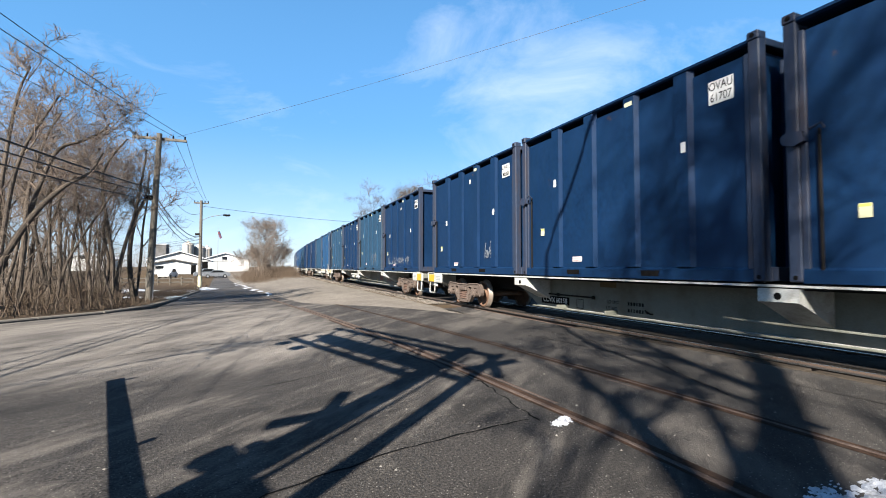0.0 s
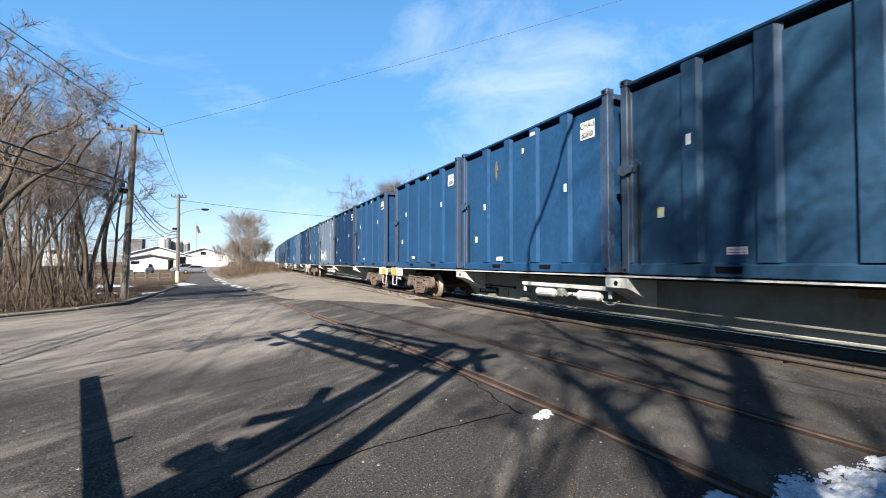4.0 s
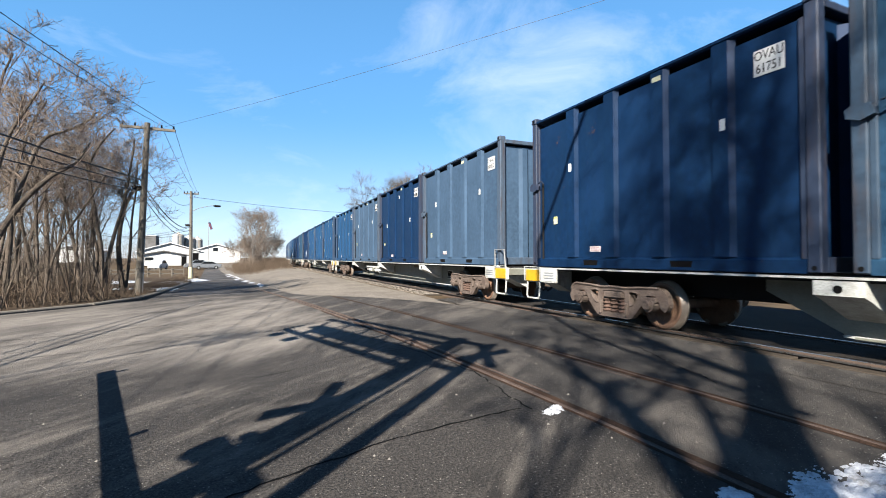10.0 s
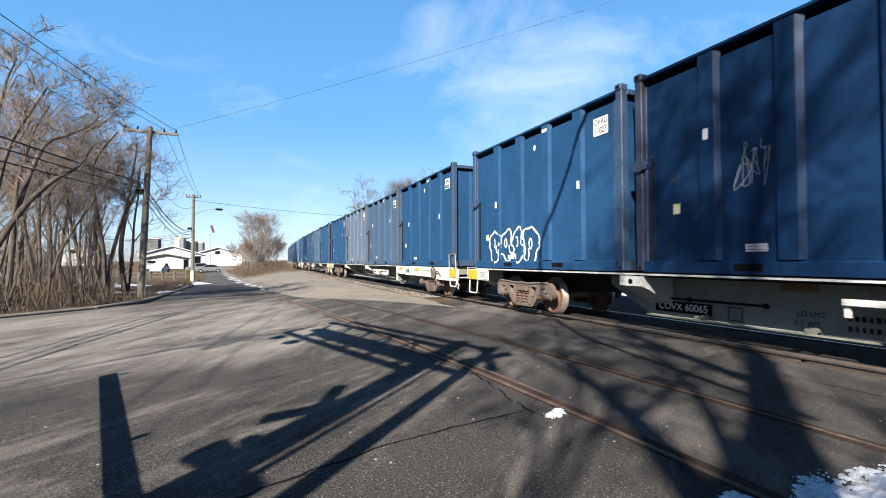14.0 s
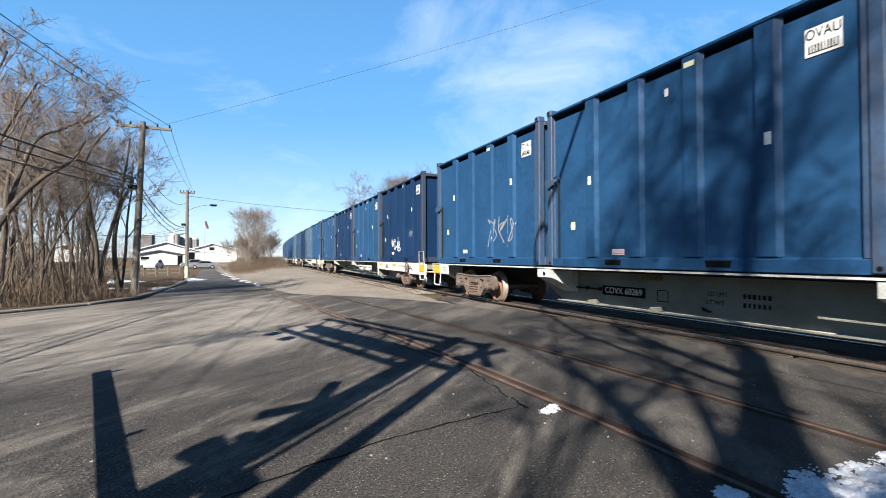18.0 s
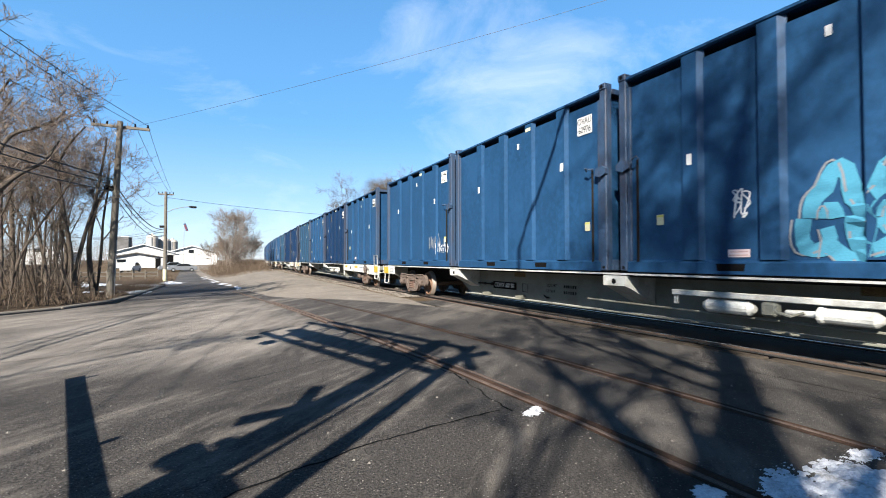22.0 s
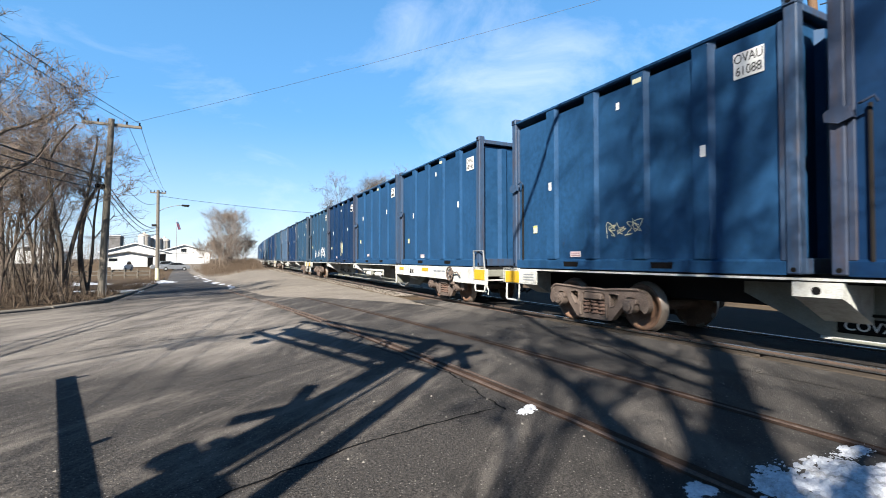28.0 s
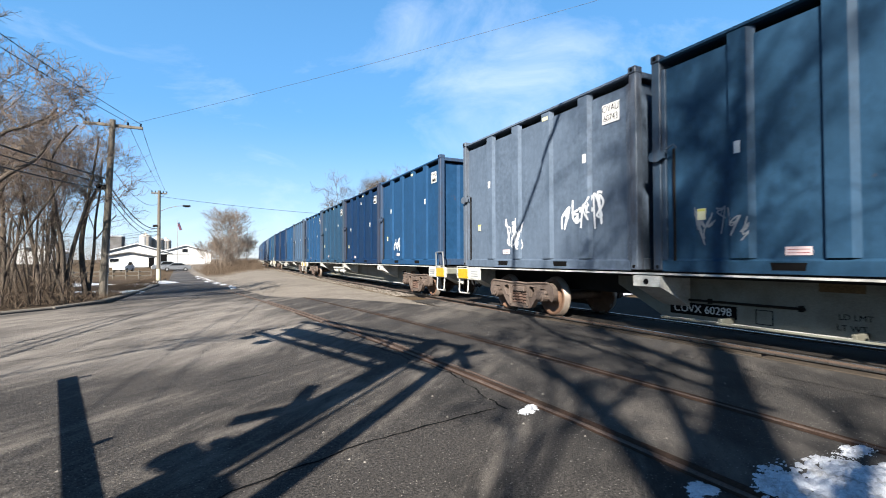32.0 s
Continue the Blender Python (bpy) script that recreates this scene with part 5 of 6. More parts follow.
zigzag(BOXES[12, 3], -2.3, 0.55, 0.5, 0.4, CHALK, 74, 0.04, 3)
for y, z, w, h in ((0.55, 2.95, 0.16, 0.7), (0.15, 2.9, 0.3, 0.6), (0.1, 2.45, 0.55, 0.10), (-0.3, 2.95, 0.18, 0.5), (1.5, 2.3, 0.1, 0.2)):
    stain(BOXES[7, 0], y, z, w, h, int(100 * (y + z)))
for (k, j), y, z, w, h in (((0, 1), -1.0, 2.2, 0.12, 0.3), ((3, 2), 1.1, 2.7, 0.1, 0.5), ((9, 1), 0.4, 1.2, 0.14, 0.2), ((12, 0), -2.2, 1.0, 0.12, 0.4), ((17, 1), 0.9, 2.9, 0.1, 0.35), ((19, 2), -0.4, 1.4, 0.1, 0.2), ((22, 2), 1.4, 2.8, 0.12, 0.4)):
    stain(BOXES[k, j], y, z, w, h, 10 * k + j)
blotch(BOXES[6, 0], 0.75, 2.35, 0.42, 1.1, PATCH, "bright blue repair patch")
blotch(BOXES[7, 0], -1.36, 2.05, 0.30, 0.72, PAINT["d"], "dark blue repair patch")
blotch(BOXES[12, 2], 0.6, 0.62, 0.95, 0.8, PATCH, "fresh blue paint over graffiti")
blotch(BOXES[12, 2], -2.1, 0.72, 0.9, 1.0, PATCH, "fresh blue paint over graffiti")
blotch(BOXES[16, 0], -1.6, 0.6, 1.0, 0.75, PATCH, "fresh blue paint over graffiti")
blotch(BOXES[17, 3], 2.3, 0.6, 0.6, 0.7, PATCH, "fresh blue paint over graffiti")


# ---- trees ----
def tree_mesh(seed, height, radius, lean=(0.0, 0.0), spread=0.55, depth=5, clear=0.25, forks=3, twig=0.009, droop=0.0, bushy=1.0, bias=(0, 0, 0)):
    """Trunk and limbs (first mesh), fine twigs (second mesh) of a bare tree."""
    rnd = random.Random(seed)
    wood, fine = ([], []), ([], [])

    def tube(store, p, q, r0, r1, sides):
        verts, faces = store
        d = (q - p).normalized()
        u = d.orthogonal().normalized()
        v = d.cross(u)
        b = len(verts)
        for c, r in ((p, r0), (q, r1)):
            for k in range(sides):
                a = math.tau * k / sides
                verts.append(c + u * (math.cos(a) * r) + v * (math.sin(a) * r))
        for k in range(sides):
            faces.append((b + k, b + (k + 1) % sides, b + sides + (k + 1) % sides, b + sides + k))

    def grow(p, d, length, r, level):
        n = 6 if level < 1 else 5 if level < 2 else 3
        pts = [p]
        for i in range(n):
            d = (d + Vector((rnd.gauss(0, 1), rnd.gauss(0, 1), rnd.gauss(0, 0.6))) * (0.055 + 0.042 * level) + Vector((0, 0, 0.085 if level else 0.0)) - Vector((0, 0, droop * level))).normalized()
            q = pts[-1] + d * (length / n)
            r1 = max(twig * 0.35, r * (1 - 0.42 / n * (1 if level else 0.9)))
            thin = r < 0.022
            tube(fine if thin else wood, pts[-1], q, r, r1, 3 if thin else (4 if r < 0.06 else 8))
            r = r1
            pts.append(q)
        if level >= depth:
            return
        kids = forks + rnd.choice((0, 1)) + (1 if level >= 2 else 0)
        kids = int(kids * bushy + 0.5)
        for i in range(kids):
            at = rnd.uniform(clear if level == 0 else 0.25, 1.0) if i else 1.0
            k = min(n - 1, int(at * n))
            base = pts[k] + (pts[k + 1] - pts[k]) * (at * n - k) if at < 1 else pts[-1]
            way = (pts[min(k + 1, n)] - pts[max(k - 0, 0)]).normalized() if at < 1 else d
            side = way.orthogonal().normalized()
            side.rotate(Matrix.Rotation(rnd.uniform(0, math.tau), 3, way))
            out = (way * (1 - spread * rnd.uniform(0.5, 1.3)) + side * spread * rnd.uniform(0.8, 1.4)).normalized()
            if level < 2:
                out = (out + Vector(bias)).normalized()
            grow(base, out, length * rnd.uniform(0.52, 0.78) * (1.0 if level else 0.8), max(twig, r * rnd.uniform(0.5, 0.75)), level + 1)

    grow(Vector((0, 0, -0.2)), Vector((lean[0], lean[1], 1)).normalized(), height * 0.5, radius, 0)
    return wood, fine


def tree(label, m, category="tree", group="bare trees", bark=None, twigs=None, **kw):
    ob = thing("tree" if category == "tree" else "shrub", label, category, m, group)
    wood, fine = tree_mesh(**kw)
    part("trunk", None, None, ob, me=loose("trunk", *wood, bark or BARK, True))
    part("crown", None, None, ob, me=loose("crown", *fine, twigs or TWIG))
    return ob


def at(x, y, turn=0.0):
    return pose(x, y, ground_z(x, y), 0, 0, turn)


def stem(parent, pts, r0, r1, sprays, bits, rnd, name="stem", size=1.0):
    """A tapering stem through the points, with sprays of branches on its upper half."""
    pts = [Vector(p) for p in pts]
    fine = []
    for i in range(len(pts) - 1):
        p0, p1, p2, p3 = (pts[max(0, min(len(pts) - 1, i + q))] for q in (-1, 0, 1, 2))
        fine += [0.5 * (2 * p1 + (p2 - p0) * t + (2 * p0 - 5 * p1 + 4 * p2 - p3) * t * t + (3 * p1 - p0 - 3 * p2 + p3) * t ** 3) for t in (0, 0.25, 0.5, 0.75)]
    fine.append(pts[-1])
    bm = B()
    for i in range(len(fine) - 1):
        rod(bm, fine[i], fine[i + 1], r0 + (r1 - r0) * i / (len(fine) - 1), r0 + (r1 - r0) * (i + 1) / (len(fine) - 1), 10)
    part(name, bm, BARK, parent)
    for q in range(sprays):
        k = int(len(fine) * (0.45 + 0.55 * (q + 0.5) / sprays))
        base, way = fine[k], (fine[k] - fine[k - 1]).normalized()
        out = Vector((rnd.uniform(-1, 1), rnd.uniform(-1, 1), 0)).normalized() * rnd.uniform(0.5, 1.1)
        wood, twigs = tree_mesh(seed=rnd.randrange(999), height=rnd.uniform(3.0, 5.4) * size, radius=rnd.uniform(0.35, 0.6) * (r0 + (r1 - r0) * k / len(fine)), lean=(out.x, out.y), depth=4 if size == 1 else 3, forks=3 if size == 1 else 4, clear=0.2, twig=0.0075, spread=0.55)
        for vs, fs in (wood, twigs):
            o = len(bits[0])
            bits[0].extend(v + base for v in vs)
            bits[1].extend(tuple(i + o for i in f) for f in fs)


# the wood beside the road
wood_spots = random.Random(11)
kinds = [dict(seed=1, height=12.0, radius=0.125, depth=5, spread=0.55, bushy=0.85, twig=0.006), dict(seed=2, height=11.0, radius=0.10, lean=(0.14, 0.0), depth=5, spread=0.6, bushy=0.85, twig=0.006),
         dict(seed=3, height=13.0, radius=0.135, depth=5, spread=0.5, bushy=0.85, twig=0.006), dict(seed=4, height=9.5, radius=0.08, lean=(-0.12, 0.1), depth=5, bushy=0.85, twig=0.006),
         dict(seed=5, height=10.5, radius=0.085, depth=5, spread=0.5, bushy=0.85, twig=0.006), dict(seed=6, height=8.0, radius=0.06, lean=(0.22, 0.05), depth=5, twig=0.006, bushy=0.85),
         dict(seed=7, height=10.0, radius=0.07, lean=(0.08, -0.1), depth=5, spread=0.42, bushy=0.85, twig=0.006), dict(seed=8, height=8.5, radius=0.075, depth=5, spread=0.45, lean=(-0.15, 0.05), bushy=0.85, twig=0.006),
         dict(seed=9, height=7.4, radius=0.055, depth=5, spread=0.38, forks=3, clear=0.3, twig=0.006, bushy=0.85)]
grown = {}
places = [(-7.9, 25.0, 4), (-8.3, 28.0, 7), (-9.3, 30.5, 0), (-9.6, 27.0, 3), (-10.4, 33.5, 5), (-9.0, 24.0, 5), (-12.0, 36.0, 2), (-12.0, 25.0, 1), (-8.6, 19.6, 5),
          (-12.8, 40.5, 4), (-11.5, 30.0, 0), (-15.5, 34.0, 1), (-13.4, 44.0, 3), (-7.4, 23.4, 6), (-16.5, 46.0, 2), (-18.0, 40.0, 4), (-6.1, 26.2, 8), (-6.6, 28.2, 8), (-6.5, 24.6, 8),
          (-7.3, 30.2, 8), (-7.2, 26.8, 8), (-8.0, 32.5, 6), (-8.8, 35.0, 7), (-8.2, 21.4, 7), (-9.8, 38.5, 6)]
places += [(-6.6 - 4.6 * wood_spots.random() - 0.10 * q, 21.5 + 0.95 * q, (3, 6, 8, 7, 5, 8)[q % 6]) for q in range(15)]
for x, y, k in places:
    m = at(x, y, wood_spots.uniform(0, 360))
    if k in grown:
        copy_thing(grown[k], m)
    else:
        grown[k] = tree("bare grey-brown tree without leaves in the roadside wood", m, **kinds[k])


# the nearest tree of the wood, its heavy limbs sweeping out towards the road
sweeping = thing("tree", "large bare tree with heavy sweeping limbs in the wood", "tree", None, "bare trees")
bits, rnd_w = ([], []), random.Random(44)
for pts, r, sprays in (([(-7.7, 18.6, -0.25), (-7.09, 18.8, 1.65), (-6.42, 19.0, 3.14), (-5.72, 19.2, 4.1), (-5.15, 19.5, 4.64), (-4.82, 19.8, 5.45)], 0.125, 5),
                       ([(-6.67, 19.0, 2.63), (-6.31, 19.1, 4.25), (-5.92, 19.2, 5.32), (-5.31, 19.3, 5.70), (-4.85, 19.5, 6.1), (-4.6, 19.6, 6.5)], 0.075, 6),
                       ([(-7.22, 18.8, 1.29), (-6.91, 18.6, 3.77), (-6.52, 18.4, 5.18), (-6.1, 18.5, 6.2), (-5.75, 18.6, 7.0)], 0.075, 5),
                       ([(-7.37, 18.7, 0.77), (-7.33, 19.0, 3.62), (-7.27, 19.4, 5.91), (-7.15, 19.6, 7.3), (-6.95, 19.8, 8.2)], 0.08, 5)):
    stem(sweeping, pts, r, 0.025, sprays, bits, rnd_w, "limb" if r < 0.12 else "trunk", 0.55)
part("crown", None, None, sweeping, me=loose("crown", *bits, TWIG))
slim = thing("tree", "slim bare tree with ascending branches in the wood", "tree", None, "bare trees")
bits = ([], [])
stem(slim, [(-7.52, 21.0, -0.5), (-7.37, 21.0, 2.46), (-7.37, 21.2, 4.13), (-7.05, 21.5, 6.09), (-6.66, 21.8, 7.3)], 0.10, 0.025, 6, bits, rnd_w, "trunk", 0.75)
part("crown", None, None, slim, me=loose("crown", *bits, TWIG))

# trees at the kerb beside the pole, forking near the ground
for label, stems in (("bare tree forking near the ground beside the pole", (([(-4.99, 26.2, -0.61), (-5.25, 26.32, 1.87), (-5.06, 26.44, 3.7), (-4.68, 26.56, 4.87), (-4.56, 26.68, 6.19)], 0.13, 7), ([(-4.99, 26.2, -0.61), (-4.75, 26.08, 1.6), (-4.66, 25.96, 3.26), (-4.41, 25.84, 5.06)], 0.08, 5))),
                     ("bare tree with three dark stems at the kerb", (([(-5.41, 24.3, -0.6), (-5.24, 24.42, 1.32), (-5.01, 24.54, 2.62), (-4.75, 24.66, 3.81), (-4.53, 24.78, 5.42), (-4.4, 24.9, 6.79)], 0.10, 7), ([(-5.49, 24.3, -0.62), (-5.44, 24.18, 1.58), (-5.63, 24.06, 3.07), (-5.84, 23.94, 4.91), (-5.62, 23.82, 5.9), (-4.91, 23.7, 6.95)], 0.11, 7), ([(-5.99, 24.4, -0.61), (-5.6, 24.28, 1.32), (-5.8, 24.16, 2.82), (-5.73, 24.04, 4.06), (-6.01, 23.92, 5.51)], 0.075, 6))),
                     ("slender bare tree leaning away from the road", (([(-6.24, 24.4, -0.6), (-6.38, 24.52, 1.32), (-6.7, 24.64, 2.83), (-6.94, 24.76, 4.33), (-7.1, 24.88, 5.85)], 0.085, 7),)),
                     ("thin bare tree leaning towards the road", (([(-7.42, 24.0, -0.61), (-7.02, 23.88, 1.32), (-6.48, 23.76, 2.53), (-5.78, 23.64, 3.77), (-5.17, 23.52, 4.89)], 0.055, 5),))):
    ob = thing("tree", label, "tree", None, "bare trees")
    bits = ([], [])
    for pts, r, sprays in stems:
        stem(ob, pts, r, 0.03, sprays, bits, rnd_w, "trunk", 0.62)
    part("crown", None, None, ob, me=loose("crown", *bits, TWIG))


def thicket(name, n, area, h, mat, label, seed, category="brush", lean=0.35, kids=4):
    """Dry stems and twigs, too many to count, as one object."""
    rnd = random.Random(seed)
    verts, faces = [], []

    def blade(p, q, w):
        d = q - p
        s = d.cross(Vector((rnd.gauss(0, 1), rnd.gauss(0, 1), 0.2)))
        s = (s.normalized() if s.length > 1e-6 else Vector((1, 0, 0))) * w
        b = len(verts)
        verts.extend((p - s, p + s, q))
        faces.append((b, b + 1, b + 2))

    for _ in range(n):
        x, y = area(rnd)
        p = Vector((x, y, ground_z(x, y) - 0.06))
        hh = h * rnd.uniform(0.4, 1.2)
        d = Vector((rnd.gauss(0, lean), rnd.gauss(0, lean), 1)).normalized()
        q = p + d * hh
        blade(p, q, 0.010 + 0.004 * hh)
        for _k in range(kids):
            a = p + d * hh * rnd.uniform(0.3, 0.95)
            blade(a, a + Vector((rnd.gauss(0, .6), rnd.gauss(0, .6), rnd.uniform(0.2, 0.9))) * hh * 0.38, 0.007)
    ob = new(name, loose(name, verts, faces, mat))
    return tagged(ob, label, category, "", "stuff")


def wood_floor(r):
    y = r.uniform(15, 50)
    left = min(road_left(y) - 1.0, -0.215 * y)
    return left - 15 * r.random() ** 1.3, y


thicket("undergrowth", 9000, wood_floor, 0.9, BRUSH, "dry brown undergrowth under the bare trees", 21, "undergrowth")
thicket("saplings", 900, wood_floor, 3.4, BARK, "thin leafless saplings between the trees", 22, "saplings", 0.28, 9)
thicket("dead_grass", 5000, lambda r: (road_left(y_ := r.uniform(22, 60)) - 0.4 - 1.6 * r.random(), y_), 0.45, BRUSH, "dead tan grass along the kerb", 23, "grass", 0.5, 1)
thicket("verge_grass", 6000, lambda r: (lambda y: (road_right(y) + 1.0 + (track_x(y) - 3.2 - road_right(y)) * r.random(), y))(58 + 60 * r.random()), 0.55, BRUSH, "tan dead grass beside the track", 24, "grass", 0.5, 1)
sheet("leaf_litter", [i / 8 for i in range(9)], [12 + 2 * i for i in range(24)], LITTER, lambda x, y: 0.03 + 0.05 * noise.noise((x, y, 0)), "brown leaf litter on the wood floor",
      shape=lambda u, y: road_left(y) - 0.35 - 30 * u)

# shrubs between road and track
shrubs = [dict(seed=31, height=9.8, radius=0.07, twig=0.012, spread=0.40, depth=4, clear=0.03, forks=5, bushy=1.0), dict(seed=32, height=6.2, radius=0.05, twig=0.012, spread=0.42, depth=4, clear=0.03, forks=4, bushy=1.0)]
made = {}
for x, y, k, tn in ((1.4, 73, 0, 0), (2.8, 77, 0, 80), (0.0, 80, 1, 30), (3.6, 82, 0, 150), (4.8, 75, 1, 60), (1.8, 86, 1, 200), (5.4, 87, 1, 20), (-0.6, 92, 1, 100), (6.2, 95, 1, 310), (2.0, 70, 1, 170)):
    m = at(x, y, tn)
    if k in made:
        copy_thing(made[k], m)
    else:
        made[k] = tree("leafless tan shrub between road and railway", m, "shrub", "roadside shrubs", SHRUB, SHRUB, **shrubs[k])
thicket("shoots", 190, lambda r: (lambda y: (r.gauss(2.3, 1.3) + 0.06 * (y - 78), y))(72 + 20 * r.random()), 5.7, SHRUB, "tall leafless shoots rising from the shrubs", 27, "shrubs", 0.13, 14)
thicket("brush_bank", 4800, lambda r: (lambda y: (r.uniform(-0.6, track_x(y) - 2.6), y))(66 + 34 * r.random()), 1.5, BRUSH, "dry brown brush beside the railway", 25, "brush")
# trees beyond the train
for x, y, k, tn in ((29.0, 86.0, 2, 20), (33.0, 92.0, 0, 90), (36, 84, 2, 140), (41, 97, 1, 200), (28.5, 97, 1, 10), (42, 80, 0, 70), (52, 70, 2, 20), (26, 22, 5, 40), (33, 30, 4, 0), (48, 34, 1, 60), (60, 50, 0, 300), (40, 17, 3, 120), (70, 40, 2, 10), (58, 22, 4, 50), (80, 30, 0, 90), (66, 12, 1, 200)):
    copy_thing(grown[k], at(x, y, tn))
big = tree("tall bare tree standing beyond the railway", at(33.5, 88, 0), bark=BARK, twigs=BARK, seed=41, height=19.5, radius=0.28, depth=5, twig=0.016, forks=4)
copy_thing(big, at(37.5, 99, 130))
copy_thing(big, at(28.0, 92, 250))
copy_thing(big, at(34.5, 95, 70))
thicket("far_brush", 4000, lambda r: (20 + 70 * r.random(), 18 + 60 * r.random()), 2.4, BRUSH, "brown scrub beyond the railway", 26, "scrub")
# trees behind the camera, known by their shadows
tree("bare tree with a dense crown beside the crossing", at(-0.8, -5.8), seed=57, height=13.0, radius=0.2, spread=0.6, depth=5, clear=0.35, forks=3, bushy=1.05, twig=0.009)
for x, y, k, tn in ((-15, -5, 0, 10), (-22, -9, 2, 60), (-27, -2, 0, 280), (-16, -16, 2, 330)):
    copy_thing(grown[k], at(x, y, tn))


# tall trees farther back with a few long limbs that end in sprays of twigs
def limbed_tree(seed, foot, top, n, limbs, across, along_):
    """The sprays hang where their shade falls on the road between the given lines across and along the sun's way."""
    ob = thing("tree", "tall bare tree with long limbs ending in fine twigs", "tree", None, "bare trees")
    rnd = random.Random(seed)
    foot, top = Vector(foot), Vector(top)
    part("trunk", pipe(B(), [foot, foot.lerp(top, 0.4) + Vector((0.03, 0.02, 0)), foot.lerp(top, 0.75), top], 0.12, 9), BARK, ob)
    bits = ([], [])
    for q in range(n):
        a, s = rnd.uniform(*across), rnd.uniform(*along_)
        g = Vector((0.69 * s - 0.72 * a, 0.72 * s + 0.69 * a, 0))
        p = g - SUN_WAY / -SUN_WAY.z * rnd.uniform(8.4, 10.0)
        if q < limbs:
            part("limb", pipe(B(), [top - Vector((0, 0, 0.1 * q)), top.lerp(p, 0.5) + Vector((rnd.gauss(0, .1), rnd.gauss(0, .1), 0.25)), p], rnd.uniform(0.02, 0.035), 6), BARK, ob)
        wood, fine = tree_mesh(seed=rnd.randrange(999), height=1.7, radius=0.03, lean=(rnd.uniform(-0.9, 0.9), rnd.uniform(-0.9, 0.9)), depth=3, forks=4, clear=0.1, spread=0.8, twig=0.009)
        for vs, fs in (wood, fine):
            o = len(bits[0])
            bits[0].extend(v + p for v in vs)
            bits[1].extend(tuple(i + o for i in f) for f in fs)
    part("crown", None, None, ob, me=loose("crown", *bits, TWIG))


limbed_tree(63, (-6.9, -6.6, -0.2), (-6.75, -6.35, 8.0), 4, 4, (-0.5, 1.0), (3.0, 6.6))


# a large leaning tree close behind, forking low into several stems
leaning = thing("tree", "large leaning bare tree forking low beside the crossing", "tree", None, "bare trees")
bits, rnd_f = ([], []), random.Random(58)
up = Vector((-3.97, -4.11, 4.0))          # how far it stands back along the sun's way
for pts, r0, r1, sprays, name in (
        ([(-3.53, -1.5, -4.2), (-2.7, -2.3, 0.0), (-1.95, -3.02, 3.8), (-1.6, -3.42, 5.6), (-1.18, -3.9, 7.7)], 0.42, 0.17, 2, "trunk"),
        ([(-1.18, -3.9, 7.7), (-0.98, -3.65, 9.0), (-0.68, -3.55, 10.0), (-0.72, -3.8, 11.2), (-0.6, -3.9, 13.0)], 0.14, 0.03, 8, "stem"),
        ([(-1.98, -3.0, 3.6), (-2.15, -2.9, 4.6), (-2.38, -2.79, 5.4), (-2.56, -2.6, 6.0), (-2.9, -2.35, 6.8), (-3.3, -2.2, 7.8)], 0.18, 0.04, 5, "stem"),
        ([(-2.05, -3.05, 4.1), (-2.1, -3.28, 5.6), (-2.13, -3.34, 6.3), (-2.21, -3.32, 7.2), (-2.28, -3.13, 8.2), (-2.5, -3.0, 9.4)], 0.09, 0.03, 5, "stem"),
        ([(-2.0, -2.92, 3.4), (-2.2, -2.95, 4.2), (-2.13, -3.12, 4.8), (-1.88, -3.24, 5.25), (-1.5, -3.52, 6.1)], 0.16, 0.12, 0, "stem"),
        ([(-1.45, -3.6, 6.3), (-1.52, -3.78, 7.2), (-1.56, -4.0, 8.2), (-1.9, -4.0, 9.5), (-2.1, -4.1, 10.6)], 0.08, 0.03, 5, "stem")):
    stem(leaning, [Vector(p) + up for p in pts], r0, r1, sprays, bits, rnd_f, name)
part("crown", None, None, leaning, me=loose("crown", *bits, TWIG))


sapling = thing("tree", "slim twin-stemmed sapling with a small twiggy head", "tree", None, "bare trees")
bits, rnd_s = ([], []), random.Random(91)
for dx, r in ((0.0, 0.035), (-0.22, 0.025)):
    stem(sapling, [(-7.45 + dx, 2.35, -0.2), (-7.4 + dx, 2.3, 2.6), (-7.3 + dx * 0.5, 2.36, 5.2), (-7.2, 2.4, 6.9)], r, 0.012, 0, bits, rnd_s, "trunk")
for q in range(9):
    wood, twigs = tree_mesh(seed=rnd_s.randrange(999), height=1.5, radius=0.012, lean=(rnd_s.uniform(-0.8, 0.8), rnd_s.uniform(-0.8, 0.8)), depth=3, forks=3, clear=0.1, spread=0.6, twig=0.006)
    for vs, fs in (wood, twigs):
        o = len(bits[0])
        bits[0].extend(v + Vector((-7.25, 2.38, 6.1 + 0.08 * q)) for v in vs)
        bits[1].extend(tuple(i + o for i in f) for f in fs)
part("crown", None, None, sapling, me=loose("crown", *bits, TWIG))


# out-of-view limb, added only to throw the diagonal shadow across the containers
limb = thing("tree", "unseen bare limb added to cast a diagonal shadow on the train", "tree", None, "bare trees")
part("branch", pipe(B(), [(-1.6, -4.0, 6.2), (-1.9, -1.2, 7.6), (-1.4, 0.9, 8.6), (-0.6, 1.75, 8.95), (0.7, 2.2, 9.05), (1.5, 2.6, 9.0), (2.3, 2.85, 9.2)], 0.045, 7), BARK, limb)


# ---- poles and wires ----
def insulator(parent, x, y, z):
    part("insulator", lathe(B(), [(0.0, 0.03), (0.05, 0.05), (0.09, 0.03), (0.13, 0.045), (0.16, 0.02)], 10, "z", (x, y, z)), GLASS, parent, "dark glazed insulator")


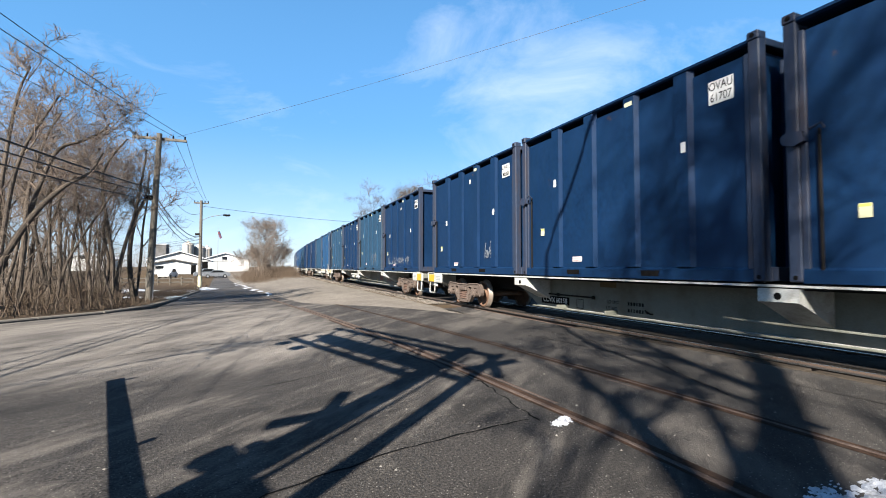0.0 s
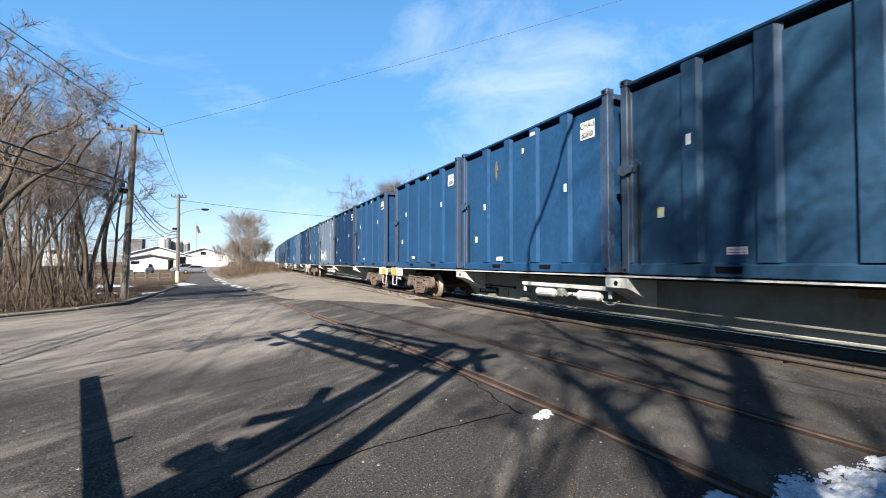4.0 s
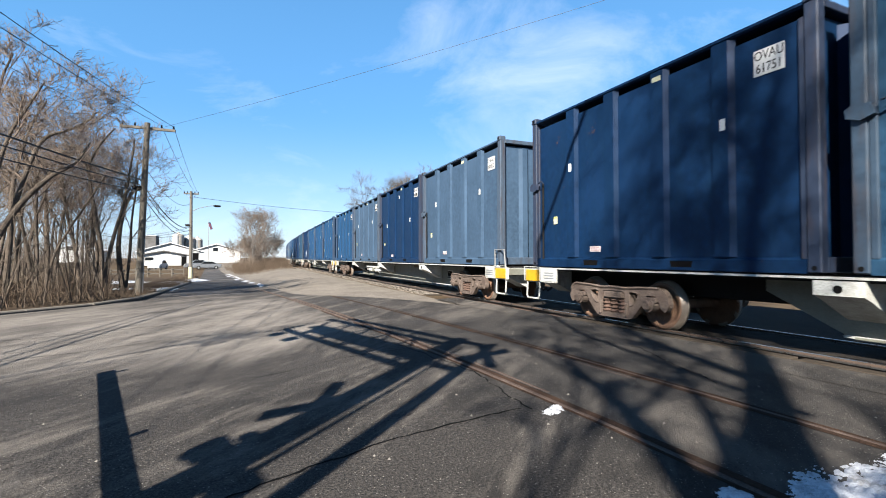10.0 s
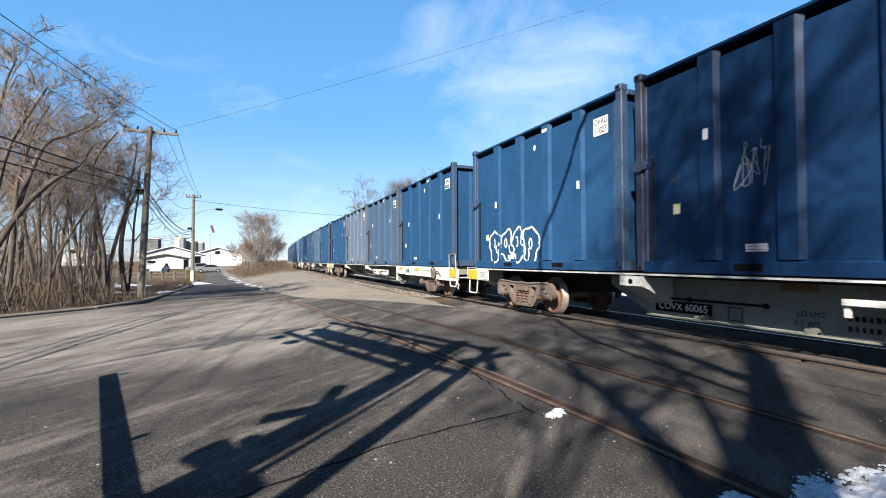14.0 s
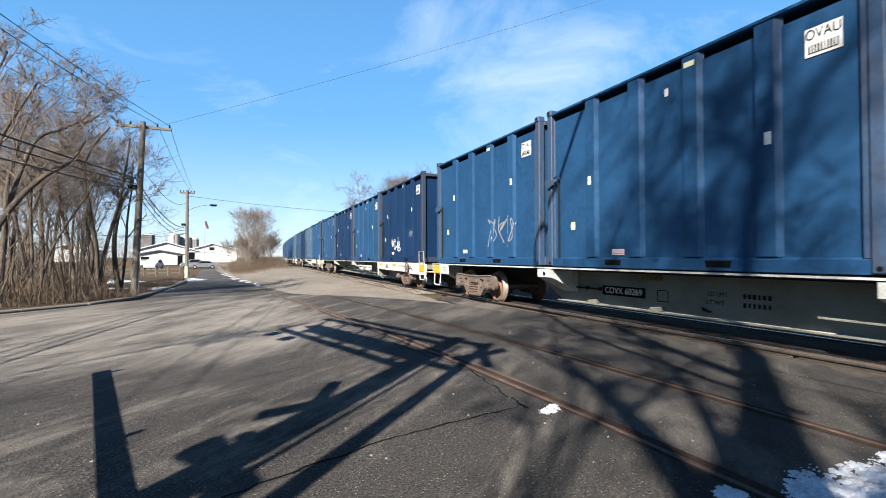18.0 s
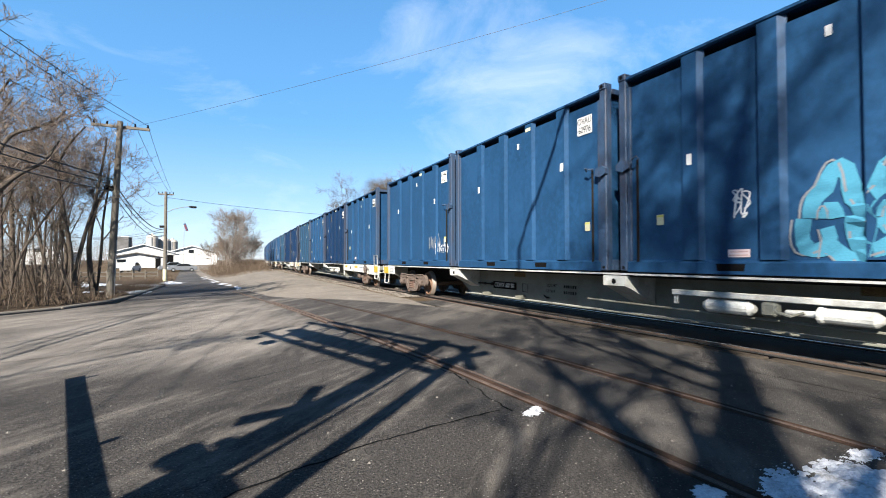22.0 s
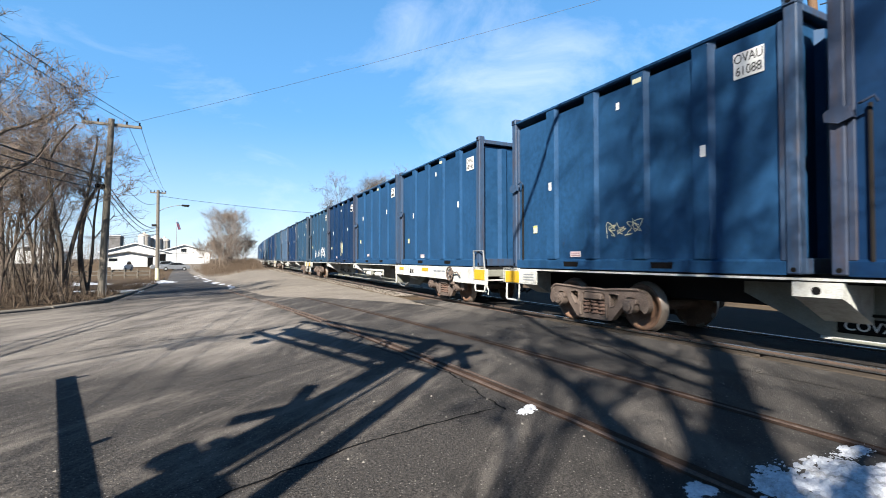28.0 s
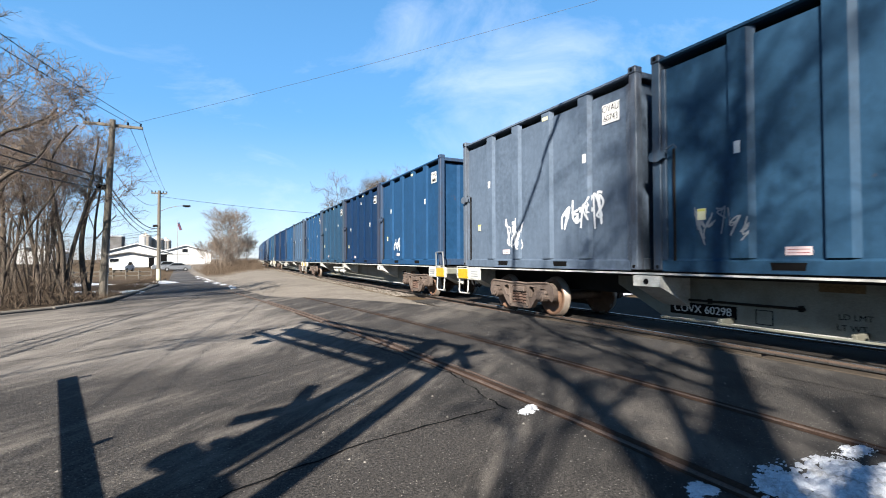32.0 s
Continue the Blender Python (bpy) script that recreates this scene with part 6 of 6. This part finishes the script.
def utility_pole(x, y, h, arm, turn, label, mat=None, lamp=False, lean=(0, 0), boxes=True):
    ob = thing("utility_pole", label, "utility pole", pose(x, y, ground_z(x, y), lean[0], lean[1], 0), "utility poles")
    part("pole", rod(B(), (0, 0, -0.4), (0, 0, h), 0.165, 0.115, 14), mat or WOODPOLE, ob)
    c, s = math.cos(radians(turn)), math.sin(radians(turn))
    if arm:
        m = Matrix.Translation((0, 0, h - 0.22)) @ Matrix.Rotation(radians(turn), 4, "Z")
        ca = part("crossarm", box(B(), (0, 0.14, 0), (arm, 0.10, 0.12), 0.01), mat or WOODPOLE, ob, m=m)
        for q in (-0.46, -0.24, 0.24, 0.46):
            insulator(ca, q * arm, 0.14, 0.06)
        part("arm_brace", pipe(B(), [(-0.45, 0.2, 0), (0, 0.14, -0.55), (0.45, 0.2, 0)], 0.015, 5), GALV, ob, m=m)
    if boxes:
        part("terminal_box", box(B(), (-0.26, -0.05, h * 0.615), (0.36, 0.2, 0.2), 0.02), STEEL_DARK, ob, "black cable terminal box")
        part("ground_conduit", rod(B(), (0.15, -0.05, 0), (0.13, -0.05, 2.6), 0.03, sides=8), GALV, ob)
    if lamp:
        arm_ = pipe(B(), [(0.1, 0, h * 0.775), (0.6, -0.06, h * 0.81), (1.3, -0.12, h * 0.835), (1.85, -0.17, h * 0.845)], 0.026, 8)
        part("lamp_arm", arm_, SILL, ob, "grey curved lamp arm")
        head = part("lamp_head", box(B(), (2.1, -0.19, h * 0.842), (0.62, 0.24, 0.15), 0.05), STEEL_DARK, ob, "grey street lamp head")
        part("lamp_lens", box(B(), (2.14, -0.19, h * 0.842 - 0.085), (0.38, 0.18, 0.06), 0.02), GLASS, head)
        part("marker_band", lathe(B(), [(0.15, 0.172), (1.2, 0.168)], 14, "z"), LEMON, ob, "pale yellow marker band")
    return ob


POLE_A, POLE_B, POLE_C = (-4.22, 25.1), (-3.95, 46.8), (-9.75, -12.0)
utility_pole(*POLE_A, 8.0, 2.3, -8, "weathered grey wooden utility pole beside the kerb", lean=(0, 2.05))
utility_pole(*POLE_B, 8.0, 1.2, 0, "grey wooden utility pole carrying a street lamp", lamp=True)
carrier = utility_pole(*POLE_C, 7.0, 2.2, 8, "grey wooden utility pole with crossarm beside the road")
utility_pole(17.8, 7.6, 12.2, 0, 0, "tall brown wooden utility pole beyond the railway", NEWPOLE, lean=(0, -4.0), boxes=True)
utility_pole(34.0, 19.0, 9.0, 2.2, 40, "grey wooden utility pole far beyond the railway")
part("cable_box", box(B(), (0.3, 0, 6.1), (0.3, 0.25, 0.5), 0.03), GALV, carrier, "grey cable box")


def wire(a, b, sag, r, label, n=16):
    pts = [Vector(a).lerp(Vector(b), i / n) - Vector((0, 0, sag * 4 * (i / n) * (1 - i / n))) for i in range(n + 1)]
    me = mesh_of("overhead_wire", pipe(B(), pts, r, 5), WIRE)
    tagged(new("overhead_wire", me), label, "wire", "overhead wires")


za, zb, zc = ground_z(*POLE_A), ground_z(*POLE_B), ground_z(*POLE_C)
for q in (-1.05, 0.55, 1.05):
    wire((POLE_C[0] + q, POLE_C[1], zc + 6.95), (POLE_A[0] + 0.29 + q, POLE_A[1] + 0.1, za + 7.95), 0.75, 0.011, "thin black power line along the road")
for q, w in ((0.55, 0.3), (1.05, 0.5), (-1.05, -0.5)):
    wire((POLE_A[0] + 0.29 + q, POLE_A[1] + 0.1, za + 7.95), (POLE_B[0] + w, POLE_B[1], zb + 7.9), 0.25, 0.011, "thin black power line along the road")
for dz, r, sag in ((5.35, 0.028, 0.25), (5.1, 0.02, 0.3), (4.8, 0.02, 0.35)):
    wire((POLE_C[0], POLE_C[1], zc + dz - 0.5), (POLE_A[0], POLE_A[1], za + dz), sag + 0.25, r, "black telephone cable between the poles")
    wire((POLE_A[0], POLE_A[1], za + dz), (POLE_B[0], POLE_B[1], zb + dz - 0.6), sag + 0.5, r, "black telephone cable between the poles")
    wire((POLE_B[0], POLE_B[1], zb + dz - 0.6), (-14.0, 62.0, 3.9), 0.4, 0.016, "black service cable to the buildings")
wire((POLE_A[0], POLE_A[1], za + 6.3), (POLE_B[0], POLE_B[1], zb + 6.9), 0.9, 0.014, "thin black cable between the poles")
wire((POLE_A[0] + 1.0, POLE_A[1], za + 7.9), (17.6, 7.6, 11.9), 0.25, 0.0065, "thin black wire over the tracks", 40)
wire((POLE_B[0], POLE_B[1], zb + 7.5), (30.0, 55.0, 7.1), 0.7, 0.016, "thin black wire over the tracks", 24)
wire((17.7, 7.6, 10.3), (34.0, 19.0, 8.9), 0.5, 0.012, "thin black wire beyond the railway")
wire((17.7, 7.6, 7.4), (34.0, 19.0, 6.4), 0.6, 0.02, "black cable beyond the railway")
wire((17.6, 7.6, 9.6), (21.0, -12.0, 8.5), 0.3, 0.022, "thick black cable at the brown pole")
wire((17.6, 7.6, 8.8), (30.0, -14.0, 8.0), 0.4, 0.012, "thin black wire at the brown pole")


# ---- the crossing signals behind the camera ----
ARM = Vector((-0.26, 0.966, 0))


def crossbuck(parent, p):
    for s in (-1, 1):
        d = (ARM * 0.31 + Vector((0, 0, 0.4 * s))).normalized()
        n = ARM.cross(Vector((0, 0, 1)))
        m = Matrix((d, n, d.cross(n))).transposed().to_4x4()
        part("crossbuck_blade", box(B(), (0, 0.02 * s, 0), (1.06, 0.02, 0.20), 0.004), STICKER, parent, "white crossbuck blade", Matrix.Translation(p) @ m)


def flasher(parent, p):
    m = Matrix((ARM, ARM.cross(Vector((0, 0, 1))), Vector((0, 0, 1)))).transposed().to_4x4()
    body = part("signal_light", box(B(), (0, 0, 0), (0.30, 0.12, 0.24), 0.03), BLACK_AND_SHADE, parent, "black hooded signal light", Matrix.Translation(p) @ m)
    part("signal_lens", lathe(B(), [(-0.1, 0.10), (-0.05, 0.10)], 16, "y"), RED, body)


P1, P2 = Vector((-3.36, 0.05, 0)), Vector((-2.85, -0.38, 0))
gantry = thing("crossing_signal", "aluminium cantilever railway crossing signal with two crossbucks", "crossing signal")
for p, h, r in ((P1, 6.7, 0.20), (P2, 6.6, 0.10), (P1 * 0.62 + P2 * 0.38, 6.4, 0.035)):
    part("mast", rod(B(), p - Vector((0, 0, 0.1)), p + Vector((0, 0, h)), r, r * 0.85, 14), ALU, gantry)
    part("mast_base", box(B(), p + Vector((0, 0, 0.1)), (0.5, 0.5, 0.25), 0.03), CONCRETE, gantry)
for z in (5.35, 6.45):
    for off in (P1, P2):
        part("truss_chord", rod(B(), off + Vector((0, 0, z)), P1 + ARM * 4.5 + Vector((0, 0, z)) + (off - P1) * 0.9, 0.075, sides=8), ALU, gantry)
part("catwalk", box(B(), (P1 + P2) / 2 + ARM * 2.3 + Vector((0, 0, 5.72)), (0.35, 4.3, 0.04), 0.0, Matrix.Rotation(radians(15), 4, "Z")), ALU, gantry)
for i in range(11):
    a, b = P1 + ARM * (0.41 * i), P1 + ARM * (0.41 * (i + 1))
    part("truss_brace", rod(B(), a + Vector((0, 0, 5.35 if i % 2 else 6.45)), b + Vector((0, 0, 6.45 if i % 2 else 5.35)), 0.042, sides=6), ALU, gantry)
crossbuck(gantry, P1 + Vector((-0.137, 0.131, 4.2)))
crossbuck(gantry, P2 + Vector((0.1, 0, 6.0)))
part("signal_light_arm", box(B(), P1 + ARM * 0.2 + Vector((0, 0, 3.52)), (0.1, 0.24, 0.10), 0.01, Matrix.Rotation(radians(15), 4, "Z")), BLACK_AND_SHADE, gantry)
for q in (-0.36, 0.36):
    flasher(gantry, P1 + ARM * q + Vector((0, 0, 3.28)))
    flasher(gantry, P1 + ARM * (3.9 + q) + Vector((0.1, 0, 5.0)))
part("signal_bell", lathe(B(), [(0, 0.05), (0.05, 0.16), (0.12, 0.18), (0.2, 0.05)], 16, "z", P1 + Vector((0, 0, 6.7))), GALV, gantry)
part("junction_box", box(B(), P1 + Vector((0.16, -0.1, 2.4)), (0.3, 0.4, 0.5), 0.02), ALU, gantry)
gate = thing("crossing_gate", "lowered railway crossing gate with striped arm and lamps", "crossing gate")
G0 = Vector((-0.55, -2.6, 0))
part("gate_stand", box(B(), G0 + Vector((0, 0, 0.6)), (0.45, 0.5, 1.2), 0.04), ALU, gate)
tip, root = Vector((-2.67, 5.92, 1.085)), G0 + Vector((-0.01, 0.25, 1.09))
d = (tip - root).normalized()
m = Matrix((d, Vector((0, 0, 1)).cross(d), Vector((0, 0, 1)))).transposed().to_4x4()
ln = (tip - root).length
for i in range(8):
    u0, u1 = ln * i / 8, ln * (i + 1) / 8
    hh = 0.14
    part("arm_panel", box(B(), ((u0 + u1) / 2, 0, 0), (u1 - u0, 0.035, hh), 0.004), RED if i % 2 else STICKER, gate, "", Matrix.Translation(root) @ m)
for u in (0.42, 0.66, 0.98):
    part("arm_lamp", lathe(B(), [(0.06, 0.03), (0.12, 0.035), (0.17, 0.03)], 12, "z", (ln * u, 0, 0)), RED, gate, "", Matrix.Translation(root) @ m)


# ---- buildings beyond the road ----
def gabled(name, label, x, y, w, d, wall, peak, turn, roof, doors=(), windows=()):
    """A shed with a gable towards the road."""
    ob = thing(name, label, "building", pose(x, y, ground_z(x, y) - 0.1, 0, 0, turn), "industrial sheds")
    bm = B()
    prism(bm, [(-w / 2, 0), (w / 2, 0), (w / 2, wall), (0, peak), (-w / 2, wall)], -d / 2, d / 2, "y")
    part("wall", bm, SIDING, ob)
    for s in (-1, 1):
        bm = B()
        prism(bm, [(0, peak + 0.03), (s * (w / 2 + 0.5), wall - (peak - wall) / (w / 2) * 0.5 + 0.03), (s * (w / 2 + 0.5), wall - (peak - wall) / (w / 2) * 0.5 + 0.2), (0, peak + 0.22)], -d / 2 - 0.4, d / 2 + 0.4, "y")
        part("roof", bm, roof, ob)
    for cx, cw, ch in doors:
        dr = part("door", box(B(), (cx, -d / 2 - 0.02, ch / 2), (cw, 0.08, ch)), BLACK_AND_SHADE if cw < 3 else SIDING, ob, "large shed door")
        part("door_frame", box(B(), (cx, -d / 2 - 0.02, ch + 0.08), (cw + 0.3, 0.12, 0.16)), GALV, dr)
    for cx, cz, cw, ch in windows:
        wd = part("window", box(B(), (cx, -d / 2 - 0.01, cz), (cw, 0.06, ch)), GLASS, ob)
        part("frame", box(B(), (cx, -d / 2 - 0.03, cz - ch / 2 - 0.05), (cw + 0.2, 0.1, 0.1)), SIDING, wd)
    return ob


gabled("white_shed", "white metal shed with a low gable and snowy roof", -5.4, 136.0, 10.6, 24.0, 2.9, 4.5, 2, ROOFSNOW, [(-1.5, 4, 2.4)], [(-0.2, 3.3, 1.1, 0.8)])
gabled("white_shed", "long white metal shed with a dark open door", -15.8, 133.0, 12.4, 20.0, 2.8, 4.7, 7, ROOFSNOW, [(5.0, 1.6, 2.4)])
gabled("white_shed", "white lean-to shed with dark grey roof", -14.6, 113.0, 8.2, 8.0, 2.1, 2.9, 8, ROOFING, [(3.6, 0.9, 1.9)], [(-2.5, 1.4, 1.4, 0.6)])
gabled("white_shed", "white factory building behind the wood", -44.0, 175.0, 10.0, 20.0, 3.6, 5.0, 0, ROOFSNOW, [], [(0, 4, 3, 1)])
gabled("white_house", "white house behind the bare wood", -30.0, 66.0, 9.0, 9.0, 3.2, 5.4, 30, ROOFING, [(1.0, 1.0, 2.1)], [(-2.4, 1.8, 1.1, 1.2), (3.0, 1.8, 1.1, 1.2)])
plant = thing("factory_tower", "dark grey factory tower block", "building", pose(-27.0, 178.0, 0))
part("wall", box(B(), (0, 0, 4.3), (4.6, 6, 8.6), 0.1), ROOFING, plant)
part("roof", box(B(), (0, 0, 8.7), (4.9, 6.3, 0.25), 0.05), ROOFSNOW, plant)
for x, y, r, h in ((-18.3, 174, 1.7, 8.6), (-15.4, 177, 2.0, 7.8), (-13.0, 178, 1.6, 7.4)):
    tk = thing("storage_tank", "tan steel storage tank with a domed top", "tank", pose(x, y, 0), "storage tanks")
    part("shell", lathe(B(), [(0, r), (h, r)], 28, "z"), TAN, tk)
    part("dome", lathe(B(), [(h, r * 1.01), (h + 0.5, r * 0.8), (h + 0.85, r * 0.3), (h + 1.3, 0.25), (h + 1.35, 0.05)], 28, "z"), TAN, tk)
    part("ladder", box(B(), (0, -r - 0.08, h / 2), (0.4, 0.06, h)), GALV, tk)
fp = thing("flagpole", "grey flagpole with a hanging blue and red flag", "flagpole", pose(-5.2, 96.0, ground_z(-5.2, 96.0)))
part("pole", rod(B(), (0, 0, 0), (0, 0, 9.2), 0.06, 0.04, 8), GALV, fp)
fl = part("flag", box(B(), (0.3, 0, 8.0), (0.42, 0.05, 1.4), 0.0, Matrix.Rotation(radians(-18), 4, "Y")), PAINT["g"], fp, "hanging blue flag with red stripes")
for i in range(2):
    part("flag_stripe", box(B(), (0.2 + 0.2 * i, -0.03, 7.9), (0.07, 0.04, 1.2), 0.0, Matrix.Rotation(radians(-18), 4, "Y")), RED, fl)


def parked_car(label, x, y, turn, mat, suv=False):
    ob = thing("car", label, "car", pose(x, y, ground_z(x, y) - 0.02, 0, 0, turn), "parked cars")
    hh = 0.25 if suv else 0.0
    side = [(-2.25, 0.30), (-2.3, 0.62), (-2.1, 0.84 + hh / 2), (-1.2, 0.95 + hh / 2), (-0.55, 1.40 + hh), (0.85, 1.43 + hh), (1.75, 1.0 + hh / 2), (2.25, 0.92), (2.3, 0.45), (2.1, 0.28)]
    bm = B()
    prism(bm, side, -0.88, 0.88, "y")
    bmesh.ops.bevel(bm, geom=bm.edges[:], offset=0.06, segments=2, affect="EDGES")
    part("body", bm, mat, ob)
    for s in (-1, 1):
        bm = B()
        prism(bm, [(-1.0, 0.98 + hh / 2), (-0.5, 1.34 + hh), (0.75, 1.36 + hh), (1.45, 1.0 + hh / 2)], s * 0.885, s * 0.895, "y")
        part("side_window", bm, GLASS, ob)
        for q in (-1.4, 1.38):
            w = part("wheel", lathe(B(), [(-0.11, 0.2), (-0.11, 0.32), (0.11, 0.32), (0.11, 0.2)], 18, "y", (q, s * 0.82, 0.32)), RUBBER, ob)
            part("rim", lathe(B(), [(-0.115, 0.18), (0.115, 0.18)], 14, "y", (q, s * 0.82, 0.32)), ALU, w)
        part("headlight", box(B(), (-2.22, s * 0.62, 0.68), (0.14, 0.34, 0.14), 0.03), STICKER, ob)
        part("tail_light", box(B(), (2.24, s * 0.66, 0.78), (0.1, 0.3, 0.14), 0.03), RED, ob)
    return ob


parked_car("silver saloon car parked beside the white shed", -5.2, 93.0, 5, SILVER)
parked_car("grey estate car parked beside the white shed", -7.0, 97.0, 8, SILVER, True)
parked_car("white car parked among the sheds", -12.8, 93.0, 80, CARWHITE, True)
parked_car("white car parked behind the wood", -24.0, 60.0, 30, CARWHITE)
parked_car("silver car parked behind the wood", -28.5, 54.0, 35, SILVER)
for x, y, tn, mt, lb in ((52, 14, 20, RED, "red car parked far beyond the railway"), (57, 17, 20, CARWHITE, "white car parked far beyond the railway"), (47, 9, 100, SILVER, "silver car parked far beyond the railway")):
    parked_car(lb, x, y, tn, mt)
gabled("white_house", "white house beyond the railway", 70.0, 24.0, 9.0, 10.0, 3.4, 6.0, -60, ROOFING, [(0, 1, 2.1)], [(-2.6, 1.8, 1.1, 1.2), (2.6, 1.8, 1.1, 1.2)])
gabled("brick_house", "tan house beyond the railway", 62.0, 40.0, 10.0, 9.0, 3.4, 6.0, -40, ROOFING, [(0, 1, 2.1)], [(-2.6, 1.8, 1.1, 1.2), (2.6, 1.8, 1.1, 1.2)])
# low rail fence by the lot
for i in range(7):
    x, y = -6.0 - 1.15 * i, 57.0 + 0.25 * i
    f = thing("fence_panel", "grey wooden fence panel beside the lot", "fence", pose(x, y, ground_z(x, y), 0, 0, 12), "fence panels")
    for q in (-0.55, 0.55):
        part("post", box(B(), (q, 0, 0.45), (0.09, 0.09, 1.0), 0.01), WOODPOLE, f)
    for z in (0.35, 0.75):
        part("rail_board", box(B(), (0, 0.06, z), (1.15, 0.03, 0.12), 0.005), WOODPOLE, f)
# far woods closing the view
def ridge(name, n, x0, x1, y0, y1, h, mat, label, seed):
    return thicket(name, n, lambda r: (r.uniform(x0, x1), r.uniform(y0, y1)), h, mat, label, seed, "far woods", 0.12, 8)


ridge("far_woods", 2200, -160, -20, 190, 260, 11, TWIG, "grey-brown leafless woods in the distance", 61)
ridge("far_woods_east", 2600, 40, 220, 60, 240, 11, TWIG, "grey-brown leafless woods beyond the railway", 62)
ridge("far_evergreens", 500, 90, 200, 60, 150, 10, EVERGREEN, "dark evergreens beyond the railway", 63)




# ---- movement ----
TIMES = sorted({0.5 * i for i in range(65)} | {10.3, 10.4, 10.6, 19.35, 19.45, 19.6})


def spin(car, mid):
    """Wheels turn as they roll; keyed frame by frame while the car is near enough to tell."""
    near = [i / FPS for i in range(32 * FPS + 1) if -18 < mid + run(i / FPS) < 62]
    if not near:
        return
    for w in car.children_recursive:
        if w.name.startswith("wheelset"):
            rows = []
            for t in sorted({0.0, 32.0} | set(near)):
                tt = min(max(t, near[0]), near[-1])
                rows.append((t, Matrix.Translation(w.matrix_basis.translation) @ Matrix.Rotation(-(run(tt) - run(near[0])) / 0.42 % math.tau, 4, "X")))
            walk(w, rows)


def motions():
    """The train runs at one speed; each load stays where it sits on its car."""
    for ob, mid, off, z in CARRIED:
        rows = []
        for t in TIMES:
            y = mid + run(t)
            rows.append((t, along(y) @ Matrix.Translation((0, off, z))))
        walk(ob, rows)
    for car, mid in SPINNING:
        spin(car, mid)


motions()
